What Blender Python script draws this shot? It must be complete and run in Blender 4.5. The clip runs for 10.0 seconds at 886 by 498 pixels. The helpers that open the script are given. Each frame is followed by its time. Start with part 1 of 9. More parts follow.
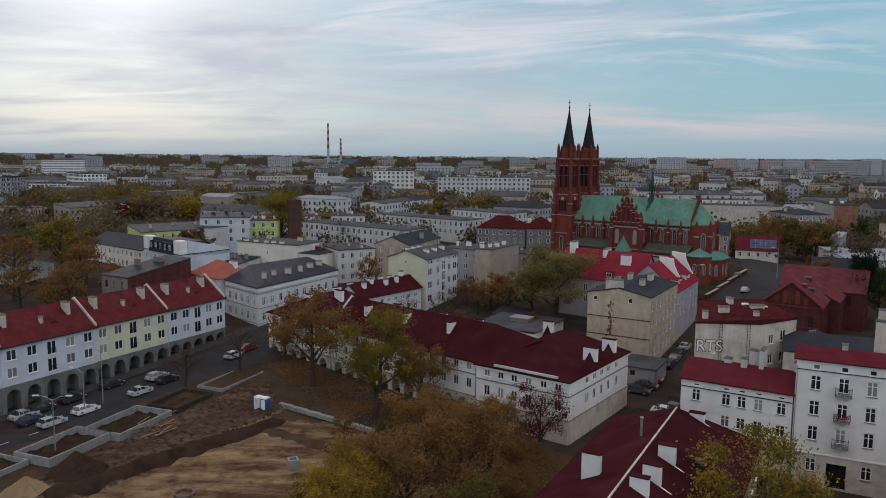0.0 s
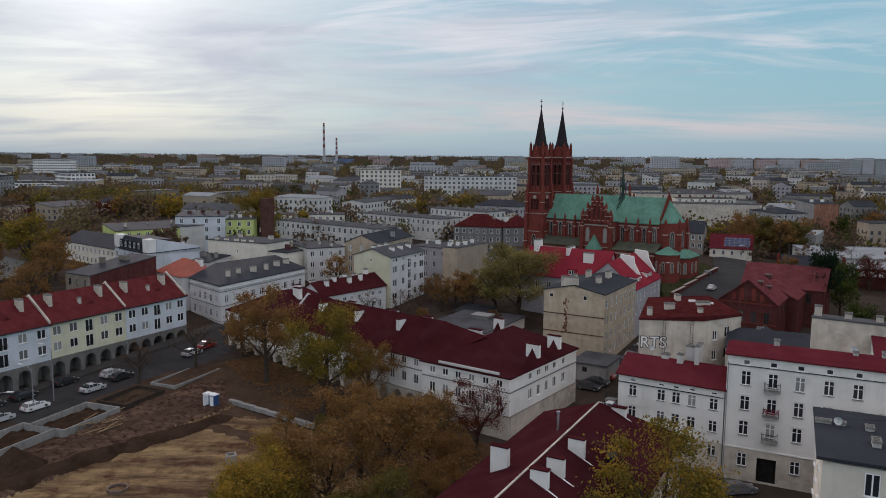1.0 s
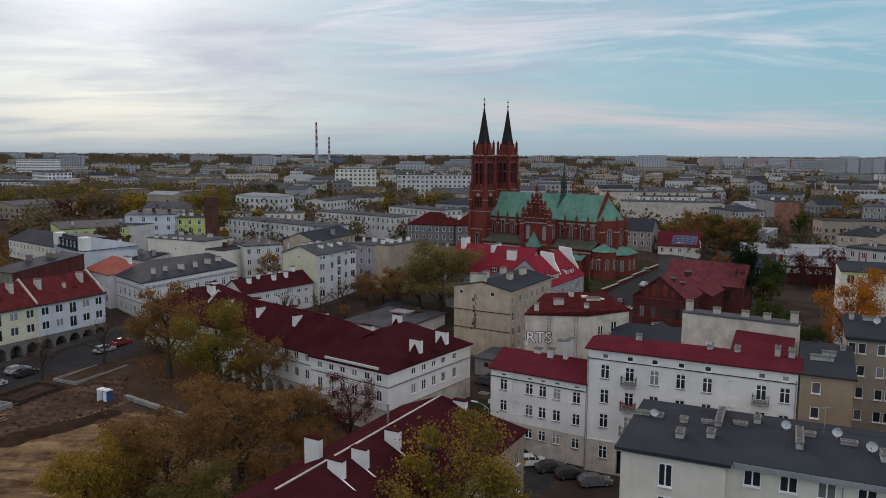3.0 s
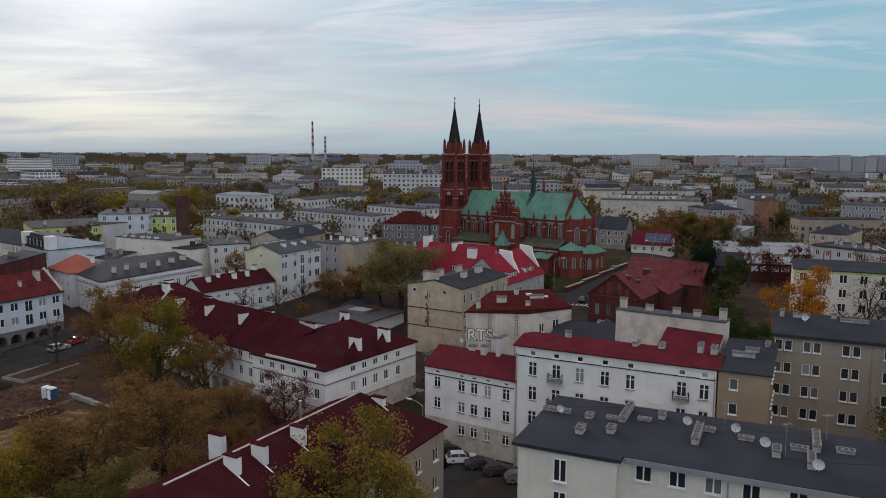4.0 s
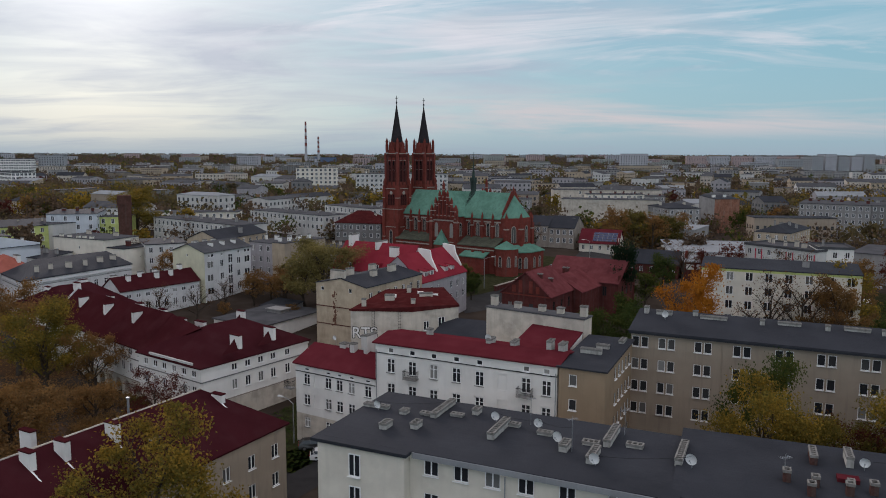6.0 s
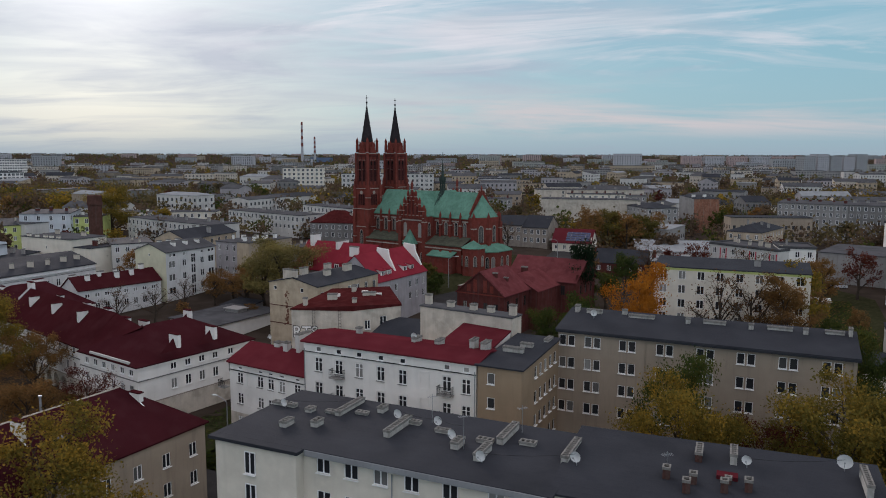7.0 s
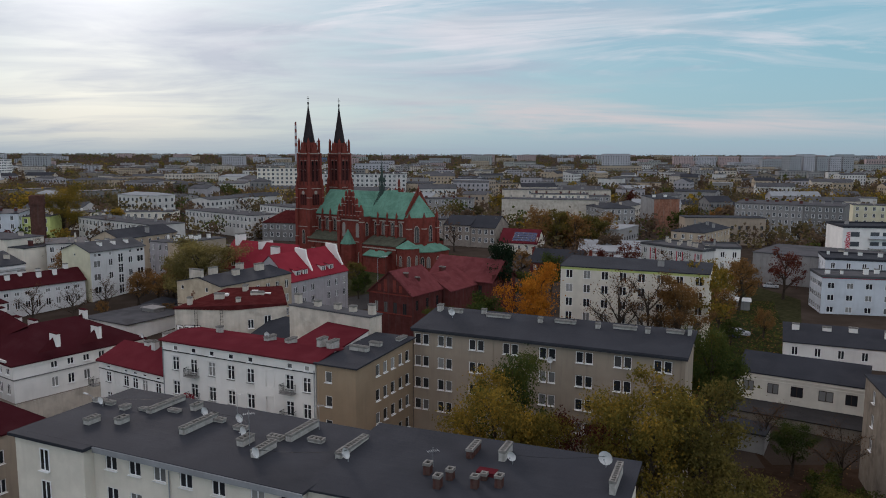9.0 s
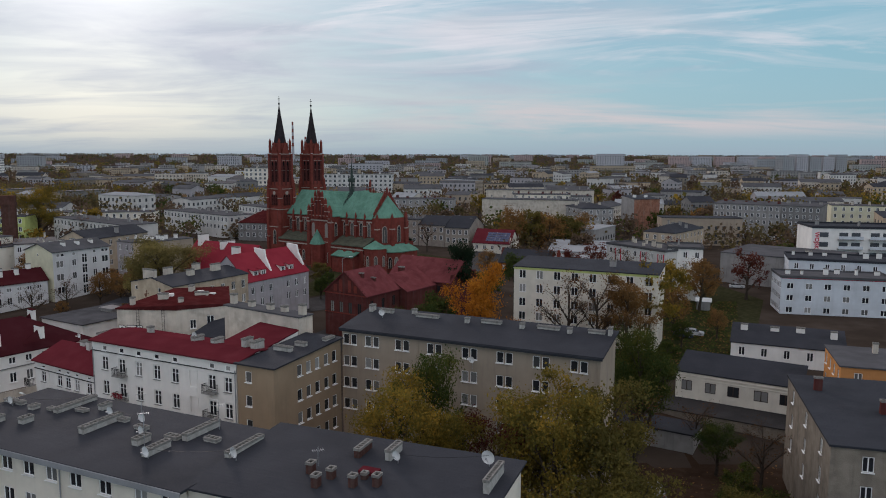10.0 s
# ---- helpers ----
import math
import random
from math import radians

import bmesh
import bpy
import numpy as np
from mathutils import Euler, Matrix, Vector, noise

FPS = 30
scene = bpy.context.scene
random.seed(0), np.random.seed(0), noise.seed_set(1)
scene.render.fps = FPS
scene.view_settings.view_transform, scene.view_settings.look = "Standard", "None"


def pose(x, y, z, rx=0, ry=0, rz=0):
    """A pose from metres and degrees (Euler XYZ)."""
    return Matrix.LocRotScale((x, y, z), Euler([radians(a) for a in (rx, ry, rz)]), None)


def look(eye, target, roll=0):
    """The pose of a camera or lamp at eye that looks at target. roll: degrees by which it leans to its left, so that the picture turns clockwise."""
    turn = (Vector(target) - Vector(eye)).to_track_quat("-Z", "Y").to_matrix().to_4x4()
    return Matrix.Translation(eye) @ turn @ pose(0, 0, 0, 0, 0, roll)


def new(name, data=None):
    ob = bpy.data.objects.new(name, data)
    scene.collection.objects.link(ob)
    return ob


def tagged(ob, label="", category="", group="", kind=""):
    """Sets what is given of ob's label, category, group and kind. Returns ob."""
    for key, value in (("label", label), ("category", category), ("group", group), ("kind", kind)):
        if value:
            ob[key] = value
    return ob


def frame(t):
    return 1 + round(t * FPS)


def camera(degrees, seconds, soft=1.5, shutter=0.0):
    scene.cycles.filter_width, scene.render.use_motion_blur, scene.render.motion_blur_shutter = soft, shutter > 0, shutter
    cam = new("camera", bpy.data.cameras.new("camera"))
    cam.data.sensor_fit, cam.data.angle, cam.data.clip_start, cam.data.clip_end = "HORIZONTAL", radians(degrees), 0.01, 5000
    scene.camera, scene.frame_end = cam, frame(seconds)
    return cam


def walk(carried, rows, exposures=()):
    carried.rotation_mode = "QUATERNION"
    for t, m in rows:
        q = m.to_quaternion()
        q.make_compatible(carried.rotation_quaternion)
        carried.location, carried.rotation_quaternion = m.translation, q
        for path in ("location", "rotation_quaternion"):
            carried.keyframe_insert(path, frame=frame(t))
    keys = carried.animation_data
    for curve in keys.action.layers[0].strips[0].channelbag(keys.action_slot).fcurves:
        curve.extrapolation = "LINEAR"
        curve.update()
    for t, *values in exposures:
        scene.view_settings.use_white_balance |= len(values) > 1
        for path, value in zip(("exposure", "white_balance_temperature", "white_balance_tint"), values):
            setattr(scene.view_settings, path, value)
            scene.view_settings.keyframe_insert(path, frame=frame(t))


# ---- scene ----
cam = camera(61.04, 10.0, 1.0)
ROWS = [  # seconds, place, yaw, pitch, roll
    (0.0, 0.00, 0.00, 42.00, 0.00, -7.10, -0.45),
    (0.5, 4.02, -0.39, 41.90, -0.04, -7.13, -0.43),
    (1.0, 8.34, -0.81, 41.81, -0.11, -7.14, -0.42),
    (1.5, 12.60, -1.15, 41.78, -0.14, -7.16, -0.41),
    (2.0, 17.10, -1.50, 41.75, -0.19, -7.17, -0.40),
    (3.5, 30.55, -2.18, 41.53, -0.26, -7.23, -0.32),
    (4.0, 35.25, -2.39, 41.49, -0.29, -7.26, -0.28),
    (4.5, 39.79, -2.53, 41.45, -0.29, -7.26, -0.24),
    (5.0, 44.54, -2.71, 41.43, -0.32, -7.25, -0.21),
    (5.5, 49.05, -2.88, 41.38, -0.32, -7.25, -0.18),
    (7.0, 63.10, -3.39, 41.23, -0.40, -7.24, -0.15),
    (7.5, 67.73, -3.59, 41.20, -0.39, -7.23, -0.15),
    (8.0, 72.61, -3.85, 41.22, -0.40, -7.23, -0.16),
    (8.5, 77.27, -4.18, 41.30, -0.39, -7.24, -0.16),
    (9.0, 82.16, -4.48, 41.38, -0.41, -7.24, -0.16),
    (9.5, 86.81, -4.77, 41.46, -0.40, -7.24, -0.16),
    (10.0, 91.73, -5.02, 41.54, -0.41, -7.24, -0.17),
]
walk(cam, [(t, pose(x, y, z, 0, 0, yaw) @ pose(0, 0, 0, pitch) @ pose(0, 0, 0, 0, roll) @ pose(0, 0, 0, 90)) for t, x, y, z, yaw, pitch, roll in ROWS],
     [(0.0, -0.09, 6380, 20), (10.0, -0.09, 6380, 20)])

# ---- sky and sun ----
SUN_AZ, SUN_EL = -24.0, 15.0            # degrees right of straight ahead, degrees above the horizon
world = bpy.data.worlds.new("sky")
scene.world = world
world.use_nodes = True
wn, wl = world.node_tree.nodes, world.node_tree.links
wn.clear()


def wnode(kind, **kw):
    n = wn.new(kind)
    for key, value in kw.items():
        n.inputs[key].default_value = value
    return n


def wmath(op, a, b=None, clamp=False):
    n = wn.new("ShaderNodeMath")
    n.operation, n.use_clamp = op, clamp
    for i, v in enumerate((a, b)):
        if v is None:
            continue
        if isinstance(v, (int, float)):
            n.inputs[i].default_value = v
        else:
            wl.new(v, n.inputs[i])
    return n.outputs[0]


def wmix(fac, a, b):
    n = wn.new("ShaderNodeMix")
    n.data_type = "RGBA"
    for sock, v in ((n.inputs[0], fac), (n.inputs[6], a), (n.inputs[7], b)):
        if isinstance(v, (int, float)):
            sock.default_value = v
        elif isinstance(v, tuple):
            sock.default_value = (*v, 1)
        else:
            wl.new(v, sock)
    return n.outputs[2]


def wramp(value, *stops):
    n = wn.new("ShaderNodeValToRGB")
    el = n.color_ramp.elements
    while len(el) < len(stops):
        el.new(0.5)
    for e, (p, v) in zip(el, stops):
        e.position, e.color = p, (v, v, v, 1)
    wl.new(value, n.inputs[0])
    return n.outputs[0]


geo = wn.new("ShaderNodeTexCoord")
sep = wn.new("ShaderNodeSeparateXYZ")
wl.new(geo.outputs["Generated"], sep.inputs[0])
up = wmath("MAXIMUM", sep.outputs[2], 0.0)
sky = wn.new("ShaderNodeTexSky")
sky.sky_type, sky.sun_disc = "NISHITA", False
sky.sun_elevation, sky.sun_rotation = radians(SUN_EL), radians(SUN_AZ)
sky.air_density, sky.dust_density, sky.ozone_density = 1.0, 2.0, 2.0
clear = wn.new("ShaderNodeMix")
clear.data_type, clear.blend_type = "RGBA", "MULTIPLY"
clear.inputs[0].default_value = 1.0
wl.new(sky.outputs[0], clear.inputs[6])
clear.inputs[7].default_value = (0.10, 0.10, 0.10, 1)
# the cloud layer: the direction is laid onto a flat sheet, so that clouds crowd towards the horizon
flat_x = wmath("DIVIDE", sep.outputs[0], wmath("ADD", up, 0.10))
flat_y = wmath("DIVIDE", sep.outputs[1], wmath("ADD", up, 0.10))
sheet = wn.new("ShaderNodeCombineXYZ")
wl.new(wmath("MULTIPLY", flat_x, 0.55), sheet.inputs[0])
wl.new(wmath("MULTIPLY", flat_y, 1.0), sheet.inputs[1])


def cloud(scale, detail, rough, dist, offset):
    mp = wn.new("ShaderNodeMapping")
    mp.inputs["Location"].default_value = offset
    mp.inputs["Rotation"].default_value = (0, 0, radians(24))
    wl.new(sheet.outputs[0], mp.inputs[0])
    n = wnode("ShaderNodeTexNoise", Scale=scale, Detail=detail, Roughness=rough, Distortion=dist)
    wl.new(mp.outputs[0], n.inputs["Vector"])
    return n.outputs[0]


# nearness to the sun behind the clouds
sun_dir = Vector((math.sin(radians(SUN_AZ)) * math.cos(radians(SUN_EL)), math.cos(radians(SUN_AZ)) * math.cos(radians(SUN_EL)), math.sin(radians(SUN_EL))))
dot = wn.new("ShaderNodeVectorMath")
dot.operation = "DOT_PRODUCT"
wl.new(geo.outputs["Generated"], dot.inputs[0])
dot.inputs[1].default_value = sun_dir
near_sun = wmath("MAXIMUM", dot.outputs["Value"], 0.0)
wide = wmath("POWER", near_sun, 5.0)
mid = wmath("POWER", near_sun, 40.0)
core = wmath("POWER", near_sun, 220.0)
veil = wramp(cloud(0.45, 5.0, 0.55, 0.6, (3.1, 1.7, 0)), (0.47, 0.0), (0.70, 1.0))
streak = wramp(cloud(1.15, 7.0, 0.56, 0.8, (7.3, 2.2, 0)), (0.42, 0.0), (0.68, 1.0))
cover = wmath("ADD", wmath("MULTIPLY", veil, 0.42), wmath("MULTIPLY", streak, 0.62), True)
# the cover thins out towards the side away from the sun
thin = wramp(sep.outputs[0], (0.0, 0.0), (0.55, 1.0))
cover = wmath("SUBTRACT", cover, wmath("MULTIPLY", thin, 0.45), True)
cover = wmath("ADD", cover, wmath("MULTIPLY", wide, 0.45), True)
cover = wmath("SUBTRACT", cover, wramp(up, (0.02, 0.45), (0.13, 0.0)), True)
cover = wmath("ADD", cover, wramp(up, (0.22, 0.0), (0.55, 1.0)), True)
shade = wramp(cloud(1.2, 5.0, 0.6, 0.5, (1.3, 9.4, 0)), (0.3, 0.0), (0.75, 1.0))
soft = wmath("MAXIMUM", shade, wmath("MULTIPLY", wide, 0.75))
white = wmix(soft, (0.37, 0.46, 0.575), (0.57, 0.645, 0.665))
white = wmix(wramp(up, (0.34, 0.0), (0.62, 1.0)), white, (0.58, 0.585, 0.60))     # grey overcast overhead
blue = wmix(wmath("POWER", wmath("SUBTRACT", 1.0, up), 8.0), (0.23, 0.51, 0.62), (0.40, 0.71, 0.75))
base = wmix(0.14, blue, clear.outputs[2])
both = wmix(cover, base, white)
low = wmath("POWER", wmath("SUBTRACT", 1.0, up), 26.0)
wisps = wramp(cloud(1.25, 9.0, 0.58, 1.6, (2.4, 5.2, 0)), (0.50, 0.0), (0.66, 0.85))
wisps = wmath("MULTIPLY", wisps, wramp(up, (0.07, 0.0), (0.15, 1.0)))
both = wmix(wmath("MULTIPLY", wisps, wmath("SUBTRACT", 1.0, mid)), both, (0.70, 0.76, 0.78))
slope_x = wmath("DIVIDE", sep.outputs[0], wmath("MAXIMUM", sep.outputs[1], 0.2))
slope_z = wmath("DIVIDE", sep.outputs[2], wmath("MAXIMUM", sep.outputs[1], 0.2))
tilt = wn.new("ShaderNodeCombineXYZ")
wl.new(wmath("MULTIPLY", slope_x, 2.2), tilt.inputs[0])
wl.new(wmath("MULTIPLY", wmath("SUBTRACT", slope_z, wmath("MULTIPLY", slope_x, 0.10)), 19.0), tilt.inputs[1])
feather = wnode("ShaderNodeTexNoise", Scale=1.0, Detail=8.0, Roughness=0.6, Distortion=0.9)
wl.new(tilt.outputs[0], feather.inputs["Vector"])
patch = wnode("ShaderNodeTexNoise", Scale=0.55, Detail=3.0, Roughness=0.5, Distortion=0.3)
wl.new(tilt.outputs[0], patch.inputs["Vector"])
plume = wmath("MULTIPLY", wramp(feather.outputs[0], (0.45, 0.0), (0.60, 1.0)), wramp(patch.outputs[0], (0.42, 0.1), (0.56, 1.0)))
plume = wmath("MULTIPLY", plume, wramp(up, (0.09, 0.0), (0.17, 1.0)))
both = wmix(wmath("MULTIPLY", plume, wmath("SUBTRACT", 0.95, mid), True), both, (0.82, 0.85, 0.85))
# a haze along the horizon, and a bank of rosy cloud over it
both = wmix(wmath("MULTIPLY", low, 0.85), both, (0.37, 0.48, 0.54))
bank_at = wramp(up, (0.016, 0.0), (0.036, 1.0), (0.058, 0.9), (0.095, 0.0))
bank_of = wramp(cloud(0.62, 6.0, 0.6, 0.5, (4.6, 0.4, 0)), (0.40, 0.0), (0.58, 0.8))
bank_of = wmath("MULTIPLY", bank_of, wramp(wmath("ADD", sep.outputs[0], 0.3), (0.12, 0.15), (0.42, 1.0)))
both = wmix(wmath("MULTIPLY", bank_at, bank_of), both, (0.74, 0.69, 0.66))
glow = wn.new("ShaderNodeMix")
glow.data_type, glow.blend_type = "RGBA", "ADD"
glow.inputs[0].default_value = 1.0
wl.new(both, glow.inputs[6])
shine = wmath("ADD", wmath("MULTIPLY", mid, 0.09), wmath("MULTIPLY", core, 0.50))
shine = wmath("ADD", shine, wmath("MULTIPLY", wide, 0.03))
shine = wmath("MULTIPLY", shine, wmath("SUBTRACT", 1.0, wmath("MULTIPLY", low, 0.8)))
wl.new(wmix(shine, (0, 0, 0), (1.0, 0.97, 0.92)), glow.inputs[7])
# overcast is brighter overhead; opposite the sun, unseen, it is raised to light facades
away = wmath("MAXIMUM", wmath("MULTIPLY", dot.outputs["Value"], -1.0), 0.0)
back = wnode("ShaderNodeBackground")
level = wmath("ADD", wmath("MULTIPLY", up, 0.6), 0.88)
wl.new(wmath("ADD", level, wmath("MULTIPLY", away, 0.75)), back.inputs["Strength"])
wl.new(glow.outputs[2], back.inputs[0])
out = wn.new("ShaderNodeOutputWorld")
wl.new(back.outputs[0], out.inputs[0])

sun = new("sun", bpy.data.lights.new("sun", "SUN"))
sun.data.energy, sun.data.angle, sun.data.color = 1.2, radians(14), (1.0, 0.93, 0.84)
sun.matrix_world = look(sun_dir * 400, (0, 0, 0))

# ---- materials ----
def material(name, colour, rough=0.8, metal=0.0, patchy=0.25, size=2.0, streaks=0.0, grain=0.15, relief=0.1, relief_size=25.0, per_object=0.0, seams=None, islands=0.0, stain=(0.10, 0.09, 0.08), gloss=0.0):
    """A surface with large patches, streaks down the wall, fine grain and relief. seams: (axis, per metre, depth) of raised lines."""
    m = bpy.data.materials.new(name)
    m.use_nodes = True
    nt = m.node_tree
    bsdf = nt.nodes["Principled BSDF"]
    bsdf.inputs["Roughness"].default_value, bsdf.inputs["Metallic"].default_value = rough, metal
    bsdf.inputs["Specular IOR Level"].default_value = 0.5 if rough < 0.5 else gloss
    co = nt.nodes.new("ShaderNodeTexCoord").outputs["Object"]

    def noise_at(scale, detail, stretch=(1, 1, 1)):
        mp = nt.nodes.new("ShaderNodeMapping")
        mp.inputs["Scale"].default_value = stretch
        nt.links.new(co, mp.inputs[0])
        n = nt.nodes.new("ShaderNodeTexNoise")
        n.inputs["Scale"].default_value, n.inputs["Detail"].default_value = scale, detail
        nt.links.new(mp.outputs[0], n.inputs["Vector"])
        return n.outputs[0]

    def ramp(v, lo, hi, a, b):
        n = nt.nodes.new("ShaderNodeMapRange")
        for i, x in enumerate((lo, hi, a, b)):
            n.inputs[1 + i].default_value = x
        nt.links.new(v, n.inputs[0])
        return n.outputs[0]

    def mix(fac, a, b, kind="MIX"):
        n = nt.nodes.new("ShaderNodeMix")
        n.data_type, n.blend_type = "RGBA", kind
        for sock, v in ((n.inputs[0], fac), (n.inputs[6], a), (n.inputs[7], b)):
            if isinstance(v, (int, float)):
                sock.default_value = v
            elif isinstance(v, tuple):
                sock.default_value = (*v, 1)
            else:
                nt.links.new(v, sock)
        return n.outputs[2]

    dark = tuple(c * 0.62 for c in colour)
    pale = tuple(min(1, c * 1.18 + 0.01) for c in colour)
    col = mix(ramp(noise_at(1.0 / size, 7), 0.38, 0.66, 0, patchy * 2), colour, dark)
    col = mix(ramp(noise_at(2.7 / size, 8), 0.45, 0.7, 0, patchy * 1.3), col, pale)
    if streaks:
        col = mix(ramp(noise_at(1.0, 5, (1.6, 1.6, 0.16)), 0.52, 0.74, 0, streaks), col, stain)
    col = mix(grain, col, mix(noise_at(7.0, 6), dark, pale))
    if per_object:
        r = nt.nodes.new("ShaderNodeObjectInfo").outputs["Random"]
        col = mix(ramp(r, 0, 1, 0, per_object), col, tuple(c * 0.4 for c in colour))
    if islands:
        r = nt.nodes.new("ShaderNodeNewGeometry").outputs["Random Per Island"]
        col = mix(ramp(r, 0, 1, 0, islands), col, tuple(c * 0.35 for c in colour))
    nt.links.new(col, bsdf.inputs["Base Color"])
    height = ramp(noise_at(relief_size, 4), 0.3, 0.7, 0, relief)
    if seams:
        axis, per, depth = seams
        wave = nt.nodes.new("ShaderNodeTexWave")
        wave.bands_direction = axis
        wave.inputs["Scale"].default_value = per * 0.3142
        wave.inputs["Distortion"].default_value = 0.4
        nt.links.new(co, wave.inputs["Vector"])
        add = nt.nodes.new("ShaderNodeMath")
        add.operation = "ADD"
        nt.links.new(height, add.inputs[0])
        nt.links.new(ramp(wave.outputs["Fac"], 0.72, 1.0, 0, depth), add.inputs[1])
        height = add.outputs[0]
    bump = nt.nodes.new("ShaderNodeBump")
    bump.inputs["Strength"].default_value, bump.inputs["Distance"].default_value = 0.6, 0.1
    nt.links.new(height, bump.inputs["Height"])
    nt.links.new(bump.outputs[0], bsdf.inputs["Normal"])
    return m


def glass_material(name, colour, curtain):
    """Window glass over a dark room; in some rooms a pale curtain hangs close behind it."""
    m = bpy.data.materials.new(name)
    m.use_nodes = True
    nt = m.node_tree
    bsdf = nt.nodes["Principled BSDF"]
    bsdf.inputs["Roughness"].default_value = 0.06
    bsdf.inputs["IOR"].default_value = 1.5
    r = nt.nodes.new("ShaderNodeObjectInfo").outputs["Random"]
    n = nt.nodes.new("ShaderNodeMapRange")
    for i, x in enumerate((0.62, 1.0, 0.0, 0.55)):
        n.inputs[1 + i].default_value = x
    nt.links.new(r, n.inputs[0])
    mx = nt.nodes.new("ShaderNodeMix")
    mx.data_type = "RGBA"
    mx.inputs[6].default_value, mx.inputs[7].default_value = (*colour, 1), (*curtain, 1)
    nt.links.new(n.outputs[0], mx.inputs[0])
    nt.links.new(mx.outputs[2], bsdf.inputs["Base Color"])
    return m


def leaf_material(name, a, b, c):
    """Leaves in three tints, each leaf its own, with light passing through."""
    m = bpy.data.materials.new(name)
    m.use_nodes = True
    nt = m.node_tree
    nt.nodes.remove(nt.nodes["Principled BSDF"])
    r = nt.nodes.new("ShaderNodeNewGeometry").outputs["Random Per Island"]
    cr = nt.nodes.new("ShaderNodeValToRGB")
    cr.color_ramp.elements[0].color, cr.color_ramp.elements[1].color = (*a, 1), (*c, 1)
    e = cr.color_ramp.elements.new(0.5)
    e.color = (*b, 1)
    info = nt.nodes.new("ShaderNodeObjectInfo").outputs["Random"]
    co = nt.nodes.new("ShaderNodeTexCoord").outputs["Object"]
    nz = nt.nodes.new("ShaderNodeTexNoise")
    nz.inputs["Scale"].default_value = 0.35
    nt.links.new(co, nz.inputs["Vector"])
    s = nt.nodes.new("ShaderNodeMath")
    s.operation = "MULTIPLY_ADD"
    nt.links.new(nz.outputs[0], s.inputs[0])
    s.inputs[1].default_value = 1.3
    s2 = nt.nodes.new("ShaderNodeMath")
    s2.operation = "MULTIPLY_ADD"
    nt.links.new(r, s2.inputs[0])
    s2.inputs[1].default_value, s2.inputs[2].default_value = 0.5, -0.5
    s3 = nt.nodes.new("ShaderNodeMath")
    s3.operation = "MULTIPLY_ADD"
    nt.links.new(info, s3.inputs[0])
    s3.inputs[1].default_value = 0.25
    nt.links.new(s2.outputs[0], s3.inputs[2])
    nt.links.new(s3.outputs[0], s.inputs[2])
    nt.links.new(s.outputs[0], cr.inputs[0])
    d, t = nt.nodes.new("ShaderNodeBsdfDiffuse"), nt.nodes.new("ShaderNodeBsdfTranslucent")
    nt.links.new(cr.outputs[0], d.inputs[0])
    nt.links.new(cr.outputs[0], t.inputs[0])
    mx = nt.nodes.new("ShaderNodeMixShader")
    mx.inputs[0].default_value = 0.3
    nt.links.new(d.outputs[0], mx.inputs[1])
    nt.links.new(t.outputs[0], mx.inputs[2])
    nt.links.new(mx.outputs[0], nt.nodes["Material Output"].inputs[0])
    return m


WHITE = material("white_render", (0.73, 0.71, 0.675), 0.85, streaks=0.07, size=6, grain=0.1)
GATEWAY_DARK = material("gateway_shade", (0.020, 0.018, 0.017), 0.8, size=1.0, patchy=0.4, seams=("X", 6.0, 0.4))
MID_WHITE = material("greyish_white_render", (0.57, 0.565, 0.56), 0.88, streaks=0.2, size=5, patchy=0.2)
OFFWHITE = material("aged_white_render", (0.53, 0.515, 0.49), 0.88, streaks=0.25, size=6, patchy=0.3)
CREAM = material("cream_render", (0.67, 0.62, 0.53), 0.85, streaks=0.08, size=5, grain=0.1)
PALE_BLUE = material("pale_blue_render", (0.53, 0.56, 0.595), 0.85, streaks=0.1, size=5, grain=0.1)
PALE_YELLOW = material("pale_yellow_render", (0.60, 0.57, 0.42), 0.85, streaks=0.1, size=5, grain=0.1)
GREY = material("grey_render", (0.29, 0.28, 0.272), 0.9, streaks=0.4, size=4, patchy=0.35)
DARK_GREY = material("dark_grey_render", (0.20, 0.195, 0.19), 0.9, streaks=0.4, size=4, patchy=0.35)
BEIGE = material("beige_render", (0.42, 0.34, 0.25), 0.9, streaks=0.45, size=3.5, patchy=0.35)
STAINED = material("bare_firewall_render", (0.52, 0.465, 0.395), 0.92, streaks=0.22, size=3, patchy=0.5, relief=0.3, relief_size=8)
TAN = material("tan_render", (0.29, 0.215, 0.145), 0.9, streaks=0.2, size=5, patchy=0.2)
TAUPE = material("taupe_render", (0.32, 0.262, 0.205), 0.9, streaks=0.3, size=6, patchy=0.22)
ARCADE = material("sooty_arcade_render", (0.165, 0.155, 0.145), 0.9, streaks=0.7, size=2.5, patchy=0.5)
PINKISH = material("pinkish_grey_render", (0.355, 0.335, 0.345), 0.9, streaks=0.3, size=4)
BRICK = material("red_brick", (0.175, 0.043, 0.033), 0.85, streaks=0.3, size=2.2, patchy=0.4, relief=0.4, relief_size=9, seams=("Z", 4.0, 0.15))
BRICK_DARK = material("dark_red_brick", (0.098, 0.031, 0.028), 0.88, streaks=0.35, size=3, patchy=0.4, relief=0.4, relief_size=9, seams=("Z", 4.0, 0.15))
STONE = material("pale_stone", (0.33, 0.285, 0.245), 0.85, streaks=0.35, size=1.5)
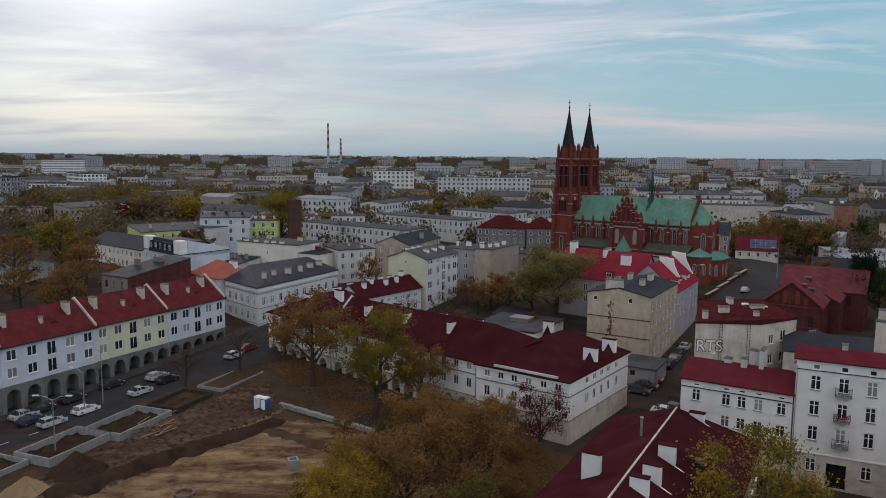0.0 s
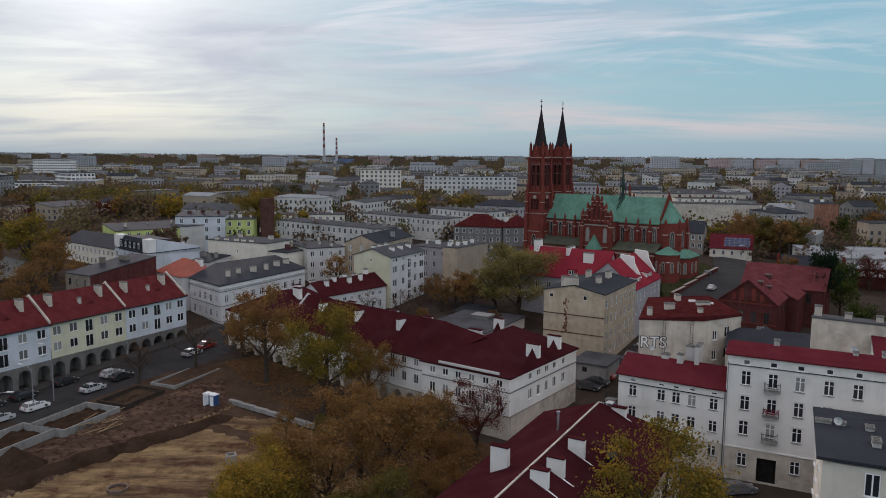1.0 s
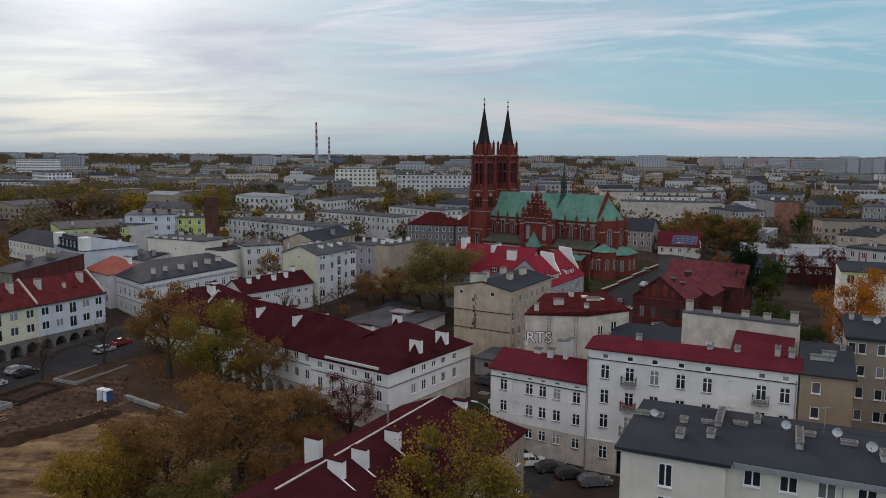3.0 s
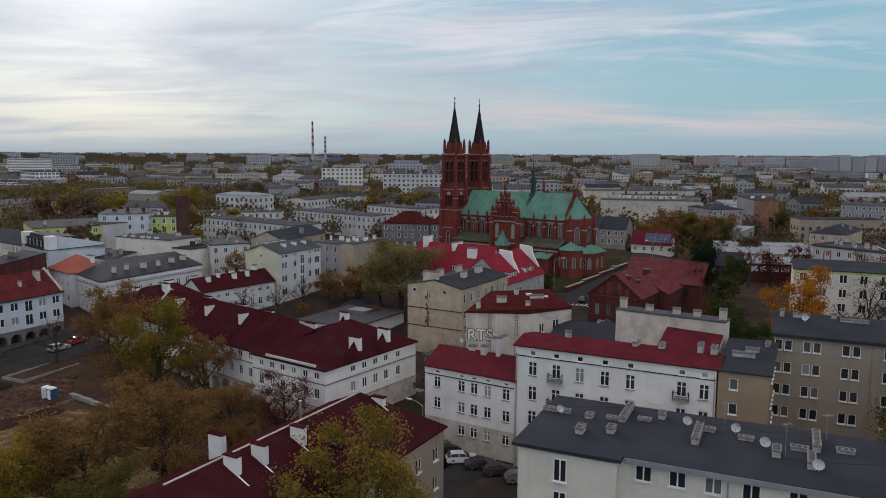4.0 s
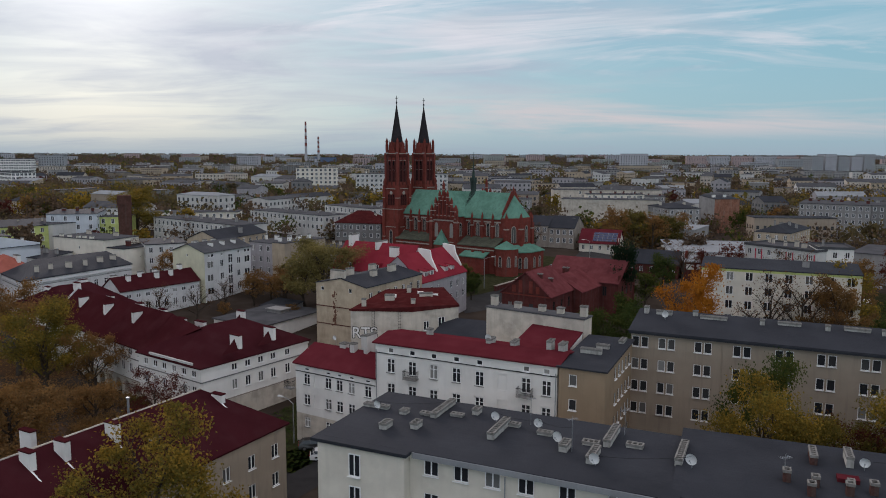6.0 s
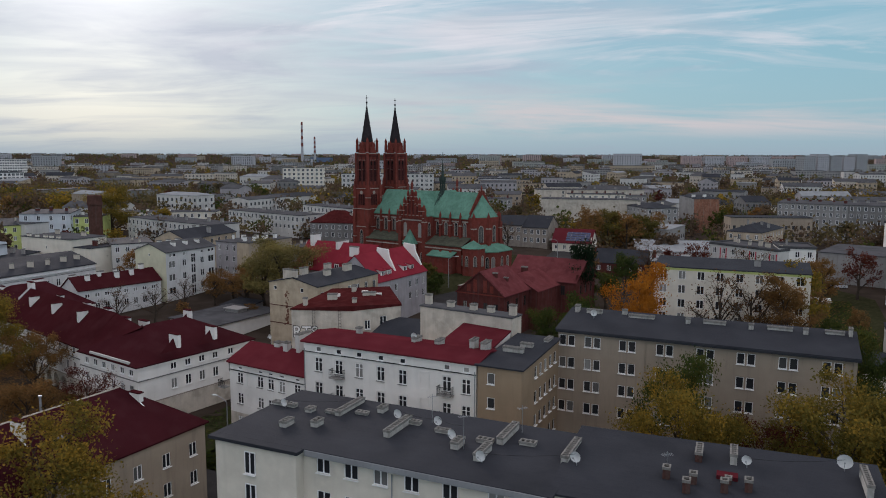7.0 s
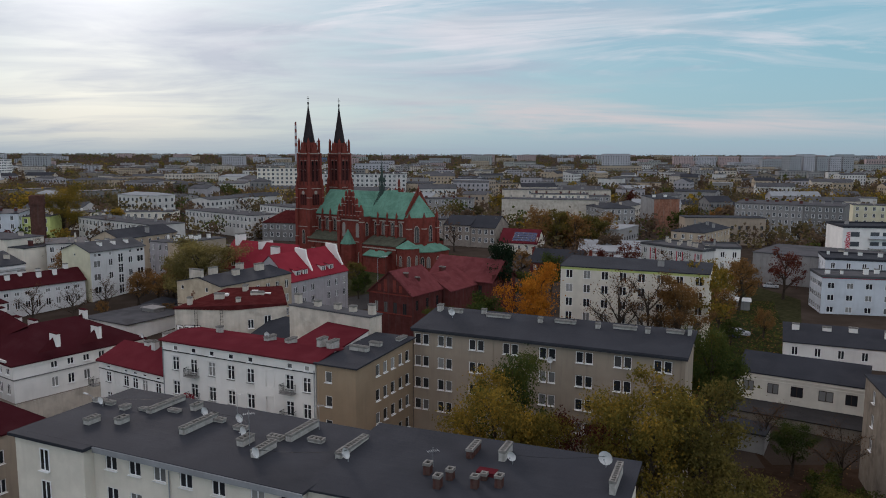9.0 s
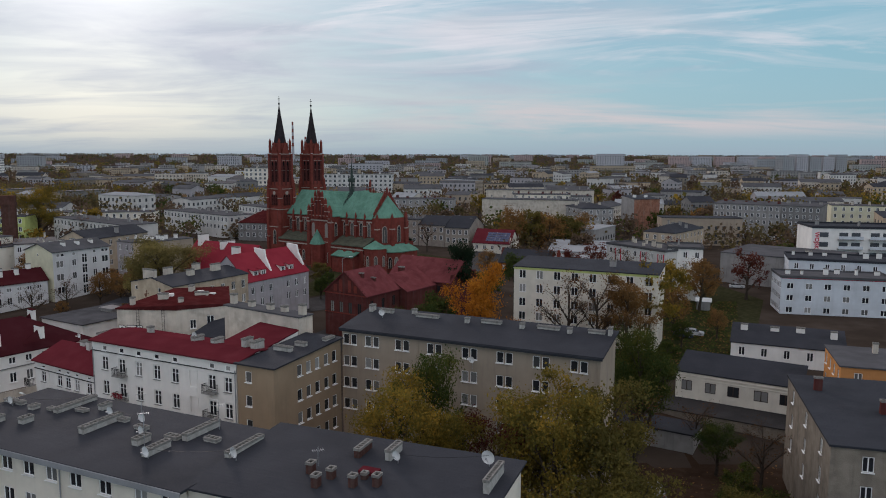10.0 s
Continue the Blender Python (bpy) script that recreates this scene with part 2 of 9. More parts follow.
RED_DARK = material("dark_red_sheet_roof", (0.050, 0.0105, 0.013), 0.6, size=7, patchy=0.35, seams=("X", 2.2, 0.12))
RED_DARK_D = material("dark_red_sheet_roof_depthways", (0.046, 0.0105, 0.0135), 0.6, size=7, patchy=0.35, seams=("Y", 2.2, 0.12))
RED = material("red_sheet_roof", (0.105, 0.018, 0.024), 0.6, size=6, patchy=0.3, seams=("X", 1.8, 0.12))
RED_BRIGHT = material("bright_red_sheet_roof", (0.22, 0.026, 0.038), 0.6, size=6, patchy=0.25, seams=("X", 1.8, 0.12))
RED_PINK = material("faded_red_sheet_roof", (0.135, 0.038, 0.040), 0.6, size=4, patchy=0.5, seams=("X", 1.8, 0.12))
RED_BROWN = material("worn_red_felt_roof", (0.070, 0.014, 0.014), 0.8, size=3, patchy=0.5)
OCHRE_WALL = material("stained_ochre_firewall", (0.46, 0.38, 0.28), 0.92, streaks=0.22, size=2.5, patchy=0.4, stain=(0.13, 0.07, 0.04))
TILE = material("red_clay_tiles", (0.112, 0.023, 0.024), 0.8, size=3, patchy=0.4, relief=0.5, relief_size=7, seams=("X", 3.6, 0.5))
ORANGE_TILE = material("orange_clay_tiles", (0.33, 0.105, 0.078), 0.8, size=3, patchy=0.3, relief=0.4, relief_size=7, seams=("X", 3.6, 0.5))
TAR = material("bitumen_roof", (0.033, 0.035, 0.042), 0.8, gloss=0.04, size=9, patchy=0.35, seams=("Y", 1.0, 0.12), relief=0.2)
TAR_PALE = material("weathered_bitumen_roof", (0.085, 0.085, 0.09), 0.8, size=6, patchy=0.4, relief=0.2)
METAL_ROOF = material("pale_metal_roof", (0.26, 0.27, 0.28), 0.5, size=6, patchy=0.3, seams=("X", 1.5, 0.3))
COPPER = material("green_copper_roof", (0.110, 0.232, 0.175), 0.6, size=4, patchy=0.4, streaks=0.5, seams=("X", 1.1, 1.4), stain=(0.05, 0.09, 0.08))
SLATE = material("dark_slate_spire", (0.030, 0.026, 0.028), 0.6, size=2, patchy=0.4, seams=("Z", 3.0, 0.3))
CONCRETE = material("raw_concrete", (0.27, 0.26, 0.245), 0.9, streaks=0.3, size=1.5, patchy=0.35)
FLUE = material("black_flue", (0.012, 0.011, 0.010), 0.95, size=0.5)
RIM = material("sooty_stack_rim", (0.21, 0.20, 0.185), 0.92, streaks=0.3, size=0.5, patchy=0.6)
FRAME_WHITE = material("white_window_frame", (0.75, 0.75, 0.74), 0.5, size=1, patchy=0.1, grain=0.05)
FRAME_DARK = material("dark_brown_frame", (0.05, 0.035, 0.03), 0.5, size=1, patchy=0.1)
GLASS = glass_material("window_glass", (0.020, 0.022, 0.026), (0.50, 0.49, 0.46))
GLASS_FAR = material("distant_window_glass", (0.060, 0.067, 0.078), 0.2, size=3, patchy=0.3, islands=0.6)
IRON = material("dark_iron", (0.03, 0.03, 0.032), 0.5, 0.6, size=0.5)
STEEL = material("galvanised_steel", (0.34, 0.35, 0.36), 0.45, 0.7, size=0.5)
DISH = material("dish_white_paint", (0.62, 0.62, 0.61), 0.5, size=0.5, patchy=0.2)
ASPHALT = material("asphalt", (0.036, 0.034, 0.034), 0.85, gloss=0.05, size=6, patchy=0.4, relief=0.2, relief_size=40)
PAVING = material("concrete_paving", (0.062, 0.058, 0.055), 0.9, size=3, patchy=0.4, seams=("X", 2.0, 0.2))
SOIL = material("dug_sandy_soil", (0.068, 0.043, 0.029), 0.95, size=5, patchy=0.6, relief=0.9, relief_size=2.5, grain=0.3)
SAND = material("pale_sand", (0.24, 0.165, 0.09), 0.95, size=4, patchy=0.6, relief=0.8, relief_size=2.0, grain=0.3)
# dark soil; on the site's bank the same colour carries the shade
SOIL_DARK = material("dark_soil_and_bank_shade", (0.042, 0.025, 0.016), 0.95, size=3, patchy=0.5, relief=0.9, relief_size=3, grain=0.3)
GRASS = material("autumn_grass", (0.036, 0.036, 0.016), 0.95, size=3, patchy=0.8, relief=0.8, relief_size=10, grain=0.4)
LITTER = material("fallen_leaves_on_soil", (0.085, 0.047, 0.026), 0.95, size=3, patchy=0.8, relief=0.8, relief_size=6, grain=0.6)
GROUND = material("town_ground", (0.050, 0.038, 0.030), 0.95, size=14, patchy=0.6, relief=0.4, relief_size=3, grain=0.3)
BARK = material("bark", (0.060, 0.047, 0.037), 0.95, size=0.6, patchy=0.5, relief=0.8, relief_size=8)
LEAF = {
    "yellow": leaf_material("yellowing_leaves", (0.064, 0.069, 0.020), (0.160, 0.118, 0.026), (0.333, 0.192, 0.028)),
    "golden": leaf_material("gold_green_leaves", (0.098, 0.086, 0.034), (0.172, 0.140, 0.052), (0.247, 0.190, 0.063)),
    "olive": leaf_material("olive_leaves", (0.058, 0.056, 0.020), (0.105, 0.088, 0.026), (0.160, 0.118, 0.028)),
    "green": leaf_material("green_leaves", (0.022, 0.040, 0.014), (0.045, 0.062, 0.018), (0.09, 0.085, 0.020)),
    "brown": leaf_material("brown_leaves", (0.107, 0.064, 0.031), (0.178, 0.100, 0.039), (0.250, 0.125, 0.040)),
    "orange": leaf_material("orange_leaves", (0.17, 0.060, 0.012), (0.32, 0.115, 0.015), (0.42, 0.17, 0.02)),
    "red": leaf_material("dark_red_leaves", (0.045, 0.014, 0.014), (0.085, 0.024, 0.020), (0.12, 0.04, 0.022)),
    "bare": leaf_material("last_dry_leaves", (0.060, 0.035, 0.018), (0.10, 0.05, 0.02), (0.15, 0.06, 0.022)),
    # kinds for far trees: the haze of distance is put into the leaf colour
    "grey_brown": leaf_material("haze_greyed_twigs", (0.070, 0.052, 0.042), (0.115, 0.080, 0.055), (0.15, 0.095, 0.05)),
    "grey_olive": leaf_material("haze_greyed_olive_leaves", (0.062, 0.056, 0.034), (0.105, 0.085, 0.045), (0.15, 0.11, 0.04)),
    "conifer": leaf_material("conifer_needles", (0.010, 0.020, 0.012), (0.016, 0.028, 0.016), (0.024, 0.035, 0.018)),
}


# ---- building blocks ----
def smooth(t):
    t = min(1.0, max(0.0, t))
    return t * t * (3 - 2 * t)


def gz(x, y):
    """Height of the ground: a shallow valley at the square, the church's hill behind it, a wooded rise far off."""
    rise = 6.5 * smooth((y - 105) / 125) + 2.5 * smooth((y - 235) / 150) + 20.0 * smooth((y - 1500) / 3200)
    plateau = smooth((x - 108) / 24) * smooth((y - 99) / 10) * (1 - smooth((y - 420) / 300))
    return rise + (3.3 - rise) * plateau


def mesh_of(bm, name, *mats):
    me = bpy.data.meshes.new(name)
    bm.normal_update()
    bm.to_mesh(me)
    bm.free()
    for m in mats:
        me.materials.append(m)
    return me


def part(name, bm, mat, parent, label="", m=None):
    """One mesh object under a thing or a part."""
    me = bm if isinstance(bm, bpy.types.Mesh) else mesh_of(bm, name, mat)
    ob = new(name, me)
    ob.parent = parent
    if m is not None:
        ob.matrix_basis = m
    return tagged(ob, label)


def thing(name, x, y, z, turn, label, category, group="", kind=""):
    ob = new(name)
    ob.matrix_basis = pose(x, y, z, 0, 0, turn)
    return tagged(ob, label, category, group, kind)


def solid(bm, pts, faces):
    vs = [bm.verts.new(p) for p in pts]
    for f in faces:
        bm.faces.new([vs[i] for i in f])
    return vs


BOX = ((0, 3, 2, 1), (4, 5, 6, 7), (0, 1, 5, 4), (1, 2, 6, 5), (2, 3, 7, 6), (3, 0, 4, 7))


def box(bm, x0, x1, y0, y1, z0, z1, m=None):
    pts = [(x0, y0, z0), (x1, y0, z0), (x1, y1, z0), (x0, y1, z0), (x0, y0, z1), (x1, y0, z1), (x1, y1, z1), (x0, y1, z1)]
    if m is not None:
        pts = [m @ Vector(p) for p in pts]
    return solid(bm, pts, BOX)


def prism(bm, poly, z0, z1, m=None, top=True):
    n = len(poly)
    z1 = z1 if isinstance(z1, (list, tuple)) else [z1] * n
    pts = [(*p, z0) for p in poly] + [(*p, z) for p, z in zip(poly, z1)]
    if m is not None:
        pts = [m @ Vector(p) for p in pts]
    faces = [tuple(range(n - 1, -1, -1))] + [(i, (i + 1) % n, n + (i + 1) % n, n + i) for i in range(n)]
    if top:
        faces.append(tuple(range(n, 2 * n)))
    solid(bm, pts, faces)


def ring(n, r, x=0, y=0, start=0.0, ry=None):
    return [(x + r * math.cos(start + 2 * math.pi * i / n), y + (ry or r) * math.sin(start + 2 * math.pi * i / n)) for i in range(n)]


def tube(bm, pts, radii, sides=6):
    """A tapered round limb along the points."""
    rings = []
    for i, p in enumerate(pts):
        p = Vector(p)
        d = (Vector(pts[min(i + 1, len(pts) - 1)]) - Vector(pts[max(i - 1, 0)])).normalized()
        a = d.orthogonal().normalized()
        b = d.cross(a)
        rings.append([bm.verts.new(p + (a * math.cos(2 * math.pi * k / sides) + b * math.sin(2 * math.pi * k / sides)) * radii[i]) for k in range(sides)])
    for r0, r1 in zip(rings, rings[1:]):
        for k in range(sides):
            bm.faces.new((r0[k], r0[(k + 1) % sides], r1[(k + 1) % sides], r1[k]))
    bm.faces.new(rings[-1])
    bm.faces.new(rings[0][::-1])


MADE = {}


def window_mesh(w, h, style):
    """Frame, sash bars and sill of one window, its middle at the foot of the opening."""
    key = (round(w, 2), round(h, 2), style)
    if key in MADE:
        return MADE[key]
    bm = bmesh.new()
    f, a = 0.08, w / 2
    box(bm, -a, -a + f, 0.02, 0.10, 0, h)
    box(bm, a - f, a, 0.02, 0.10, 0, h)
    box(bm, -a + f, a - f, 0.02, 0.10, 0, f)
    box(bm, -a + f, a - f, 0.02, 0.10, h - f, h)
    if style != "single":
        box(bm, -0.06, 0.06, 0.02, 0.10, f, h - f)
    if style == "cross":
        box(bm, -a + f, -0.05, 0.03, 0.10, h * 0.66, h * 0.66 + 0.07)
        box(bm, 0.05, a - f, 0.03, 0.10, h * 0.66, h * 0.66 + 0.07)
    frame_mesh = mesh_of(bm, "window", FRAME_DARK if style == "dark" else FRAME_WHITE)
    bm = bmesh.new()
    box(bm, -a + f, a - f, 0.055, 0.075, f, h - f)
    pane_mesh = mesh_of(bm, "pane", GLASS)
    bm = bmesh.new()
    box(bm, -a - 0.06, a + 0.06, -0.22, 0.02, -0.06, -0.005)
    sill_mesh = mesh_of(bm, "sill", CONCRETE if style == "dark" else DARK_GREY if style == "cross" else FRAME_WHITE)
    MADE[key] = frame_mesh, pane_mesh, sill_mesh
    return MADE[key]


def window(parent, m, w, h, style, sill=True):
    sill = sill and parent.location.y < 125
    fr, pn, sl = window_mesh(w, h, style)
    ob = part("window", fr, None, parent, "", m)
    part("pane", pn, None, ob)
    if sill:
        part("sill", sl, None, ob)
    return ob


def facade(bm, m, w, h, openings, reveal=0.16, z0=0.0):
    """A wall face from (0, 0, z0) to (w, 0, h), with its outside towards -y, and real openings with reveals: (middle, foot, width, height)."""
    xs = sorted({0.0, w, *[v for o in openings for v in (o[0] - o[2] / 2, o[0] + o[2] / 2)]})
    zs = sorted({z0, h, *[v for o in openings for v in (o[1], o[1] + o[3])]})

    def quad(*pts):
        bm.faces.new([bm.verts.new(m @ Vector(p)) for p in pts])

    for xa, xb in zip(xs, xs[1:]):
        run = None
        for za, zb in zip(zs, zs[1:]):
            cx, cz = (xa + xb) / 2, (za + zb) / 2
            if any(abs(cx - o[0]) < o[2] / 2 and o[1] < cz < o[1] + o[3] for o in openings):
                if run is not None:
                    quad((xa, 0, run), (xb, 0, run), (xb, 0, za), (xa, 0, za))
                run = None
            elif run is None:
                run = za
        if run is not None:
            quad((xa, 0, run), (xb, 0, run), (xb, 0, zs[-1]), (xa, 0, zs[-1]))
    for o in openings:
        a, b, za, zb = o[0] - o[2] / 2, o[0] + o[2] / 2, o[1], o[1] + o[3]
        r = o[5] if len(o) > 5 else reveal
        quad((a, 0, za), (a, 0, zb), (a, r, zb), (a, r, za))
        quad((b, 0, zb), (b, 0, za), (b, r, za), (b, r, zb))
        quad((a, 0, zb), (b, 0, zb), (b, r, zb), (a, r, zb))
        quad((b, 0, za), (a, 0, za), (a, r, za), (b, r, za))
        if o[4] in ("blind", "arch"):
            quad((a, r, za), (b, r, za), (b, r, zb), (a, r, zb))
        if o[4] == "arch":                       # spandrels that round the head of an arcade's opening
            n, rad = 6, o[2] / 2
            for side in (-1, 1):
                arc = [(o[0] + side * rad * math.cos(math.pi / 2 * k / n), zb - rad + rad * math.sin(math.pi / 2 * k / n)) for k in range(n + 1)]
                for (x1, z1), (x2, z2) in zip(arc, arc[1:]):
                    quad((x1, 0.003, z1), (x2, 0.003, z2), (x2, 0.003, zb), (x1, 0.003, zb))


def sides(w, d):
    return {"front": (pose(0, 0, 0), w), "right": (pose(w, 0, 0, 0, 0, 90), d), "back": (pose(w, d, 0, 0, 0, 180), w), "left": (pose(0, d, 0, 0, 0, -90), d)}


def grid(w, cols, rows, ww, wh, style="cross", edge=None, skip=()):
    """Evenly spaced windows: openings at each column and each row's sill height."""
    step = w / cols if edge is None else (w - 2 * edge) / max(1, cols - 1)
    first = step / 2 if edge is None else edge
    return [(first + i * step, z, ww, wh, style) for j, z in enumerate(rows) for i in range(cols) if (i, j) not in skip]


def chimney(parent, x, y, z, w, d, h, mat=WHITE, turn=0.0, pots=0, cap=True):
    """A stack with a row of open flues: body, sooty rim with dividers, black floor of the flues."""
    bm = bmesh.new()
    box(bm, -w / 2, w / 2, -d / 2, d / 2, 0, h - 0.1)
    ob = part("chimney", bm, mat, parent, "", pose(x, y, z, 0, 0, turn))
    if not cap or h < 0.3:
        return ob
    bm = bmesh.new()
    box(bm, -w / 2 + 0.02, w / 2 - 0.02, -d / 2 + 0.02, d / 2 - 0.02, h - 0.1, h - 0.06)
    part("flue", bm, FLUE, ob)
    bm = bmesh.new()
    e, t = 0.045, 0.13
    x0, x1, y0, y1, z0, z1 = -w / 2 - e, w / 2 + e, -d / 2 - e, d / 2 + e, h - 0.13, h + 0.1
    box(bm, x0, x1, y0, y0 + t, z0, z1)
    box(bm, x0, x1, y1 - t, y1, z0, z1)
    box(bm, x0, x0 + t, y0 + t, y1 - t, z0, z1)
    box(bm, x1 - t, x1, y0 + t, y1 - t, z0, z1)
    long = max(w, d)
    n = pots or max(1, int(long / 0.42))
    for i in range(1, n):
        c = (i / n - 0.5) * long
        if w >= d:
            box(bm, c - 0.06, c + 0.06, y0 + t, y1 - t, z0, z1 - 0.01)
        else:
            box(bm, x0 + t, x1 - t, c - 0.06, c + 0.06, z0, z1 - 0.01)
    part("rim", bm, RIM if mat is not BRICK else BRICK_DARK, ob)
    return ob


def slab(bm, a, b, c, d, t=0.18):
    """A sloping sheet through four corners, t thick downwards."""
    top = [Vector(p) for p in (a, b, c, d)]
    solid(bm, [p - Vector((0, 0, t)) for p in top] + top, BOX)


def roof(bm, kind, w, d, h, rh, over=0.35, wall=None, hip=None):
    """The roof's mesh; the triangles of the walls that close it go into the wall's mesh."""
    o = over
    if kind == "gable":
        k = rh / (d / 2)
        slab(bm, (-o, -o, h - o * k + 0.18), (w + o, -o, h - o * k + 0.18), (w + o, d / 2, h + rh + 0.18), (-o, d / 2, h + rh + 0.18))
        slab(bm, (-o, d / 2, h + rh + 0.18), (w + o, d / 2, h + rh + 0.18), (w + o, d + o, h - o * k + 0.18), (-o, d + o, h - o * k + 0.18))
        if wall is not None:
            solid(wall, [(0, 0, h), (0, d, h), (0, d / 2, h + rh)], [(0, 2, 1)])
            solid(wall, [(w, 0, h), (w, d, h), (w, d / 2, h + rh)], [(0, 1, 2)])
    elif kind == "gable_deep":
        k = rh / (w / 2)
        slab(bm, (-o, -o, h - o * k + 0.18), (w / 2, -o, h + rh + 0.18), (w / 2, d + o, h + rh + 0.18), (-o, d + o, h - o * k + 0.18))
        slab(bm, (w / 2, -o, h + rh + 0.18), (w + o, -o, h - o * k + 0.18), (w + o, d + o, h - o * k + 0.18), (w / 2, d + o, h + rh + 0.18))
        if wall is not None:
            solid(wall, [(0, 0, h), (w, 0, h), (w / 2, 0, h + rh)], [(0, 1, 2)])
            solid(wall, [(0, d, h), (w, d, h), (w / 2, d, h + rh)], [(0, 2, 1)])
    elif kind in ("hip", "hip_deep"):
        e = [(-o, -o), (w + o, -o), (w + o, d + o), (-o, d + o)]
        q = hip if hip is not None else min(w, d) / 2
        r = [(q, d / 2), (w - q, d / 2)] if kind == "hip" else [(w / 2, q), (w / 2, d - q)]
        pts = [(*p, h - 0.02) for p in e] + [(*p, h + 0.18) for p in e] + [(*p, h + rh) for p in r]
        faces = [(3, 2, 1, 0)] + [(i, (i + 1) % 4, 4 + (i + 1) % 4, 4 + i) for i in range(4)]
        faces += [(4, 5, 9, 8), (5, 6, 9), (6, 7, 8, 9), (7, 4, 8)] if kind == "hip" else [(4, 5, 8), (5, 6, 9, 8), (6, 7, 9), (7, 4, 8, 9)]
        solid(bm, pts, faces)
    elif kind == "shed":
        k = rh / d
        slab(bm, (-o, -o, h - o * k + 0.18), (w + o, -o, h - o * k + 0.18), (w + o, d + o, h + rh + o * k + 0.18), (-o, d + o, h + rh + o * k + 0.18))
        if wall is not None:
            solid(wall, [(0, 0, h), (0, d, h), (0, d, h + rh)], [(0, 2, 1)])
            solid(wall, [(w, 0, h), (w, d, h), (w, d, h + rh)], [(0, 1, 2)])
            solid(wall, [(0, d, h), (w, d, h), (w, d, h + rh), (0, d, h + rh)], [(0, 3, 2, 1)])
    else:
        box(bm, -o, w + o, -o, d + o, h, h + 0.22)
        if rh:
            t = 0.3
            for b in ((-o, w + o, -o, -o + t), (-o, w + o, d + o - t, d + o), (-o, -o + t, -o + t, d + o - t), (w + o - t, w + o, -o + t, d + o - t)):
                box(bm, *b, h + 0.22, h + 0.22 + rh)


def building(name, label, p0, turn, w, d, top, kind, rh, wall_mat, roof_mat, views=None, base=None, over=0.35, category="building", chimneys=(), cornice=None, hip=None, plinth=None, chimney_mat=WHITE, group="", front_mat=None, lower=None):
    """A house: wall, roof, windows, chimneys. p0: the left corner of its front; top: height of the eaves above sea level zero."""
    z = gz(p0[0] + 4, p0[1] + 4) - 0.6 if base is None else base
    root = thing(name, p0[0], p0[1], z, turn, label, category, group)
    h = top - z
    bm = bmesh.new()
    views = views or {}
    for side, (m, length) in sides(w, d).items():
        ops = [(o[0], o[1] - z, *o[2:]) for o in views.get(side, ())]
        if side == "front" and lower:
            lb = bmesh.new()
            facade(lb, m, length, lower[0], [o for o in ops if o[1] < lower[0]])
            part("arcade", lb, lower[1], root)
            facade(bm, m, length, h, [o for o in ops if o[1] >= lower[0]], z0=lower[0])
        elif side == "front" and front_mat:
            fb = bmesh.new()
            facade(fb, m, length, h, ops, z0=-1.6)
            if kind == "gable_deep":
                solid(fb, [(0, -0.004, h), (w, -0.004, h), (w / 2, -0.004, h + rh)], [(0, 1, 2)])
            part("front_wall", fb, front_mat, root)
        else:
            facade(bm, m, length, h, ops, z0=-1.6)
        for o in ops:
            if o[4] not in ("blind", "arch"):
                window(root, m @ pose(o[0], 0.04, o[1]), o[2], o[3], o[4])
    rb = bmesh.new()
    roof(rb, kind, w, d, h, rh, over, bm, hip)
    part("wall", bm, wall_mat, root)
    part("roof", rb, roof_mat, root)
    if cornice:
        bm = bmesh.new()
        box(bm, -0.18, w + 0.18, -0.18, -0.003, h - 0.45, h - 0.05)
        box(bm, w + 0.003, w + 0.18, -0.003, d, h - 0.45, h - 0.05)
        box(bm, -0.18, -0.003, -0.003, d, h - 0.45, h - 0.05)
        part("cornice", bm, cornice, root)
    if plinth:
        bm = bmesh.new()
        box(bm, -0.06, w + 0.06, -0.06, -0.003, 0, plinth[0])
        box(bm, w + 0.003, w + 0.06, -0.003, d, 0, plinth[0])
        part("plinth", bm, plinth[1], root)
    for cx, cy, cz, cw, cd, ch in chimneys:
        chimney(root, cx, cy, cz - z, cw, cd, ch, chimney_mat)
    return root


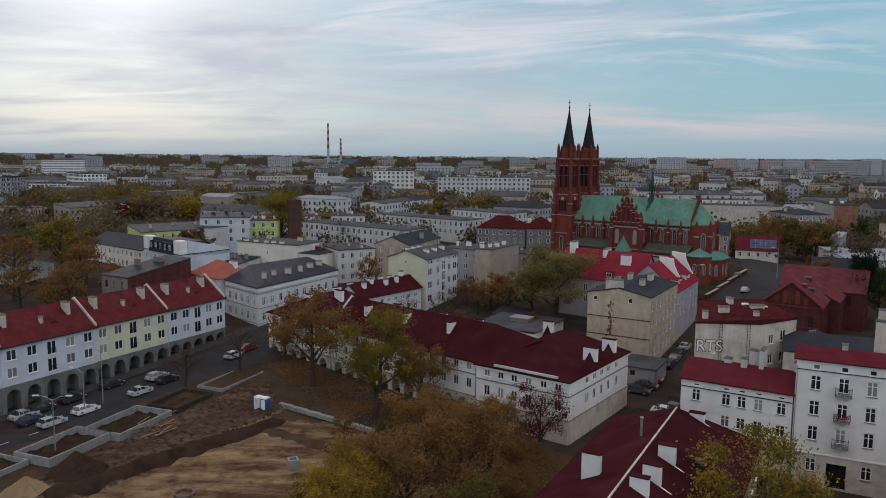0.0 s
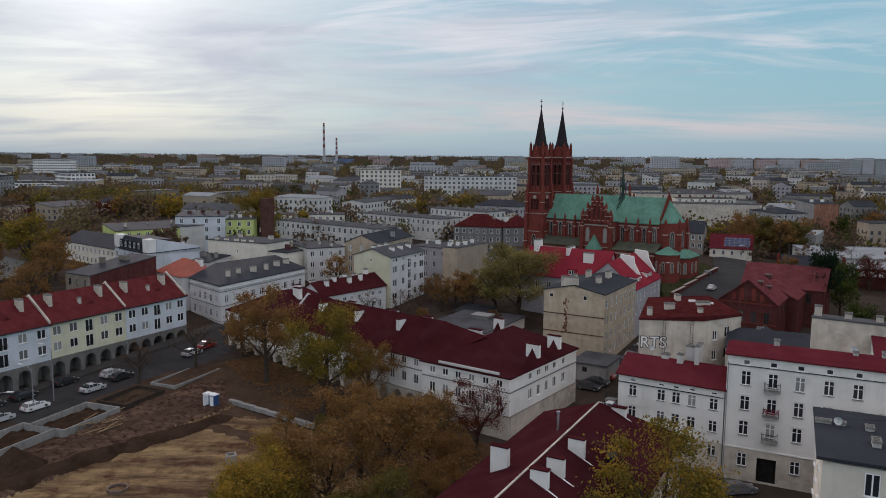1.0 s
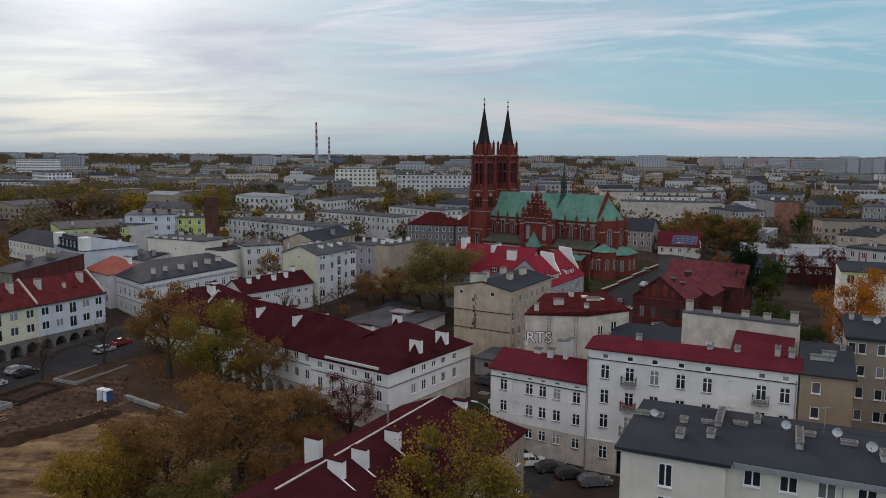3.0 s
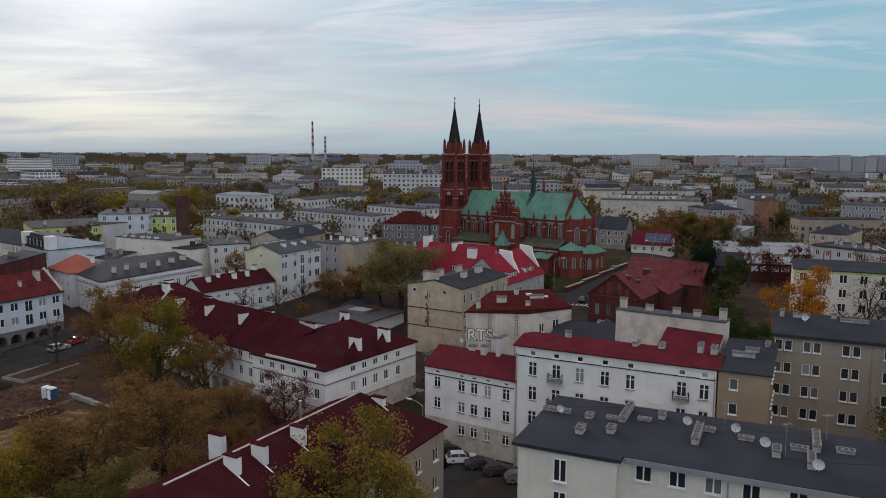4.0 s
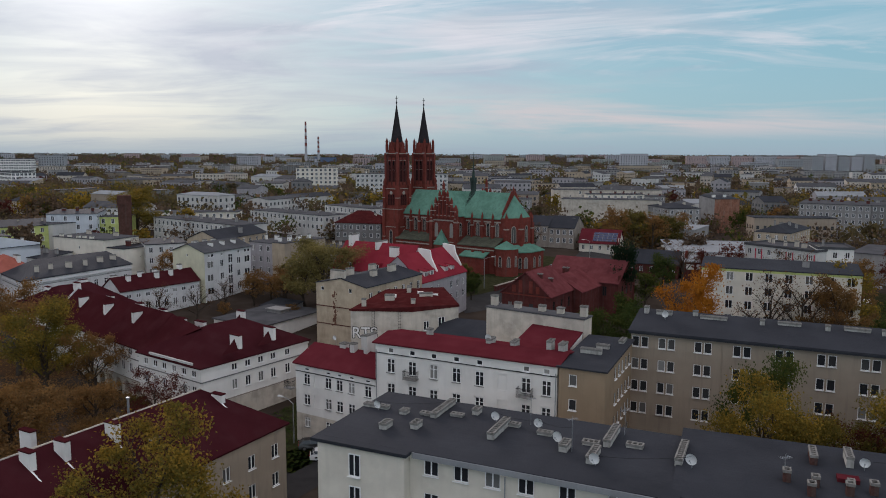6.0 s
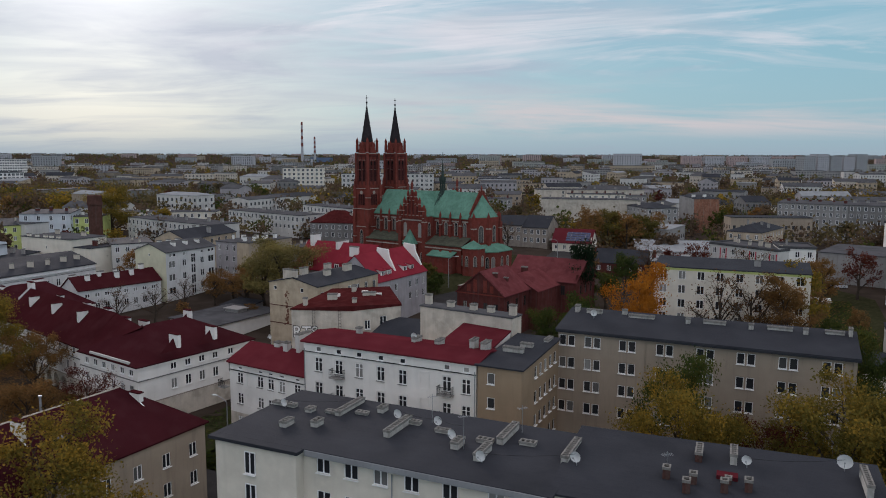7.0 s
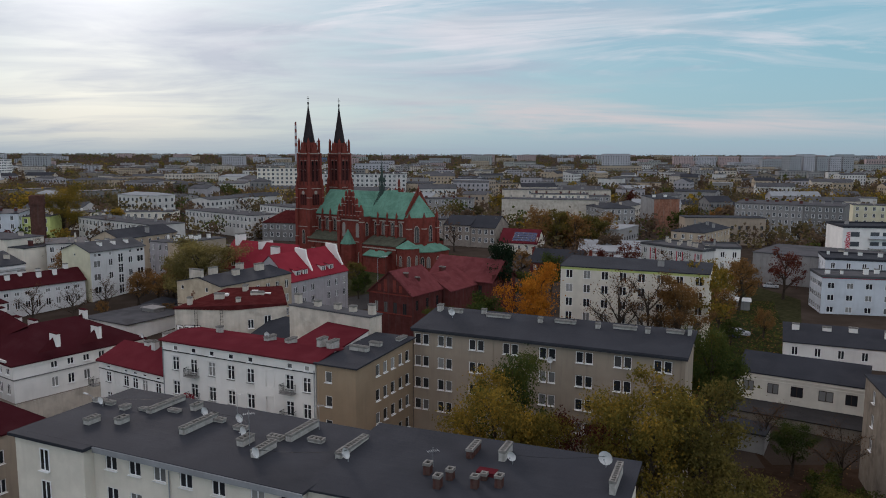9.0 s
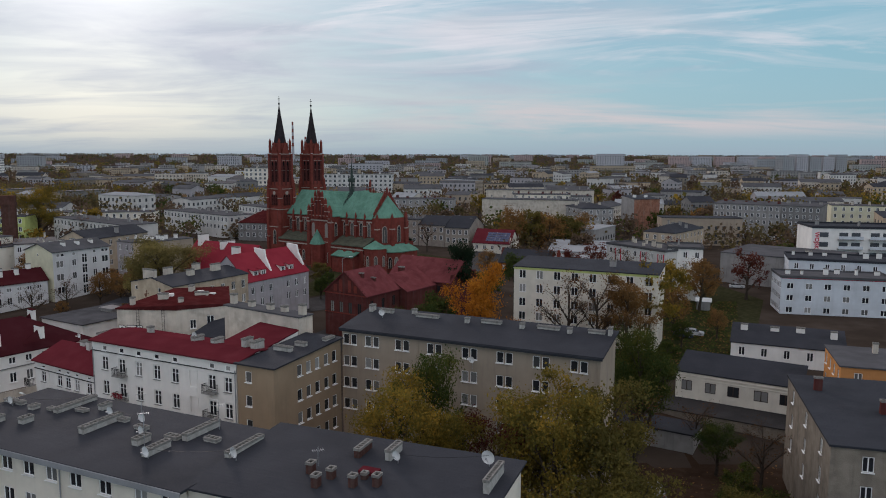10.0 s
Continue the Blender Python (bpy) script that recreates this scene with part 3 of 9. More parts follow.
# ---- trees ----
def tree_meshes(seed, height, spread, leaves, leaf, kind, bare=0.0, trunk=0.32, clear=0.17, twigs=0):
    """Trunk with limbs, and a crown of leaf clumps round the twigs' ends."""
    rnd = random.Random(seed)
    bm = bmesh.new()
    lean = Vector((rnd.uniform(-0.4, 0.4), rnd.uniform(-0.4, 0.4), 0))
    fork = height * clear
    tube(bm, [(0, 0, -0.3), lean * 0.3 + Vector((0, 0, fork * 0.6)), lean + Vector((0, 0, fork * 1.3)), lean * 1.5 + Vector((0, 0, height * 0.72))], [trunk * 1.25, trunk, trunk * 0.75, trunk * 0.16], 7)
    tips = [lean * 1.5 + Vector((0, 0, height * 0.85))]
    n = 9
    for i in range(n):
        a = 2.4 * i + rnd.uniform(-0.5, 0.5)
        z0 = fork * rnd.uniform(0.85, 1.2) + (height * 0.5) * (i / n)
        reach = spread * rnd.uniform(0.7, 1.05) * (1 - 0.45 * i / n)
        rise = height * rnd.uniform(0.16, 0.34)
        s = lean * (z0 / height) * 1.4 + Vector((0, 0, z0))
        k = s + Vector((math.cos(a) * reach * 0.5, math.sin(a) * reach * 0.5, rise * 0.65))
        e = s + Vector((math.cos(a) * reach, math.sin(a) * reach, min(rise * 1.2, height * 0.95 - z0)))
        r = trunk * (0.55 - 0.3 * i / n)
        tube(bm, [s, k, e], [r, r * 0.55, r * 0.12], 5)
        tips += [e, k + Vector((rnd.uniform(-1, 1), rnd.uniform(-1, 1), 1.0))]
        for j in range(6 if leaves > 4300 or twigs else 4 if leaves > 1000 else 3):
            q = s.lerp(k, 0.45 + 0.25 * j) if j < 3 else k.lerp(e, 0.15 + 0.22 * (j - 3))
            b = a + rnd.choice((-1, 1)) * rnd.uniform(0.5, 1.2)
            ln = reach * rnd.uniform(0.3, 0.55)
            t = q + Vector((math.cos(b) * ln, math.sin(b) * ln, rnd.uniform(0.1, 0.5) * ln + 0.4))
            tube(bm, [q, (q + t) / 2 + Vector((0, 0, 0.2)), t], [r * 0.32, r * 0.2, r * 0.06], 4)
            tips.append(t)
            for w in range(twigs):
                g = q.lerp(t, 0.25 + 0.75 * w / twigs)
                h = g + Vector((rnd.uniform(-1, 1), rnd.uniform(-1, 1), rnd.uniform(0.1, 1.2))) * 0.9
                tube(bm, [g, h], [r * 0.1, 0.012], 3)
    wood = mesh_of(bm, "trunk", BARK)
    rs = np.random.RandomState(seed)
    c = np.array([tuple(t) for t in tips])
    c = c[rs.rand(len(c)) >= bare * 0.5]
    pick = rs.randint(0, len(c), leaves)
    size = 0.098 * spread * (0.6 + 0.8 * rs.rand(len(c)))[pick]
    p = c[pick] + rs.normal(0, 1, (leaves, 3)) * size[:, None] * np.array((1.05, 1.05, 0.8))
    p[:, 2] = np.clip(p[:, 2], height * 0.08, height)
    u = rs.normal(0, 1, (leaves, 3))
    u /= np.linalg.norm(u, axis=1)[:, None]
    v = np.cross(u, rs.normal(0, 1, (leaves, 3)))
    v /= np.linalg.norm(v, axis=1)[:, None]
    s = leaf * (0.6 + 0.8 * rs.rand(leaves))[:, None]
    verts = np.stack([p - u * s, p + v * s * 0.62, p + u * s, p - v * s * 0.62], 1).reshape(-1, 3)
    crown = bpy.data.meshes.new("crown")
    crown.from_pydata(verts.tolist(), [], np.arange(leaves * 4).reshape(-1, 4).tolist())
    crown.materials.append(LEAF[kind])
    return wood, crown


TREES = {}


def tree(kind, variant, x, y, scale=1.0, turn=0.0, label="", near=True, z=None, tall=1.0, group=""):
    key = kind, variant, near
    if key not in TREES:
        spec = dict(height=11.0, spread=4.6, leaves=13000 if near else 700, leaf=0.102 if near else 0.5, bare=0.0)
        if kind in ("yellow", "golden") and near == 1:
            spec.update(leaves=19500, leaf=0.091)
        if near == 0.5:                             # middle distance: fewer, larger leaves
            spec.update(leaves=4200, leaf=0.19)
        if kind == "brown":
            spec.update(leaves=int(spec["leaves"] * (0.95 if near == 1 else 0.6)), bare=0.2)
        if kind == "bare":
            spec.update(leaves=700, leaf=0.12, bare=0.2, twigs=5)
        if kind == "red":
            spec.update(leaves=int(spec["leaves"] * 0.5), bare=0.4)
        TREES[key] = tree_meshes(101 * variant + len(kind) * 7, kind=kind, **spec)
    wood, crown = TREES[key]
    root = thing("tree", x, y, gz(x, y) if z is None else z, turn, label or f"{kind} autumn tree with a forked trunk", "tree", group)
    root.scale = (scale, scale, scale * tall)
    part("trunk", wood, None, root)
    part("crown", crown, None, root)
    return root

# ---- ground ----
def sheet(name, pts, mat, lift, label, category, step=None):
    """A piece of ground laid on the slope: a polygon cut into strips, following gz."""
    bm = bmesh.new()
    vs = [bm.verts.new((x, y, 0)) for x, y in pts]
    bm.faces.new(vs)
    if step:
        for axis in (0, 1):
            lo, hi = min(p[axis] for p in pts), max(p[axis] for p in pts)
            for i in range(1, int((hi - lo) / step)):
                at = [0, 0, 0]
                at[axis] = lo + i * step
                no = [0, 0, 0]
                no[axis] = 1
                bmesh.ops.bisect_plane(bm, geom=bm.verts[:] + bm.edges[:] + bm.faces[:], plane_co=at, plane_no=no)
    for v in bm.verts:
        v.co.z = gz(v.co.x, v.co.y) + lift
    return tagged(new(name, mesh_of(bm, name, mat)), label, category, "", "structure")


def ground_sheet():
    xs = [-4900, -3200, -2000, -1200, -800, -500, -350, -250] + list(range(-200, 301, 20)) + [350, 450, 600, 800, 1100, 1600, 2400, 3400, 4900]
    ys = [-300, -150, -60] + list(range(0, 420, 15)) + [450, 520, 620, 800, 1100, 1600, 2000, 2400, 2900, 3400, 4000, 4900]
    verts = [(x, y, gz(x, y)) for y in ys for x in xs]
    n = len(xs)
    faces = [(j * n + i, j * n + i + 1, (j + 1) * n + i + 1, (j + 1) * n + i) for j in range(len(ys) - 1) for i in range(n - 1)]
    me = bpy.data.meshes.new("ground")
    me.from_pydata(verts, [], faces)
    me.materials.append(GROUND)
    return tagged(new("ground", me), "dark earth and worn verges of the town, rising behind the square", "ground", "", "structure")


ground_sheet()


def along(p, turn, u, v):
    a = radians(turn)
    return p[0] + u * math.cos(a) - v * math.sin(a), p[1] + u * math.sin(a) + v * math.cos(a)


def strip(p, turn, u0, u1, v0, v1):
    return [along(p, turn, u, v) for u, v in ((u0, v0), (u1, v0), (u1, v1), (u0, v1))]


ROAD = (-62.2, 131.3)        # foot of the arcaded row; the street runs along it at 62 degrees
sheet("road", strip(ROAD, 62, -70, 60, -17.0, -3.0), ASPHALT, 0.04, "wet-dark asphalt street beside the arcaded houses", "road", 12)
sheet("pavement", strip(ROAD, 62, -70, 60, -2.9, 0.5), PAVING, 0.12, "grey paved footway under the arcades", "pavement", 12)
sheet("dirt", [(-57, 70), (14, 62), (6, 100), (-22, 124), (-34, 142), (-42, 138), (-58, 108), (-72, 88)], SOIL, 0.05, "churned brown soil of the building site", "ground", 10)
sheet("park", [(-34, 142), (-22, 124), (6, 100), (14, 62), (30, 84), (22, 98), (-28, 146)], LITTER, 0.03, "park ground under a carpet of brown fallen leaves", "ground", 8)
sheet("lawn", strip((22, 100), -31, -2, 16, -2, 24), GRASS, 0.05, "mown lawn beside the white hipped house", "lawn", 8)
sheet("yard", strip((28, 96), 60, -30, 120, -14, -2), ASPHALT, 0.05, "asphalt side street running up to the church", "road", 10)
sheet("churchyard", [(52, 184), (66, 190), (94, 231.5), (96, 246), (80, 262), (60, 220)], GRASS, 0.03, "worn grass of the churchyard", "lawn", 8)
sheet("church_square", [(60, 172), (74, 180), (104, 214), (122, 262), (104, 262), (94, 231), (69, 193.5), (58, 184)], ASPHALT, 0.06, "asphalt street past the red brick church", "road", 10)
sheet("courtyard", [(100, 60), (150, 62), (150, 100), (118, 108), (96, 96)], SOIL_DARK, 0.05, "dark muddy courtyard between the blocks", "yard", 10)
sheet("garden_lawn", [(120, 112), (152, 135), (178, 190), (172, 226), (136, 222), (132, 186), (116, 140)], GRASS, 0.05, "green between the apartment blocks with a worn path", "lawn", 10)


# ---- houses near the camera ----
# white four-storey tenement with a red sheet roof
WH_AT = (2.33, 5.5, 8.6, 11.8, 14.95, 18.0, 21.04, 23.6)
WH = building("tenement", "white four-storey tenement with a red sheet roof and small balconies", (45.4, 93.7), -26.7, 24.9, 7.4, 16.6, "gable", 0.6, WHITE, RED,
              {"front": [(u, z, 1.15, 1.85, "cross") for k, u in enumerate(WH_AT) for z in (12.8, 9.5, 6.2) if k != 5] + [(u, 15.45, 0.8, 0.66, "single") for k, u in enumerate(WH_AT) if k != 5]
               + [(18.0, z, 1.3, 2.1, "blind", 0.08) for z in (12.7, 9.4, 6.1)]
               + [(WH_AT[i], 2.0, 1.15, 1.7, "cross") for i in (0, 2, 3, 4, 6, 7)] + [(5.3, 0.1, 2.3, 3.3, "blind", 0.6)],
               "left": [(3.0, 12.8, 1.1, 1.6, "cross")]}, lower=(4.9, STAINED))
# near-black sheet: the shade inside the open gateway is put into its colour
bm = bmesh.new()
box(bm, 4.16, 6.44, 0.5, 0.58, 0.12 - WH.location.z, 3.38 - WH.location.z)
part("gateway", bm, GATEWAY_DARK, WH, "dark gateway door")
# its lower neighbour with a red roof
W3_AT = (2.06, 6.0, 8.0, 10.1, 12.9)
W3 = building("tenement", "lower white tenement with a red sheet roof against a firewall", (33.3, 101.5), -32, 14.2, 9, 11.7, "gable", 1.8, WHITE, RED,
              {"front": [(u, z, 1.1, 1.55, "cross") for u in W3_AT for z in (8.75, 5.75)] + [(u, 10.8, 0.8, 0.35, "single") for u in W3_AT] + [(4.03, z, 1.2, 1.8, "blind", 0.08) for z in (8.6, 5.6)]
               + [(u, 2.5, 1.1, 1.4, "cross") for u in W3_AT], "left": [(x, z, 1.1, 1.6, "cross") for x in (3.0, 6.0) for z in (8.75, 5.75)]},
              base=0.2, lower=(4.2, STAINED))
# tan corner house
TN = building("corner_house", "tan rendered corner house with a dark bitumen roof", (67.8, 82.35), -26.5, 5.5, 13.8, 16.6, "shed", 0.6, TAN, TAR,
              {"front": [(1.7, z, 0.95, 1.35, "single") for z in (14.5, 11.55, 8.6, 5.6)], "right": [(u, z, 0.95, 1.45, "single") for u in (4.9, 6.7, 8.55, 10.5, 12.3) for z in (14.5, 11.4, 8.5, 5.5)]}, over=0.3)
# long taupe block
LG = building("apartment_block", "long taupe five-storey apartment block with a dark pitched roof", (79.0, 93.3), -25, 34.7, 8.0, 18.35, "shed", 1.2, TAUPE, TAR,
              {"front": [(x + dx, z, 0.92, 1.4, "single") for z in (16.3, 13.35, 10.4, 7.45) for x in (1.2, 4.55, 9.0, 13.6, 18.4, 23.0, 27.6, 32.2) for dx in (-0.58, 0.58)],
               "right": []}, chimneys=[])
# grey-roofed block nearest to the camera
G1 = building("apartment_block", "cream five-storey block with a flat dark bitumen roof", (43.0, 64.5), -25, 31.5, 12.8, 15.2, "flat", 0.0, CREAM, TAR,
              {"front": [(x, z, 1.4, 1.4, "two") for z in (13.25, 10.2, 7.15, 4.1) for x in (11.1, 13.95, 16.85, 19.8, 23.3, 27.3, 30.2)],
               "left": grid(12.8, 3, [13.1, 10.1, 7.1], 1.3, 1.5, "two")}, base=0.0, over=0.5)
G2 = building("apartment_block", "cream block with a dark bitumen roof and brick chimneys", (71.95, 51.85), -22, 23.6, 13.2, 15.2, "shed", 0.5, CREAM, TAR,
              {"front": [(x, z, 1.45, 1.5, "two") for z in (12.3, 9.3, 6.3, 3.3) for x in (2.4, 6.2, 10.0, 13.8, 17.6, 21.4)]}, base=0.0, over=0.4)
# long red roof at the foot of the square
RR = building("manor", "long rendered house with a dark red hipped roof", (3.0, 56.2), -29, 16.5, 38.0, 9.9, "hip_deep", 4.4, TAUPE, RED_DARK_D,
              {"right": grid(38, 10, [6.6, 3.2], 1.1, 1.6, "two"), "back": grid(16.5, 4, [6.6, 3.2], 1.1, 1.6, "two")}, base=0.0, hip=5.0)
# white house with hipped roof, and its long arcaded wing
A1 = building("hipped_house", "white house with a dark red hipped roof beside a lawn", (5.4, 115.1), -36.2, 16.1, 21.8, 9.4, "hip_deep", 4.3, WHITE, RED_DARK_D,
              {"front": [(u, z, 1.05, h, "two") for u in (2.0, 4.5, 6.9, 9.4, 11.95, 14.35) for z, h in ((7.9, 1.25), (4.85, 1.6))],
               "right": [(u, z, 1.05, h, "two") for u in (6.2, 8.8, 11.4, 14.0, 17.1) for z, h in ((7.9, 1.25), (4.85, 1.6))]}, base=0.0, cornice=WHITE, hip=7.5, lower=(3.6, STAINED))
A2 = building("arcaded_wing", "long white arcaded wing with a dark red roof", (-21.1, 139.63), -40.8, 34.9, 11.0, 9.5, "gable", 4.9, WHITE, RED_DARK,
              {"front": grid(34.9, 13, [7.8], 1.0, 1.25, "two") + grid(34.9, 13, [4.85], 1.0, 1.6, "two") + [(1.9 + 3.05 * i, 0.0, 2.1, 3.1, "arch", 1.6) for i in range(11)]}, base=0.0, cornice=WHITE, lower=(3.6, STAINED))
A0 = building("end_pavilion", "white pavilion with a dark red hipped roof beside the wing", (-36.0, 152.5), -40.8, 19.2, 18.0, 9.5, "hip_deep", 4.5, WHITE, RED_DARK_D,
              {"front": grid(19.2, 7, [7.8], 1.0, 1.25, "two") + grid(19.2, 7, [4.85], 1.0, 1.6, "two") + [(1.9 + 3.05 * i, 0.0, 2.1, 3.1, "arch", 1.6) for i in range(6)]}, base=0.0, cornice=WHITE, hip=5.7, lower=(3.6, STAINED))
bm = bmesh.new()                               # fire wall between the two roofs
solid(bm, [(x, v, z) for x in (-0.32, -0.04) for v, z in ((3.2, 9.6), (10.4, 9.6), (10.4, 10.7), (5.5, 14.9), (3.2, 12.9))],
      [(0, 4, 3, 2, 1), (5, 6, 7, 8, 9)] + [(i, (i + 1) % 5, 5 + (i + 1) % 5, 5 + i) for i in range(5)])
part("fire_wall", bm, MID_WHITE, A2, "white rendered fire wall")
bm = bmesh.new()                               # its roof runs on into the hipped roof
solid(bm, [(34.8, -0.3, 9.5), (34.8, 5.5, 14.55), (34.8, 11.3, 9.5), (43.8, 5.5, 13.4), (36.8, -0.3, 9.5), (36.8, 11.3, 9.5)], [(0, 4, 3, 1), (1, 3, 5, 2), (4, 5, 3), (0, 1, 2), (0, 2, 5, 4)])
part("roof_valley", bm, RED_DARK, A2)
A3 = building("rear_house", "low white house with a dark red roof and white chimneys", (-18.0, 164.2), 51, 20.3, 8.0, 10.2, "gable", 2.6, MID_WHITE, RED_DARK,
              {"front": [(2.0 + 2.33 * i, z, 1.1, h, "two") for i in range(8) for z, h in ((8.3, 0.9), (5.2, 1.7), (2.0, 1.6))]}, base=0.8, over=0.3)
# flat-roofed garages between them
FL = building("garage", "low flat-roofed garage with a grey bitumen roof", (5.0, 157.0), -31, 14.5, 19.0, 5.6, "flat", 0.0, WHITE, TAR_PALE,
              {"front": grid(14.5, 4, [2.6], 1.2, 1.2, "two")}, base=1.5)
building("shed", "small grey garage with a flat roof", (32.6, 134.2), -31, 6.4, 8.0, 4.1, "flat", 0.0, GREY, TAR_PALE, {"front": [(2.4, 2.6, 0.9, 0.9, "dark")]}, base=1.5)
# stained tenement with a bare firewall, and the houses that follow it up the street
BB = building("tenement", "stained beige tenement with a bare firewall and shallow grey roof", (28.9, 147.3), -31, 12.6, 20.2, 15.3, "gable_deep", 1.3, BEIGE, TAR,
              {"front": [(1.6, 13.9, 0.8, 0.8, "single"), (8.6, 13.9, 0.8, 0.9, "single")], "right": grid(20.2, 7, [12.4, 9.3, 6.2, 3.3], 1.05, 1.75, "two")}, base=1.5, over=0.15, front_mat=OCHRE_WALL,
              chimneys=[(5.2, 0.6, 15.6, 3.4, 0.7, 2.6), (4.0, 6.0, 16.2, 0.7, 2.0, 1.6), (8.5, 8.0, 16.0, 0.8, 1.6, 1.5), (4.5, 13.0, 16.2, 0.7, 1.8, 1.6), (8.2, 15.0, 16.0, 0.7, 2.4, 1.8)], chimney_mat=STAINED)
C1 = building("tenement", "bluish grey tenement with a bright red roof and dormers", (39.3, 164.7), -31, 12.6, 20.0, 13.3, "gable_deep", 5.4, PINKISH, RED_BRIGHT,
              {"right": grid(20, 7, [10.4, 7.6], 1.0, 1.6, "two", skip={(3, 0), (3, 1)}), "back": grid(12.6, 4, [10.4, 7.6], 1.0, 1.6, "two")}, base=2.5, over=0.2)
C2 = building("tenement", "grey tenement with a broad bright red roof", (27.6, 180.4), -31, 21.0, 12.0, 13.4, "gable", 6.0, PINKISH, RED_BRIGHT,
              {"front": grid(21, 7, [10.4, 7.6], 1.0, 1.6, "two")}, base=3.0)
# bare wall between them and the white tenement
MW = building("workshop", "pale rendered back wall with stains and a dark roof", (60.6, 103.0), -34, 15.0, 2.6, 19.4, "flat", 0.0, STAINED, TAR_PALE, {}, base=0.5, over=0.1)


def prism_house(name, label, poly, z0, z1, wall_mat, roof_mat, category="building", over=0.2, wins=(), tops=None):
    """A house on an uneven plot, under a flat or sloping roof. wins: (side, along, height, width, height, style); tops: height over each corner."""
    x, y = poly[0]
    root = thing(name, x, y, z0, 0, label, category)
    loc = [(px - x, py - y) for px, py in poly]
    n = len(loc)
    hs = [t - z0 for t in tops] if tops else [z1 - z0] * n
    low = min(hs)
    bm = bmesh.new()
    for i in range(n):
        a, b = Vector(loc[i]), Vector(loc[(i + 1) % n])
        ang = math.degrees(math.atan2(b.y - a.y, b.x - a.x))
        m = pose(a.x, a.y, 0, 0, 0, ang)
        ops = [(o[1], o[2] - z0, *o[3:]) for o in wins if o[0] == i]
        facade(bm, m, (b - a).length, low, ops, z0=-1.6)
        ha, hb = hs[i], hs[(i + 1) % n]
        if max(ha, hb) > low + 0.01:
            pts = [(a.x, a.y, low), (b.x, b.y, low)] + ([(b.x, b.y, hb)] if hb > low + 0.01 else []) + ([(a.x, a.y, ha)] if ha > low + 0.01 else [])
            solid(bm, pts, [tuple(range(len(pts)))])
        for o in ops:
            window(root, m @ pose(o[0], 0.04, o[1]), o[2], o[3], o[4])
    part("wall", bm, wall_mat, root)
    cx, cy = sum(p[0] for p in loc) / n, sum(p[1] for p in loc) / n
    grow = [(px + (px - cx) * 0.02, py + (py - cy) * 0.02) for px, py in loc]
    bm = bmesh.new()
    prism(bm, grow, low - 0.02, [h + 0.22 for h in hs])
    part("roof", bm, roof_mat, root)
    return root


DD = prism_house("tenement", "stained tenement with blank firewalls and a faded red flat roof", [(39.6, 115.2), (49.5, 114.4), (57.0, 118.6), (54.5, 127.0), (44.5, 128.0)], 1.0, 16.4, STAINED, RED_BROWN,
                 wins=[(1, 2.6, 13.0, 1.0, 1.5, "two"), (1, 5.4, 13.2, 1.2, 1.7, "two"), (1, 2.6, 9.8, 1.0, 1.5, "two"), (1, 5.4, 9.8, 1.2, 1.7, "two")], tops=[16.3, 16.9, 16.4, 17.8, 17.2])
# brick house with two gables
EE = building("brick_house", "dark red brick house with pointed windows and a faded red roof", (67.3, 156.0), -33.5, 11.4, 11.5, 11.9, "gable_deep", 4.6, BRICK_DARK, RED_PINK,
              {"front": [(2.0 + 2.5 * i, 7.6, 1.0, 2.4, "dark") for i in range(4)], "right": grid(11.5, 3, [8.4], 1.0, 2.2, "dark")}, base=4.0,
              chimneys=[(7.4, 3.4, 14.6, 1.0, 0.6, 1.4), (8.6, 6.0, 13.6, 1.0, 0.6, 1.2)], chimney_mat=BRICK_DARK)
building("brick_house", "dark red brick wing with a faded red roof", (80.0, 175.6), -33.5, 17.6, 11.5, 12.0, "gable", 4.4, BRICK_DARK, RED_PINK,
              {"right": [(3.0, 8.8, 1.0, 2.2, "dark"), (6.0, 8.8, 1.0, 2.2, "dark"), (9.0, 8.8, 1.0, 2.2, "dark"), (6.0, 12.2, 0.9, 1.5, "dark")], "front": grid(16, 5, [8.8], 1.0, 2.2, "dark")}, base=4.0)

# link between its two wings, with a small gable of its own
building("brick_house", "red brick link with a small gable and a faded red roof", (75.0, 165.0), -33.5, 12.0, 12.0, 11.2, "gable_deep", 3.2, BRICK_DARK, RED_PINK, {}, base=4.0, over=0.2,
              chimneys=[(4.6, 8.0, 13.6, 1.4, 0.8, 1.6)], chimney_mat=BRICK_DARK)
for root, w in ((EE, 11.4),):
    for k, (u, z, h) in enumerate(((2.9, 8.2, 1.5), (4.5, 8.2, 2.6), (6.9, 8.2, 2.6), (8.5, 8.2, 1.5))):     # blind niches in the gable
        bm = bmesh.new()
        box(bm, u - 0.42, u + 0.42, -0.06, -0.01, z, z + h)
        part("niche", bm, BRICK, root)
    for z in (7.6, 3.4):
        bm = bmesh.new()
        box(bm, 0.0, w, -0.1, -0.008, z, z + 0.25)
        part("string_course", bm, BRICK, root)
    for k in range(9):                          # stepped corbels along the verge
        for sgn in (-1, 1):
            bm = bmesh.new()
            u = w / 2 + sgn * (0.35 + k * 0.62)
            box(bm, u - 0.2, u + 0.2, -0.22, -0.01, 12.05 - k * 0.5, 12.45 - k * 0.5)
            part("corbel", bm, BRICK_DARK, root)

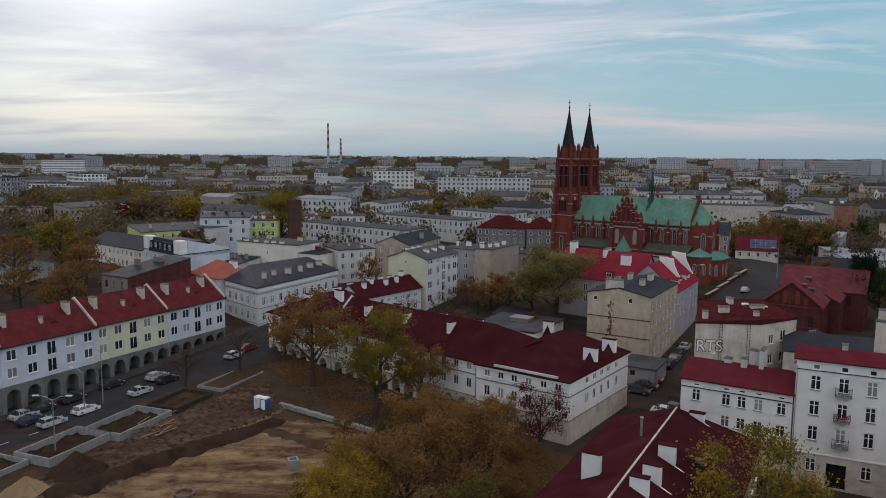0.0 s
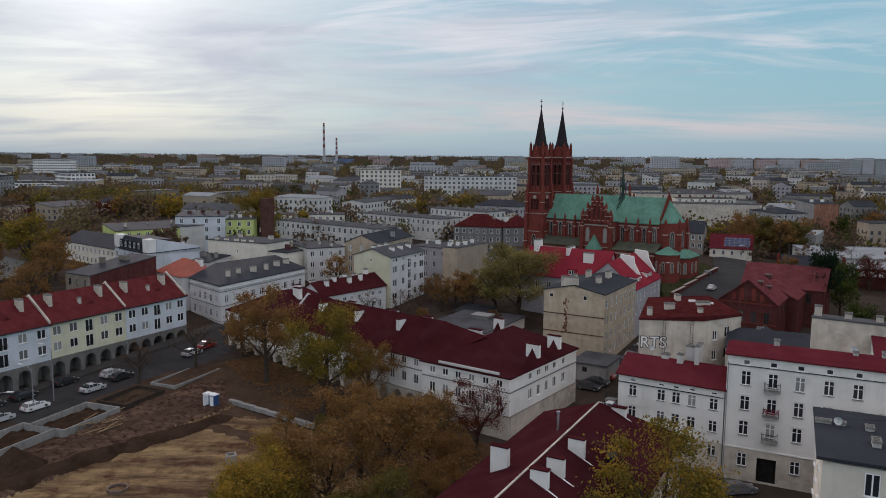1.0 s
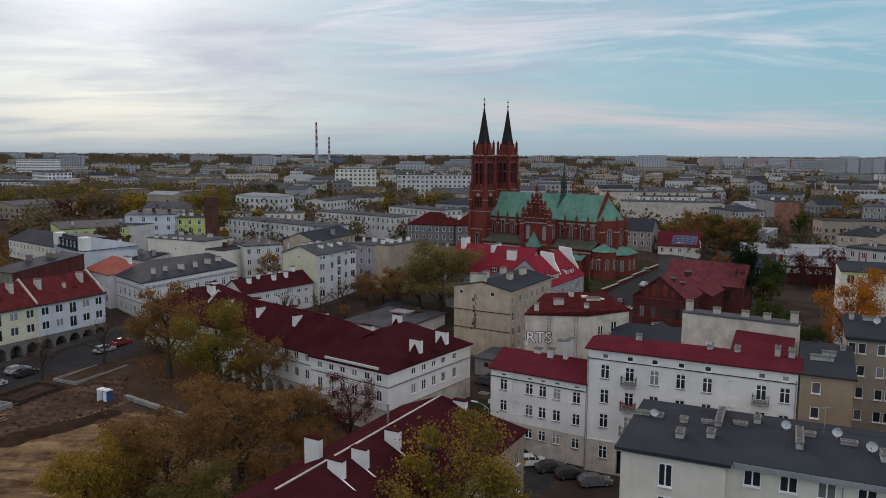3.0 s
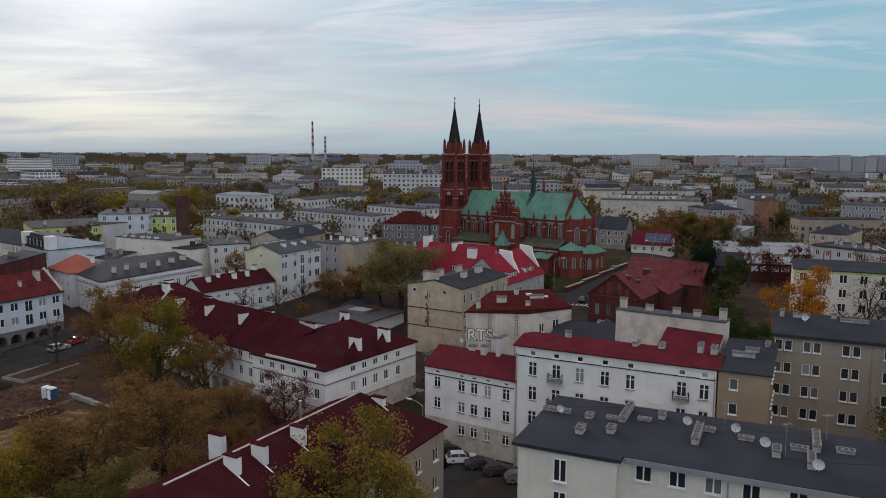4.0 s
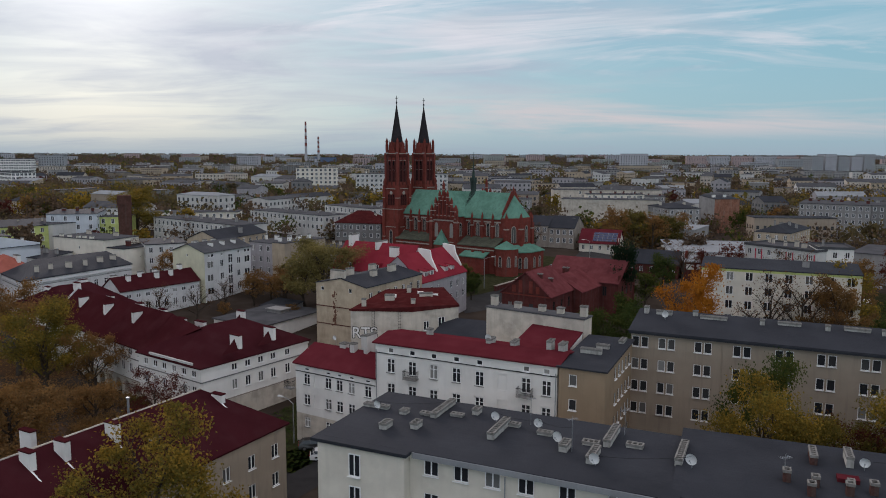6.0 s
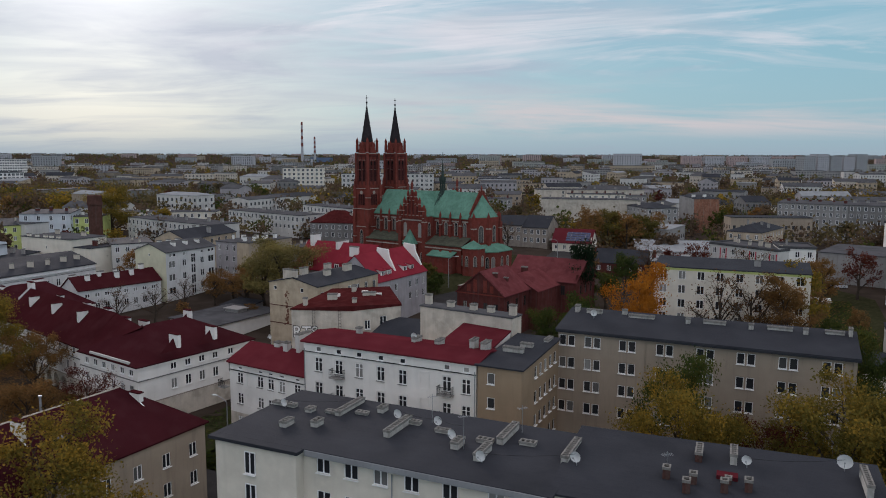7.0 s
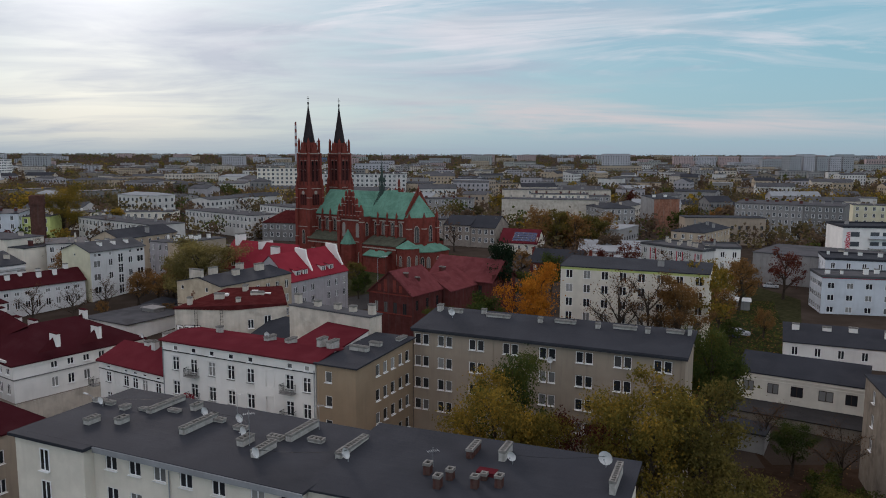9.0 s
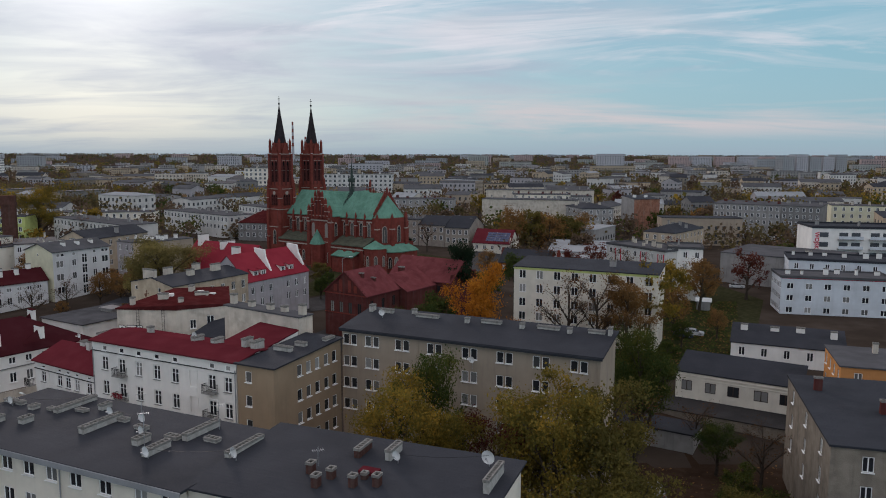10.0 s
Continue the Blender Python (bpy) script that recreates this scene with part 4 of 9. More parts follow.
# arcaded row along the street
ROWS_F = [((-76.7, 103.2), 14.4, PALE_BLUE, "pale white"), ((-69.9, 115.9), 17.4, PALE_BLUE, "pale blue"), ((-62.1, 131.3), 16.5, PALE_YELLOW, "pale yellow"), ((-54.3, 145.8), 15.5, PALE_BLUE, "pale bluish white")]
for (fx, fy), fw, fm, fc in ROWS_F:
    n = 4 if fw < 15 else 5
    st = fw / n
    row = building("row_house", f"{fc} row house with red tiles over an arcade", (fx, fy), 62, fw - 0.02, 11.0, 11.3, "gable", 4.2, fm, TILE,
             {"front": [(st * (i + 0.5), z - (0.6 if i == 2 else 0), 1.65, 1.65 + (0.6 if i == 2 else 0), "two") for z in (8.85, 5.95) for i in range(n)] + [(st * (i + 0.5), 0.0, 2.4, 3.9, "arch", 2.4) for i in range(n)]}, base=0.0, lower=(4.7, ARCADE),
             chimneys=[(2.6, 3.6, 13.6, 0.7, 1.6, 2.2), (fw * 0.5, 2.6, 12.9, 0.55, 0.6, 1.5), (fw - 3.2, 3.7, 13.6, 0.7, 1.6, 2.3)], group="arcaded row", chimney_mat=STAINED)
    bm = bmesh.new()                            # fire wall that follows the slope
    prism(bm, [(0, -0.2), (0.34, -0.2), (0.34, 5.5), (0, 5.5)], 10.9, [11.75, 11.75, 16.1, 16.1], pose(fw - 0.36, 0, 0))
    part("fire_wall", bm, STAINED, row, "grey rendered fire wall")
    bm = bmesh.new()
    prism(bm, [(0, 5.5), (0.34, 5.5), (0.34, 11.2), (0, 11.2)], 10.9, [16.1, 16.1, 11.75, 11.75], pose(fw - 0.36, 0, 0))
    part("fire_wall", bm, STAINED, row, "grey rendered fire wall")
    bm = bmesh.new()
    u = fw * 0.62
    solid(bm, [(u - 1.1, 1.9, 12.8), (u + 1.1, 1.9, 12.8), (u, 1.9, 13.55), (u, 3.4, 14.15)], [(0, 1, 2), (1, 3, 2), (3, 0, 2), (0, 3, 1)])
    part("roof_vent", bm, TILE, row)
    bm = bmesh.new()
    box(bm, -0.1, fw + 0.1, -0.5, -0.36, 11.0, 11.16)
    part("gutter", bm, TAR, row)
    for z in (8.25, 5.35):                      # rails before the middle windows
        bm = bmesh.new()
        for k in range(8):
            x = st * 2.5 - 0.7 + k * 0.2
            box(bm, x - 0.015, x + 0.015, -0.12, -0.09, z + 0.05, z + 0.95)
        box(bm, st * 2.5 - 0.75, st * 2.5 + 0.75, -0.13, -0.08, z + 0.95, z + 1.0)
        part("railing", bm, IRON, row)

# ---- the church ----
TURRET = material("dark_bronze_turret", (0.045, 0.065, 0.058), 0.7, size=1.5, patchy=0.4)
SOOT = material("soot_on_copper", (0.030, 0.050, 0.043), 0.8, size=1.2, patchy=0.5)
AISLE = material("brown_green_sheet", (0.075, 0.078, 0.058), 0.8, size=2, patchy=0.5, seams=("X", 1.1, 0.5))
VOID = material("dark_louvres", (0.012, 0.010, 0.010), 0.8, size=1, seams=("Z", 4.0, 0.5))
CH = thing("church", 44.3, 249.1, 5.4, -38.2, "red brick church with twin spires and green copper roofs", "church")


def lancet(name, m, w, h, mat=GLASS, stone=None):
    """A pointed window: pane in a stone surround that stands proud of the brick."""
    def outline(a, b):
        pts = [(-a, 0), (a, 0), (a, b - a * 1.5)]
        for k in range(1, 5):
            t = k / 5
            pts.append((a * (1 - t ** 1.6), b - a * 1.5 + a * 1.5 * math.sin(t * math.pi / 2)))
        pts.append((0, b))
        return pts + [(-x, z) for x, z in pts[-2:1:-1]]
    inner, outer = outline(w / 2, h), outline(w / 2 + 0.15, h + 0.22)
    bm = bmesh.new()
    n = len(inner)
    pts = [(x, -0.12, z) for x, z in outer] + [(x, -0.12, z) for x, z in inner] + [(x, 0.0, z) for x, z in outer] + [(x, 0.02, z) for x, z in inner]
    faces = []
    for i in range(n):
        j = (i + 1) % n
        faces += [(i, j, n + j, n + i), (i, 2 * n + i, 2 * n + j, j), (n + i, n + j, 3 * n + j, 3 * n + i)]
    solid(bm, pts, faces)
    box(bm, -0.06, 0.06, -0.09, -0.015, 0.05, h * 0.8)
    ob = part("window", bm, stone or STONE, CH, "", m)
    bm = bmesh.new()
    solid(bm, [(x, -0.012, z) for x, z in inner], [tuple(range(n))])
    part("pane", bm, mat, ob)
    return ob


def pinnacle(bm, x, y, z, r, h, m=None):
    prism(bm, ring(4, r, x, y, math.pi / 4), z, z + h * 0.45, m)
    n = 4
    pts = [(*p, z + h * 0.45) for p in ring(n, r * 1.15, x, y, math.pi / 4)] + [(x, y, z + h)]
    if m is not None:
        pts = [m @ Vector(p) for p in pts]
    solid(bm, pts, [(3, 2, 1, 0)] + [(i, (i + 1) % n, n) for i in range(n)])


def spire(bm, x, y, z0, z1, r, n=8):
    pts = [(*p, z0) for p in ring(n, r, x, y, math.pi / 8)] + [(*p, z0 + (z1 - z0) * 0.5) for p in ring(n, r * 0.47, x, y, math.pi / 8)] + [(x, y, z1)]
    faces = [tuple(range(n - 1, -1, -1))] + [(i, (i + 1) % n, n + (i + 1) % n, n + i) for i in range(n)] + [(n + i, n + (i + 1) % n, 2 * n) for i in range(n)]
    solid(bm, pts, faces)


def gablet(bm, m, w, z0, h, steps, t=0.5):
    """A stepped, pinnacled gable wall."""
    for k in range(steps):
        a = w / 2 * (1 - k / steps)
        zt = z0 + h * (k + 1) / steps
        box(bm, -a, a, -t / 2 + 0.002 * k, t / 2 - 0.002 * k, z0 + (h * k / steps if k else -0.5), zt, m)
        for s in (-1, 1):
            if k < steps - 1:
                pinnacle(bm, s * (a - 0.22), 0, zt, 0.28, 1.5, m)
    pinnacle(bm, 0, 0, z0 + h, 0.32, 2.0, m)


for tv in (-6.9, 6.9):                        # the two west towers: v is to the church's far and near side
    y = tv
    bm = bmesh.new()
    prism(bm, [(-3.0, y - 3.0), (3.0, y - 3.0), (3.0, y + 3.0), (-3.0, y + 3.0)], -1, 12.0)
    prism(bm, [(-2.8, y - 2.8), (2.8, y - 2.8), (2.8, y + 2.8), (-2.8, y + 2.8)], 12.0, 24.6)
    prism(bm, [(-2.5, y - 2.5), (2.5, y - 2.5), (2.5, y + 2.5), (-2.5, y + 2.5)], 24.6, 36.0)
    tw = part("tower", bm, BRICK, CH)
    for sx in (-1, 1):
        for sy in (-1, 1):
            bm = bmesh.new()
            for r0, z0, z1 in ((3.0, -1, 9.0), (2.9, 9.0, 18.0), (2.75, 18.0, 25.5)):
                box(bm, sx * r0 - 0.55, sx * r0 + 0.55, y + sy * r0 - 0.55, y + sy * r0 + 0.55, z0, z1)
            box(bm, sx * 2.5 - 0.35, sx * 2.5 + 0.35, y + sy * 2.5 - 0.35, y + sy * 2.5 + 0.35, 25.5, 36.0)
            pinnacle(bm, sx * 2.85, y + sy * 2.85, 25.5, 0.42, 2.6)
            part("buttress", bm, BRICK, tw)
            bm = bmesh.new()
            for z in (8.8, 17.8, 21.5):
                box(bm, sx * 2.95 - 0.62, sx * 2.95 + 0.62, y + sy * 2.95 - 0.62, y + sy * 2.95 + 0.62, z, z + 0.22)
            part("offset_stone", bm, STONE, tw)
    bm = bmesh.new()
    for z, r, t in ((12.0, 3.15, 0.22), (17.8, 3.0, 0.18), (24.4, 3.05, 0.2), (35.7, 2.75, 0.22), (33.6, 2.56, 0.12), (30.5, 2.54, 0.1)):
        box(bm, -r, r, y - r, y + r, z, z + t)
    part("string_course", bm, STONE, tw, "pale stone band")
    for k in range(4):
        m = pose(0, y, 0, 0, 0, 90 * k)
        for dx in (-1.75, 0.0, 1.75):
            bm = bmesh.new()
            box(bm, dx - 0.14, dx + 0.14, -2.66, -2.5, 25.6, 34.6, m)
            part("lesene", bm, BRICK_DARK, tw)
        for i in range(9):
            bm = bmesh.new()
            box(bm, -2.1 + 0.525 * i - 0.1, -2.1 + 0.525 * i + 0.1, -2.7, -2.5, 34.6, 35.3, m)
            part("corbel", bm, BRICK_DARK, tw)
        bm = bmesh.new()
        solid(bm, [tuple(m @ Vector(q)) for q in ((-1.5, -2.62, 36.0), (1.5, -2.62, 36.0), (0, -2.62, 39.8), (-1.5, -2.25, 36.0), (1.5, -2.25, 36.0), (0, -2.25, 39.8))], [(0, 1, 2), (5, 4, 3), (0, 2, 5, 3), (2, 1, 4, 5), (0, 3, 4, 1)])
        part("gablet", bm, BRICK, tw)
    bm = bmesh.new()
    prism(bm, ring(8, 2.35, 0, y, math.pi / 8), 36.1, 39.4)
    for sx in (-1, 1):
        for sy in (-1, 1):
            prism(bm, ring(4, 0.48, sx * 2.25, y + sy * 2.25, math.pi / 4), 36.1, 38.7)
            pinnacle(bm, sx * 2.25, y + sy * 2.25, 38.6, 0.42, 2.4)
    for k in range(8):
        a = k * math.pi / 4
        pinnacle(bm, 2.35 * math.cos(a), y + 2.35 * math.sin(a), 36.2, 0.27, 4.0)
        pinnacle(bm, 2.45 * math.cos(a + 0.39), y + 2.45 * math.sin(a + 0.39), 36.2, 0.2, 3.2)
    part("crown", bm, BRICK, tw, "ring of brick gablets and pinnacles")
    bm = bmesh.new()
    spire(bm, 0, y, 38.4, 52.2, 2.3)
    sp = part("spire", bm, SLATE, tw, "slender dark slate spire")
    bm = bmesh.new()
    prism(bm, ring(6, 0.22, 0, y), 51.6, 52.4)
    prism(bm, ring(6, 0.08, 0, y), 51.6, 54.4)
    prism(bm, ring(6, 0.3, 0, y), 52.0, 52.3)
    box(bm, -0.45, 0.45, y - 0.06, y + 0.06, 53.5, 53.65)
    box(bm, -0.06, 0.06, y - 0.45, y + 0.45, 53.5, 53.65)
    part("cross", bm, IRON, sp)
    for s, (mx, my) in {"near": (0, y - 2.5), "far": (0, y + 2.5)}.items():
        turn = 0 if s == "near" else 180
        for dx in (-0.85, 0.85):
            lancet("w", pose(dx, my, 26.8, 0, 0, turn), 0.8, 6.6, VOID, BRICK_DARK)
        for dx in (-1.0, 0, 1.0):
            lancet("w", pose(dx, my - (0.3 if s == "near" else -0.3), 19.2, 0, 0, turn), 0.55, 3.4, VOID, BRICK_DARK)
        lancet("w", pose(0, my - (0.5 if s == "near" else -0.5), 6.5, 0, 0, turn), 1.1, 4.5)
    for turn, mx in ((90, 2.5), (-90, -2.5)):
        for dy in (-0.85, 0.85):
            lancet("w", pose(mx, y + dy, 26.8, 0, 0, turn), 0.8, 6.6, VOID, BRICK_DARK)
        for dy in (-1.0, 0, 1.0):
            lancet("w", pose(mx * 1.12, y + dy, 19.2, 0, 0, turn), 0.55, 3.4, VOID, BRICK_DARK)
        lancet("w", pose(mx * 1.2, y, 6.5, 0, 0, turn), 1.1, 4.5)
    for mx, my, turn in ((0, y - 2.83, 0), (2.83, y, 90), (-2.83, y, -90)):      # clock faces
        bm = bmesh.new()
        m = pose(mx, my, 23.2, 0, 0, turn) @ pose(0, 0, 0, 90)
        prism(bm, ring(16, 0.6), 0.0, 0.12, m)
        part("clock_face", bm, STONE, tw, "round pale clock face")

# nave, transept, choir
EAVE, RIDGE, HALF = 16.9, 23.9, 6.6
bm = bmesh.new()
prism(bm, [(2.0, -HALF), (40.6, -HALF), (40.6, HALF), (2.0, HALF)], -1, EAVE)
prism(bm, [(18.0, -11.0), (27.4, -11.0), (27.4, 11.0), (18.0, 11.0)], -1, EAVE - 0.02)
apse = [(40.6, -HALF), (42.6, -HALF), (45.4, -3.0), (45.4, 3.0), (42.6, HALF), (40.6, HALF)]
prism(bm, apse, -1, EAVE - 0.04)
nave = part("nave", bm, BRICK, CH)
bm = bmesh.new()                               # aisles and chapels along both sides
for s in (-1, 1):
    for u0, u1, v1, zt in ((3.2, 17.4, 10.9, 8.6), (28.0, 41.5, 11.4, 8.6)):
        prism(bm, [(u0, s * HALF), (u1, s * HALF), (u1, s * v1), (u0, s * v1)][::s], -1, zt)
prism(bm, ring(8, 3.5, 44.8, -9.8, math.pi / 8), -1, 8.6)
prism(bm, ring(8, 2.3, 22.5, -12.0, math.pi / 8), -1, 8.4)
part("aisle", bm, BRICK, CH)
bm = bmesh.new()
K = (RIDGE - EAVE) / HALF
slab(bm, (2.4, -HALF - 0.4, EAVE - 0.4 * K + 0.2), (40.7, -HALF - 0.4, EAVE - 0.4 * K + 0.2), (40.7, 0, RIDGE + 0.2), (2.4, 0, RIDGE + 0.2), 0.25)
slab(bm, (2.4, 0, RIDGE + 0.2), (40.7, 0, RIDGE + 0.2), (40.7, HALF + 0.4, EAVE - 0.4 * K + 0.2), (2.4, HALF + 0.4, EAVE - 0.4 * K + 0.2), 0.25)
part("nave_roof", bm, COPPER, CH, "weathered green copper roof")
bm = bmesh.new()
slab(bm, (17.7, -11.0, EAVE + 0.1), (22.7, -11.0, RIDGE + 0.15), (22.7, 11.0, RIDGE + 0.15), (17.7, 11.0, EAVE + 0.1), 0.25)
slab(bm, (22.7, -11.0, RIDGE + 0.15), (27.7, -11.0, EAVE + 0.1), (27.7, 11.0, EAVE + 0.1), (22.7, 11.0, RIDGE + 0.15), 0.25)
part("transept_roof", bm, COPPER, CH, "weathered green copper roof")
bm = bmesh.new()
over = [(x - (0.5 if x > 41 else 0), y * 0.93) for x, y in apse]
solid(bm, [(*p, EAVE - 0.1) for p in over] + [(*p, EAVE + 0.1) for p in over] + [(41.0, 0, RIDGE - 0.4)],
      [(5, 4, 3, 2, 1, 0)] + [(i, (i + 1) % 6, 6 + (i + 1) % 6, 6 + i) for i in range(6)] + [(6 + i, 6 + (i + 1) % 6, 12) for i in range(6)])
part("apse_roof", bm, COPPER, CH, "weathered green copper roof")
bm = bmesh.new()
for s in (-1, 1):
    for u0, u1, v1 in ((3.0, 17.4, 11.2), (28.1, 41.8, 11.7)):
        a, b = s * HALF, s * v1
        if s < 0:
            slab(bm, (u0, b, 8.8), (u1, b, 8.8), (u1, a, 11.0), (u0, a, 11.0), 0.2)
        else:
            slab(bm, (u0, a, 11.0), (u1, a, 11.0), (u1, b, 8.8), (u0, b, 8.8), 0.2)
part("aisle_roof", bm, AISLE, CH, "grey-green sheet roof of the aisle")
bm = bmesh.new()
for cx, cy, r, z, h in ((44.8, -9.8, 3.85, 8.6, 2.2), (22.5, -12.0, 2.6, 8.4, 4.6)):
    n = 8
    solid(bm, [(*p, z) for p in ring(n, r, cx, cy, math.pi / 8)] + [(cx, cy, z + h)], [tuple(range(n - 1, -1, -1))] + [(i, (i + 1) % n, n) for i in range(n)])
slab(bm, (31.0, -14.6, 5.9), (40.0, -14.6, 5.9), (40.0, -11.4, 7.2), (31.0, -11.4, 7.2), 0.25)
part("chapel_roof", bm, COPPER, CH, "green copper chapel roof")
bm = bmesh.new()
box(bm, 31.3, 39.8, -14.2, -11.4, -1, 5.9)
part("sacristy", bm, BRICK, CH)
# ambulatory round the apse, under its own copper roof
outer = [(42.8, -7.4), (45.8, -6.4), (48.8, -3.0), (48.8, 4.6), (43.6, 9.0), (41.6, 9.0)]
inner = [(41.6, -6.5), (41.6, -6.5), (45.1, -3.1), (45.1, 3.1), (41.6, 6.5), (41.6, 6.5)]
bm = bmesh.new()
prism(bm, outer, -1, 7.0)
part("ambulatory", bm, BRICK, CH)
bm = bmesh.new()
wide_out = [(x + (0.35 if x > 42 else 0), y * 1.04) for x, y in outer]
solid(bm, [(*q, 6.9) for q in wide_out] + [(*q, 7.15) for q in wide_out] + [(*q, 9.2) for q in inner], [(i, i + 1, 7 + i, 6 + i) for i in range(5)] + [(6 + i, 7 + i, 13 + i, 12 + i) for i in range(5)])
part("ambulatory_roof", bm, COPPER, CH, "green copper lean-to roof")
for (x0, y0), (x1, y1) in zip(outer[1:], outer[2:-1]):
    ang = math.degrees(math.atan2(y1 - y0, x1 - x0))
    for q in (0.3, 0.7):
        lancet("w", pose(x0 + (x1 - x0) * q, y0 + (y1 - y0) * q, 2.2, 0, 0, ang) @ pose(0, -0.01, 0), 0.9, 3.2)
for s, y in ((0, -11.3), (180, 11.3)):         # transept gables: stepped wall, shafts that end in pinnacles, niches
    m = pose(22.9, y, 0, 0, 0, s)
    bm = bmesh.new()
    for k in range(8):
        a = 5.2 * (1 - k / 8)
        box(bm, -a, a, -0.2 + 0.002 * k, 0.28 - 0.002 * k, EAVE - 0.6 if k == 0 else EAVE + 7.4 * k / 8, EAVE + 7.4 * (k + 1) / 8, m)
    gb = part("gable", bm, BRICK, CH, "stepped brick gable with shafts and pinnacles")
    for k in range(-3, 4):
        zt = EAVE + 7.4 * (1 - abs(k) * 1.52 / 5.2) + 0.7
        bm = bmesh.new()
        box(bm, k * 1.52 - 0.24, k * 1.52 + 0.24, -0.55, 0.2, EAVE - 0.5, zt, m)
        pinnacle(bm, k * 1.52, -0.17, zt, 0.42, 2.1 + (0.9 if k == 0 else 0), m)
        part("shaft", bm, BRICK, gb)
        bm = bmesh.new()
        box(bm, k * 1.52 - 0.3, k * 1.52 + 0.3, -0.6, 0.25, zt - 0.16, zt + 0.06, m)
        box(bm, k * 1.52 - 0.28, k * 1.52 + 0.28, -0.58, -0.3, zt - 2.3, zt - 2.1, m)
        part("band", bm, STONE, gb)
    for k in (-2.5, -1.5, -0.5, 0.5, 1.5, 2.5):
        h = 7.4 * (1 - abs(k) * 1.52 / 5.2) - 0.9
        # dark panel laid on the wall, the niche's recess shade put into colour
        bm = bmesh.new()
        box(bm, k * 1.52 - 0.3, k * 1.52 + 0.3, -0.26, -0.21, EAVE + 0.6, EAVE + 0.6 + h * 0.75, m)
        part("niche", bm, BRICK_DARK, gb)
        bm = bmesh.new()
        box(bm, k * 1.52 - 0.5, k * 1.52 + 0.5, -0.33, -0.21, EAVE + 0.66 + h * 0.75, EAVE + 0.82 + h * 0.75, m)
        box(bm, k * 1.52 - 0.5, k * 1.52 + 0.5, -0.33, -0.21, EAVE + 0.1, EAVE + 0.3, m)
        part("niche_stone", bm, STONE, gb)
bm = bmesh.new()
gablet(bm, pose(40.7, 0, 0, 0, 0, 90), 12.0, EAVE - 0.2, 7.6, 10)
part("gable", bm, BRICK, CH, "stepped brick gable with pinnacles")
def buttress(*boxes, top=None):
    bm = bmesh.new()
    for bx in boxes:
        box(bm, *bx)
    if top:
        pinnacle(bm, *top)
    ob = part("buttress", bm, BRICK, CH)
    x0, x1, y0, y1, z0, z1 = boxes[0]
    bm = bmesh.new()
    box(bm, x0 - 0.05, x1 + 0.05, y0 - 0.05, y1 + 0.05, z1 - 1.9, z1 - 1.55)
    part("band", bm, STONE, ob)


for s in (-1, 1):
    for u in (6.0, 9.6, 13.2, 30.4, 34.2, 38.0):
        buttress((u - 0.35, u + 0.35, s * (HALF + 0.35) - 0.36, s * (HALF + 0.35) + 0.36, 8.0, EAVE - 0.8), top=(u, s * (HALF + 0.4), EAVE - 0.8, 0.34, 2.4))
        vv = 11.15 if u < 17 else 11.6
        buttress((u - 0.4, u + 0.4, s * vv - 0.5, s * vv + 0.5, -1, 7.6))
    for u in (18.0, 27.4):
        buttress((u - 0.6, u + 0.6, s * 11.0 - 0.6, s * 11.0 + 0.6, -1, EAVE), top=(u, s * 11.0, EAVE, 0.6, 3.6))
for x, y in apse[1:5]:
    buttress((x - 0.6, x + 0.6, y - 0.6, y + 0.6, -1, EAVE - 1.5), top=(x, y, EAVE - 1.5, 0.5, 3.2))
def frieze(*b):
    bm = bmesh.new()
    box(bm, *b)
    part("frieze", bm, STONE, CH, "pale stone frieze under the eaves")


for s in (-1, 1):
    frieze(2.0, 17.4, s * (HALF + 0.09) - 0.1, s * (HALF + 0.09) + 0.1, EAVE - 1.5, EAVE - 1.1)
    frieze(28.0, 40.6, s * (HALF + 0.09) - 0.1, s * (HALF + 0.09) + 0.1, EAVE - 1.5, EAVE - 1.1)
    frieze(17.4, 28.0, s * 11.09 - 0.1, s * 11.09 + 0.1, EAVE - 1.5, EAVE - 1.1)
    frieze(28.0, 41.6, s * 11.49 - 0.1, s * 11.49 + 0.1, 7.6, 7.95)
    frieze(3.1, 17.4, s * 10.99 - 0.1, s * 10.99 + 0.1, 7.6, 7.95)
frieze(17.4, 28.0, -11.2, -10.9, 8.9, 9.15)
for u in (4.4, 7.8, 11.4, 15.0):
    lancet("w", pose(u, -HALF - 0.01, 11.4), 1.05, 3.9)
for u in (29.2, 32.3, 36.1, 39.4):
    lancet("w", pose(u, -HALF - 0.01, 11.2), 1.0, 4.0)
for u in (7.8, 11.4, 15.0):
    lancet("w", pose(u, -10.92, 2.6), 0.95, 3.2)
for u in (19.8, 25.6):
    lancet("w", pose(u, -11.01, 10.4), 0.95, 4.2)
for u in (19.0, 26.4):
    lancet("w", pose(u, -11.01, 2.6), 0.9, 3.2)
for v in (-8.8, 8.8):
    lancet("w", pose(27.41, v, 10.8, 0, 0, 90), 0.9, 4.0)
for a, b in zip(apse[1:4], apse[2:5]):
    ang = math.degrees(math.atan2(b[1] - a[1], b[0] - a[0]))
    lancet("w", pose((a[0] + b[0]) / 2, (a[1] + b[1]) / 2, 9.6, 0, 0, ang), 1.3, 4.8)
    lancet("w", pose((a[0] + b[0]) / 2, (a[1] + b[1]) / 2, 2.6, 0, 0, ang), 1.0, 3.0)
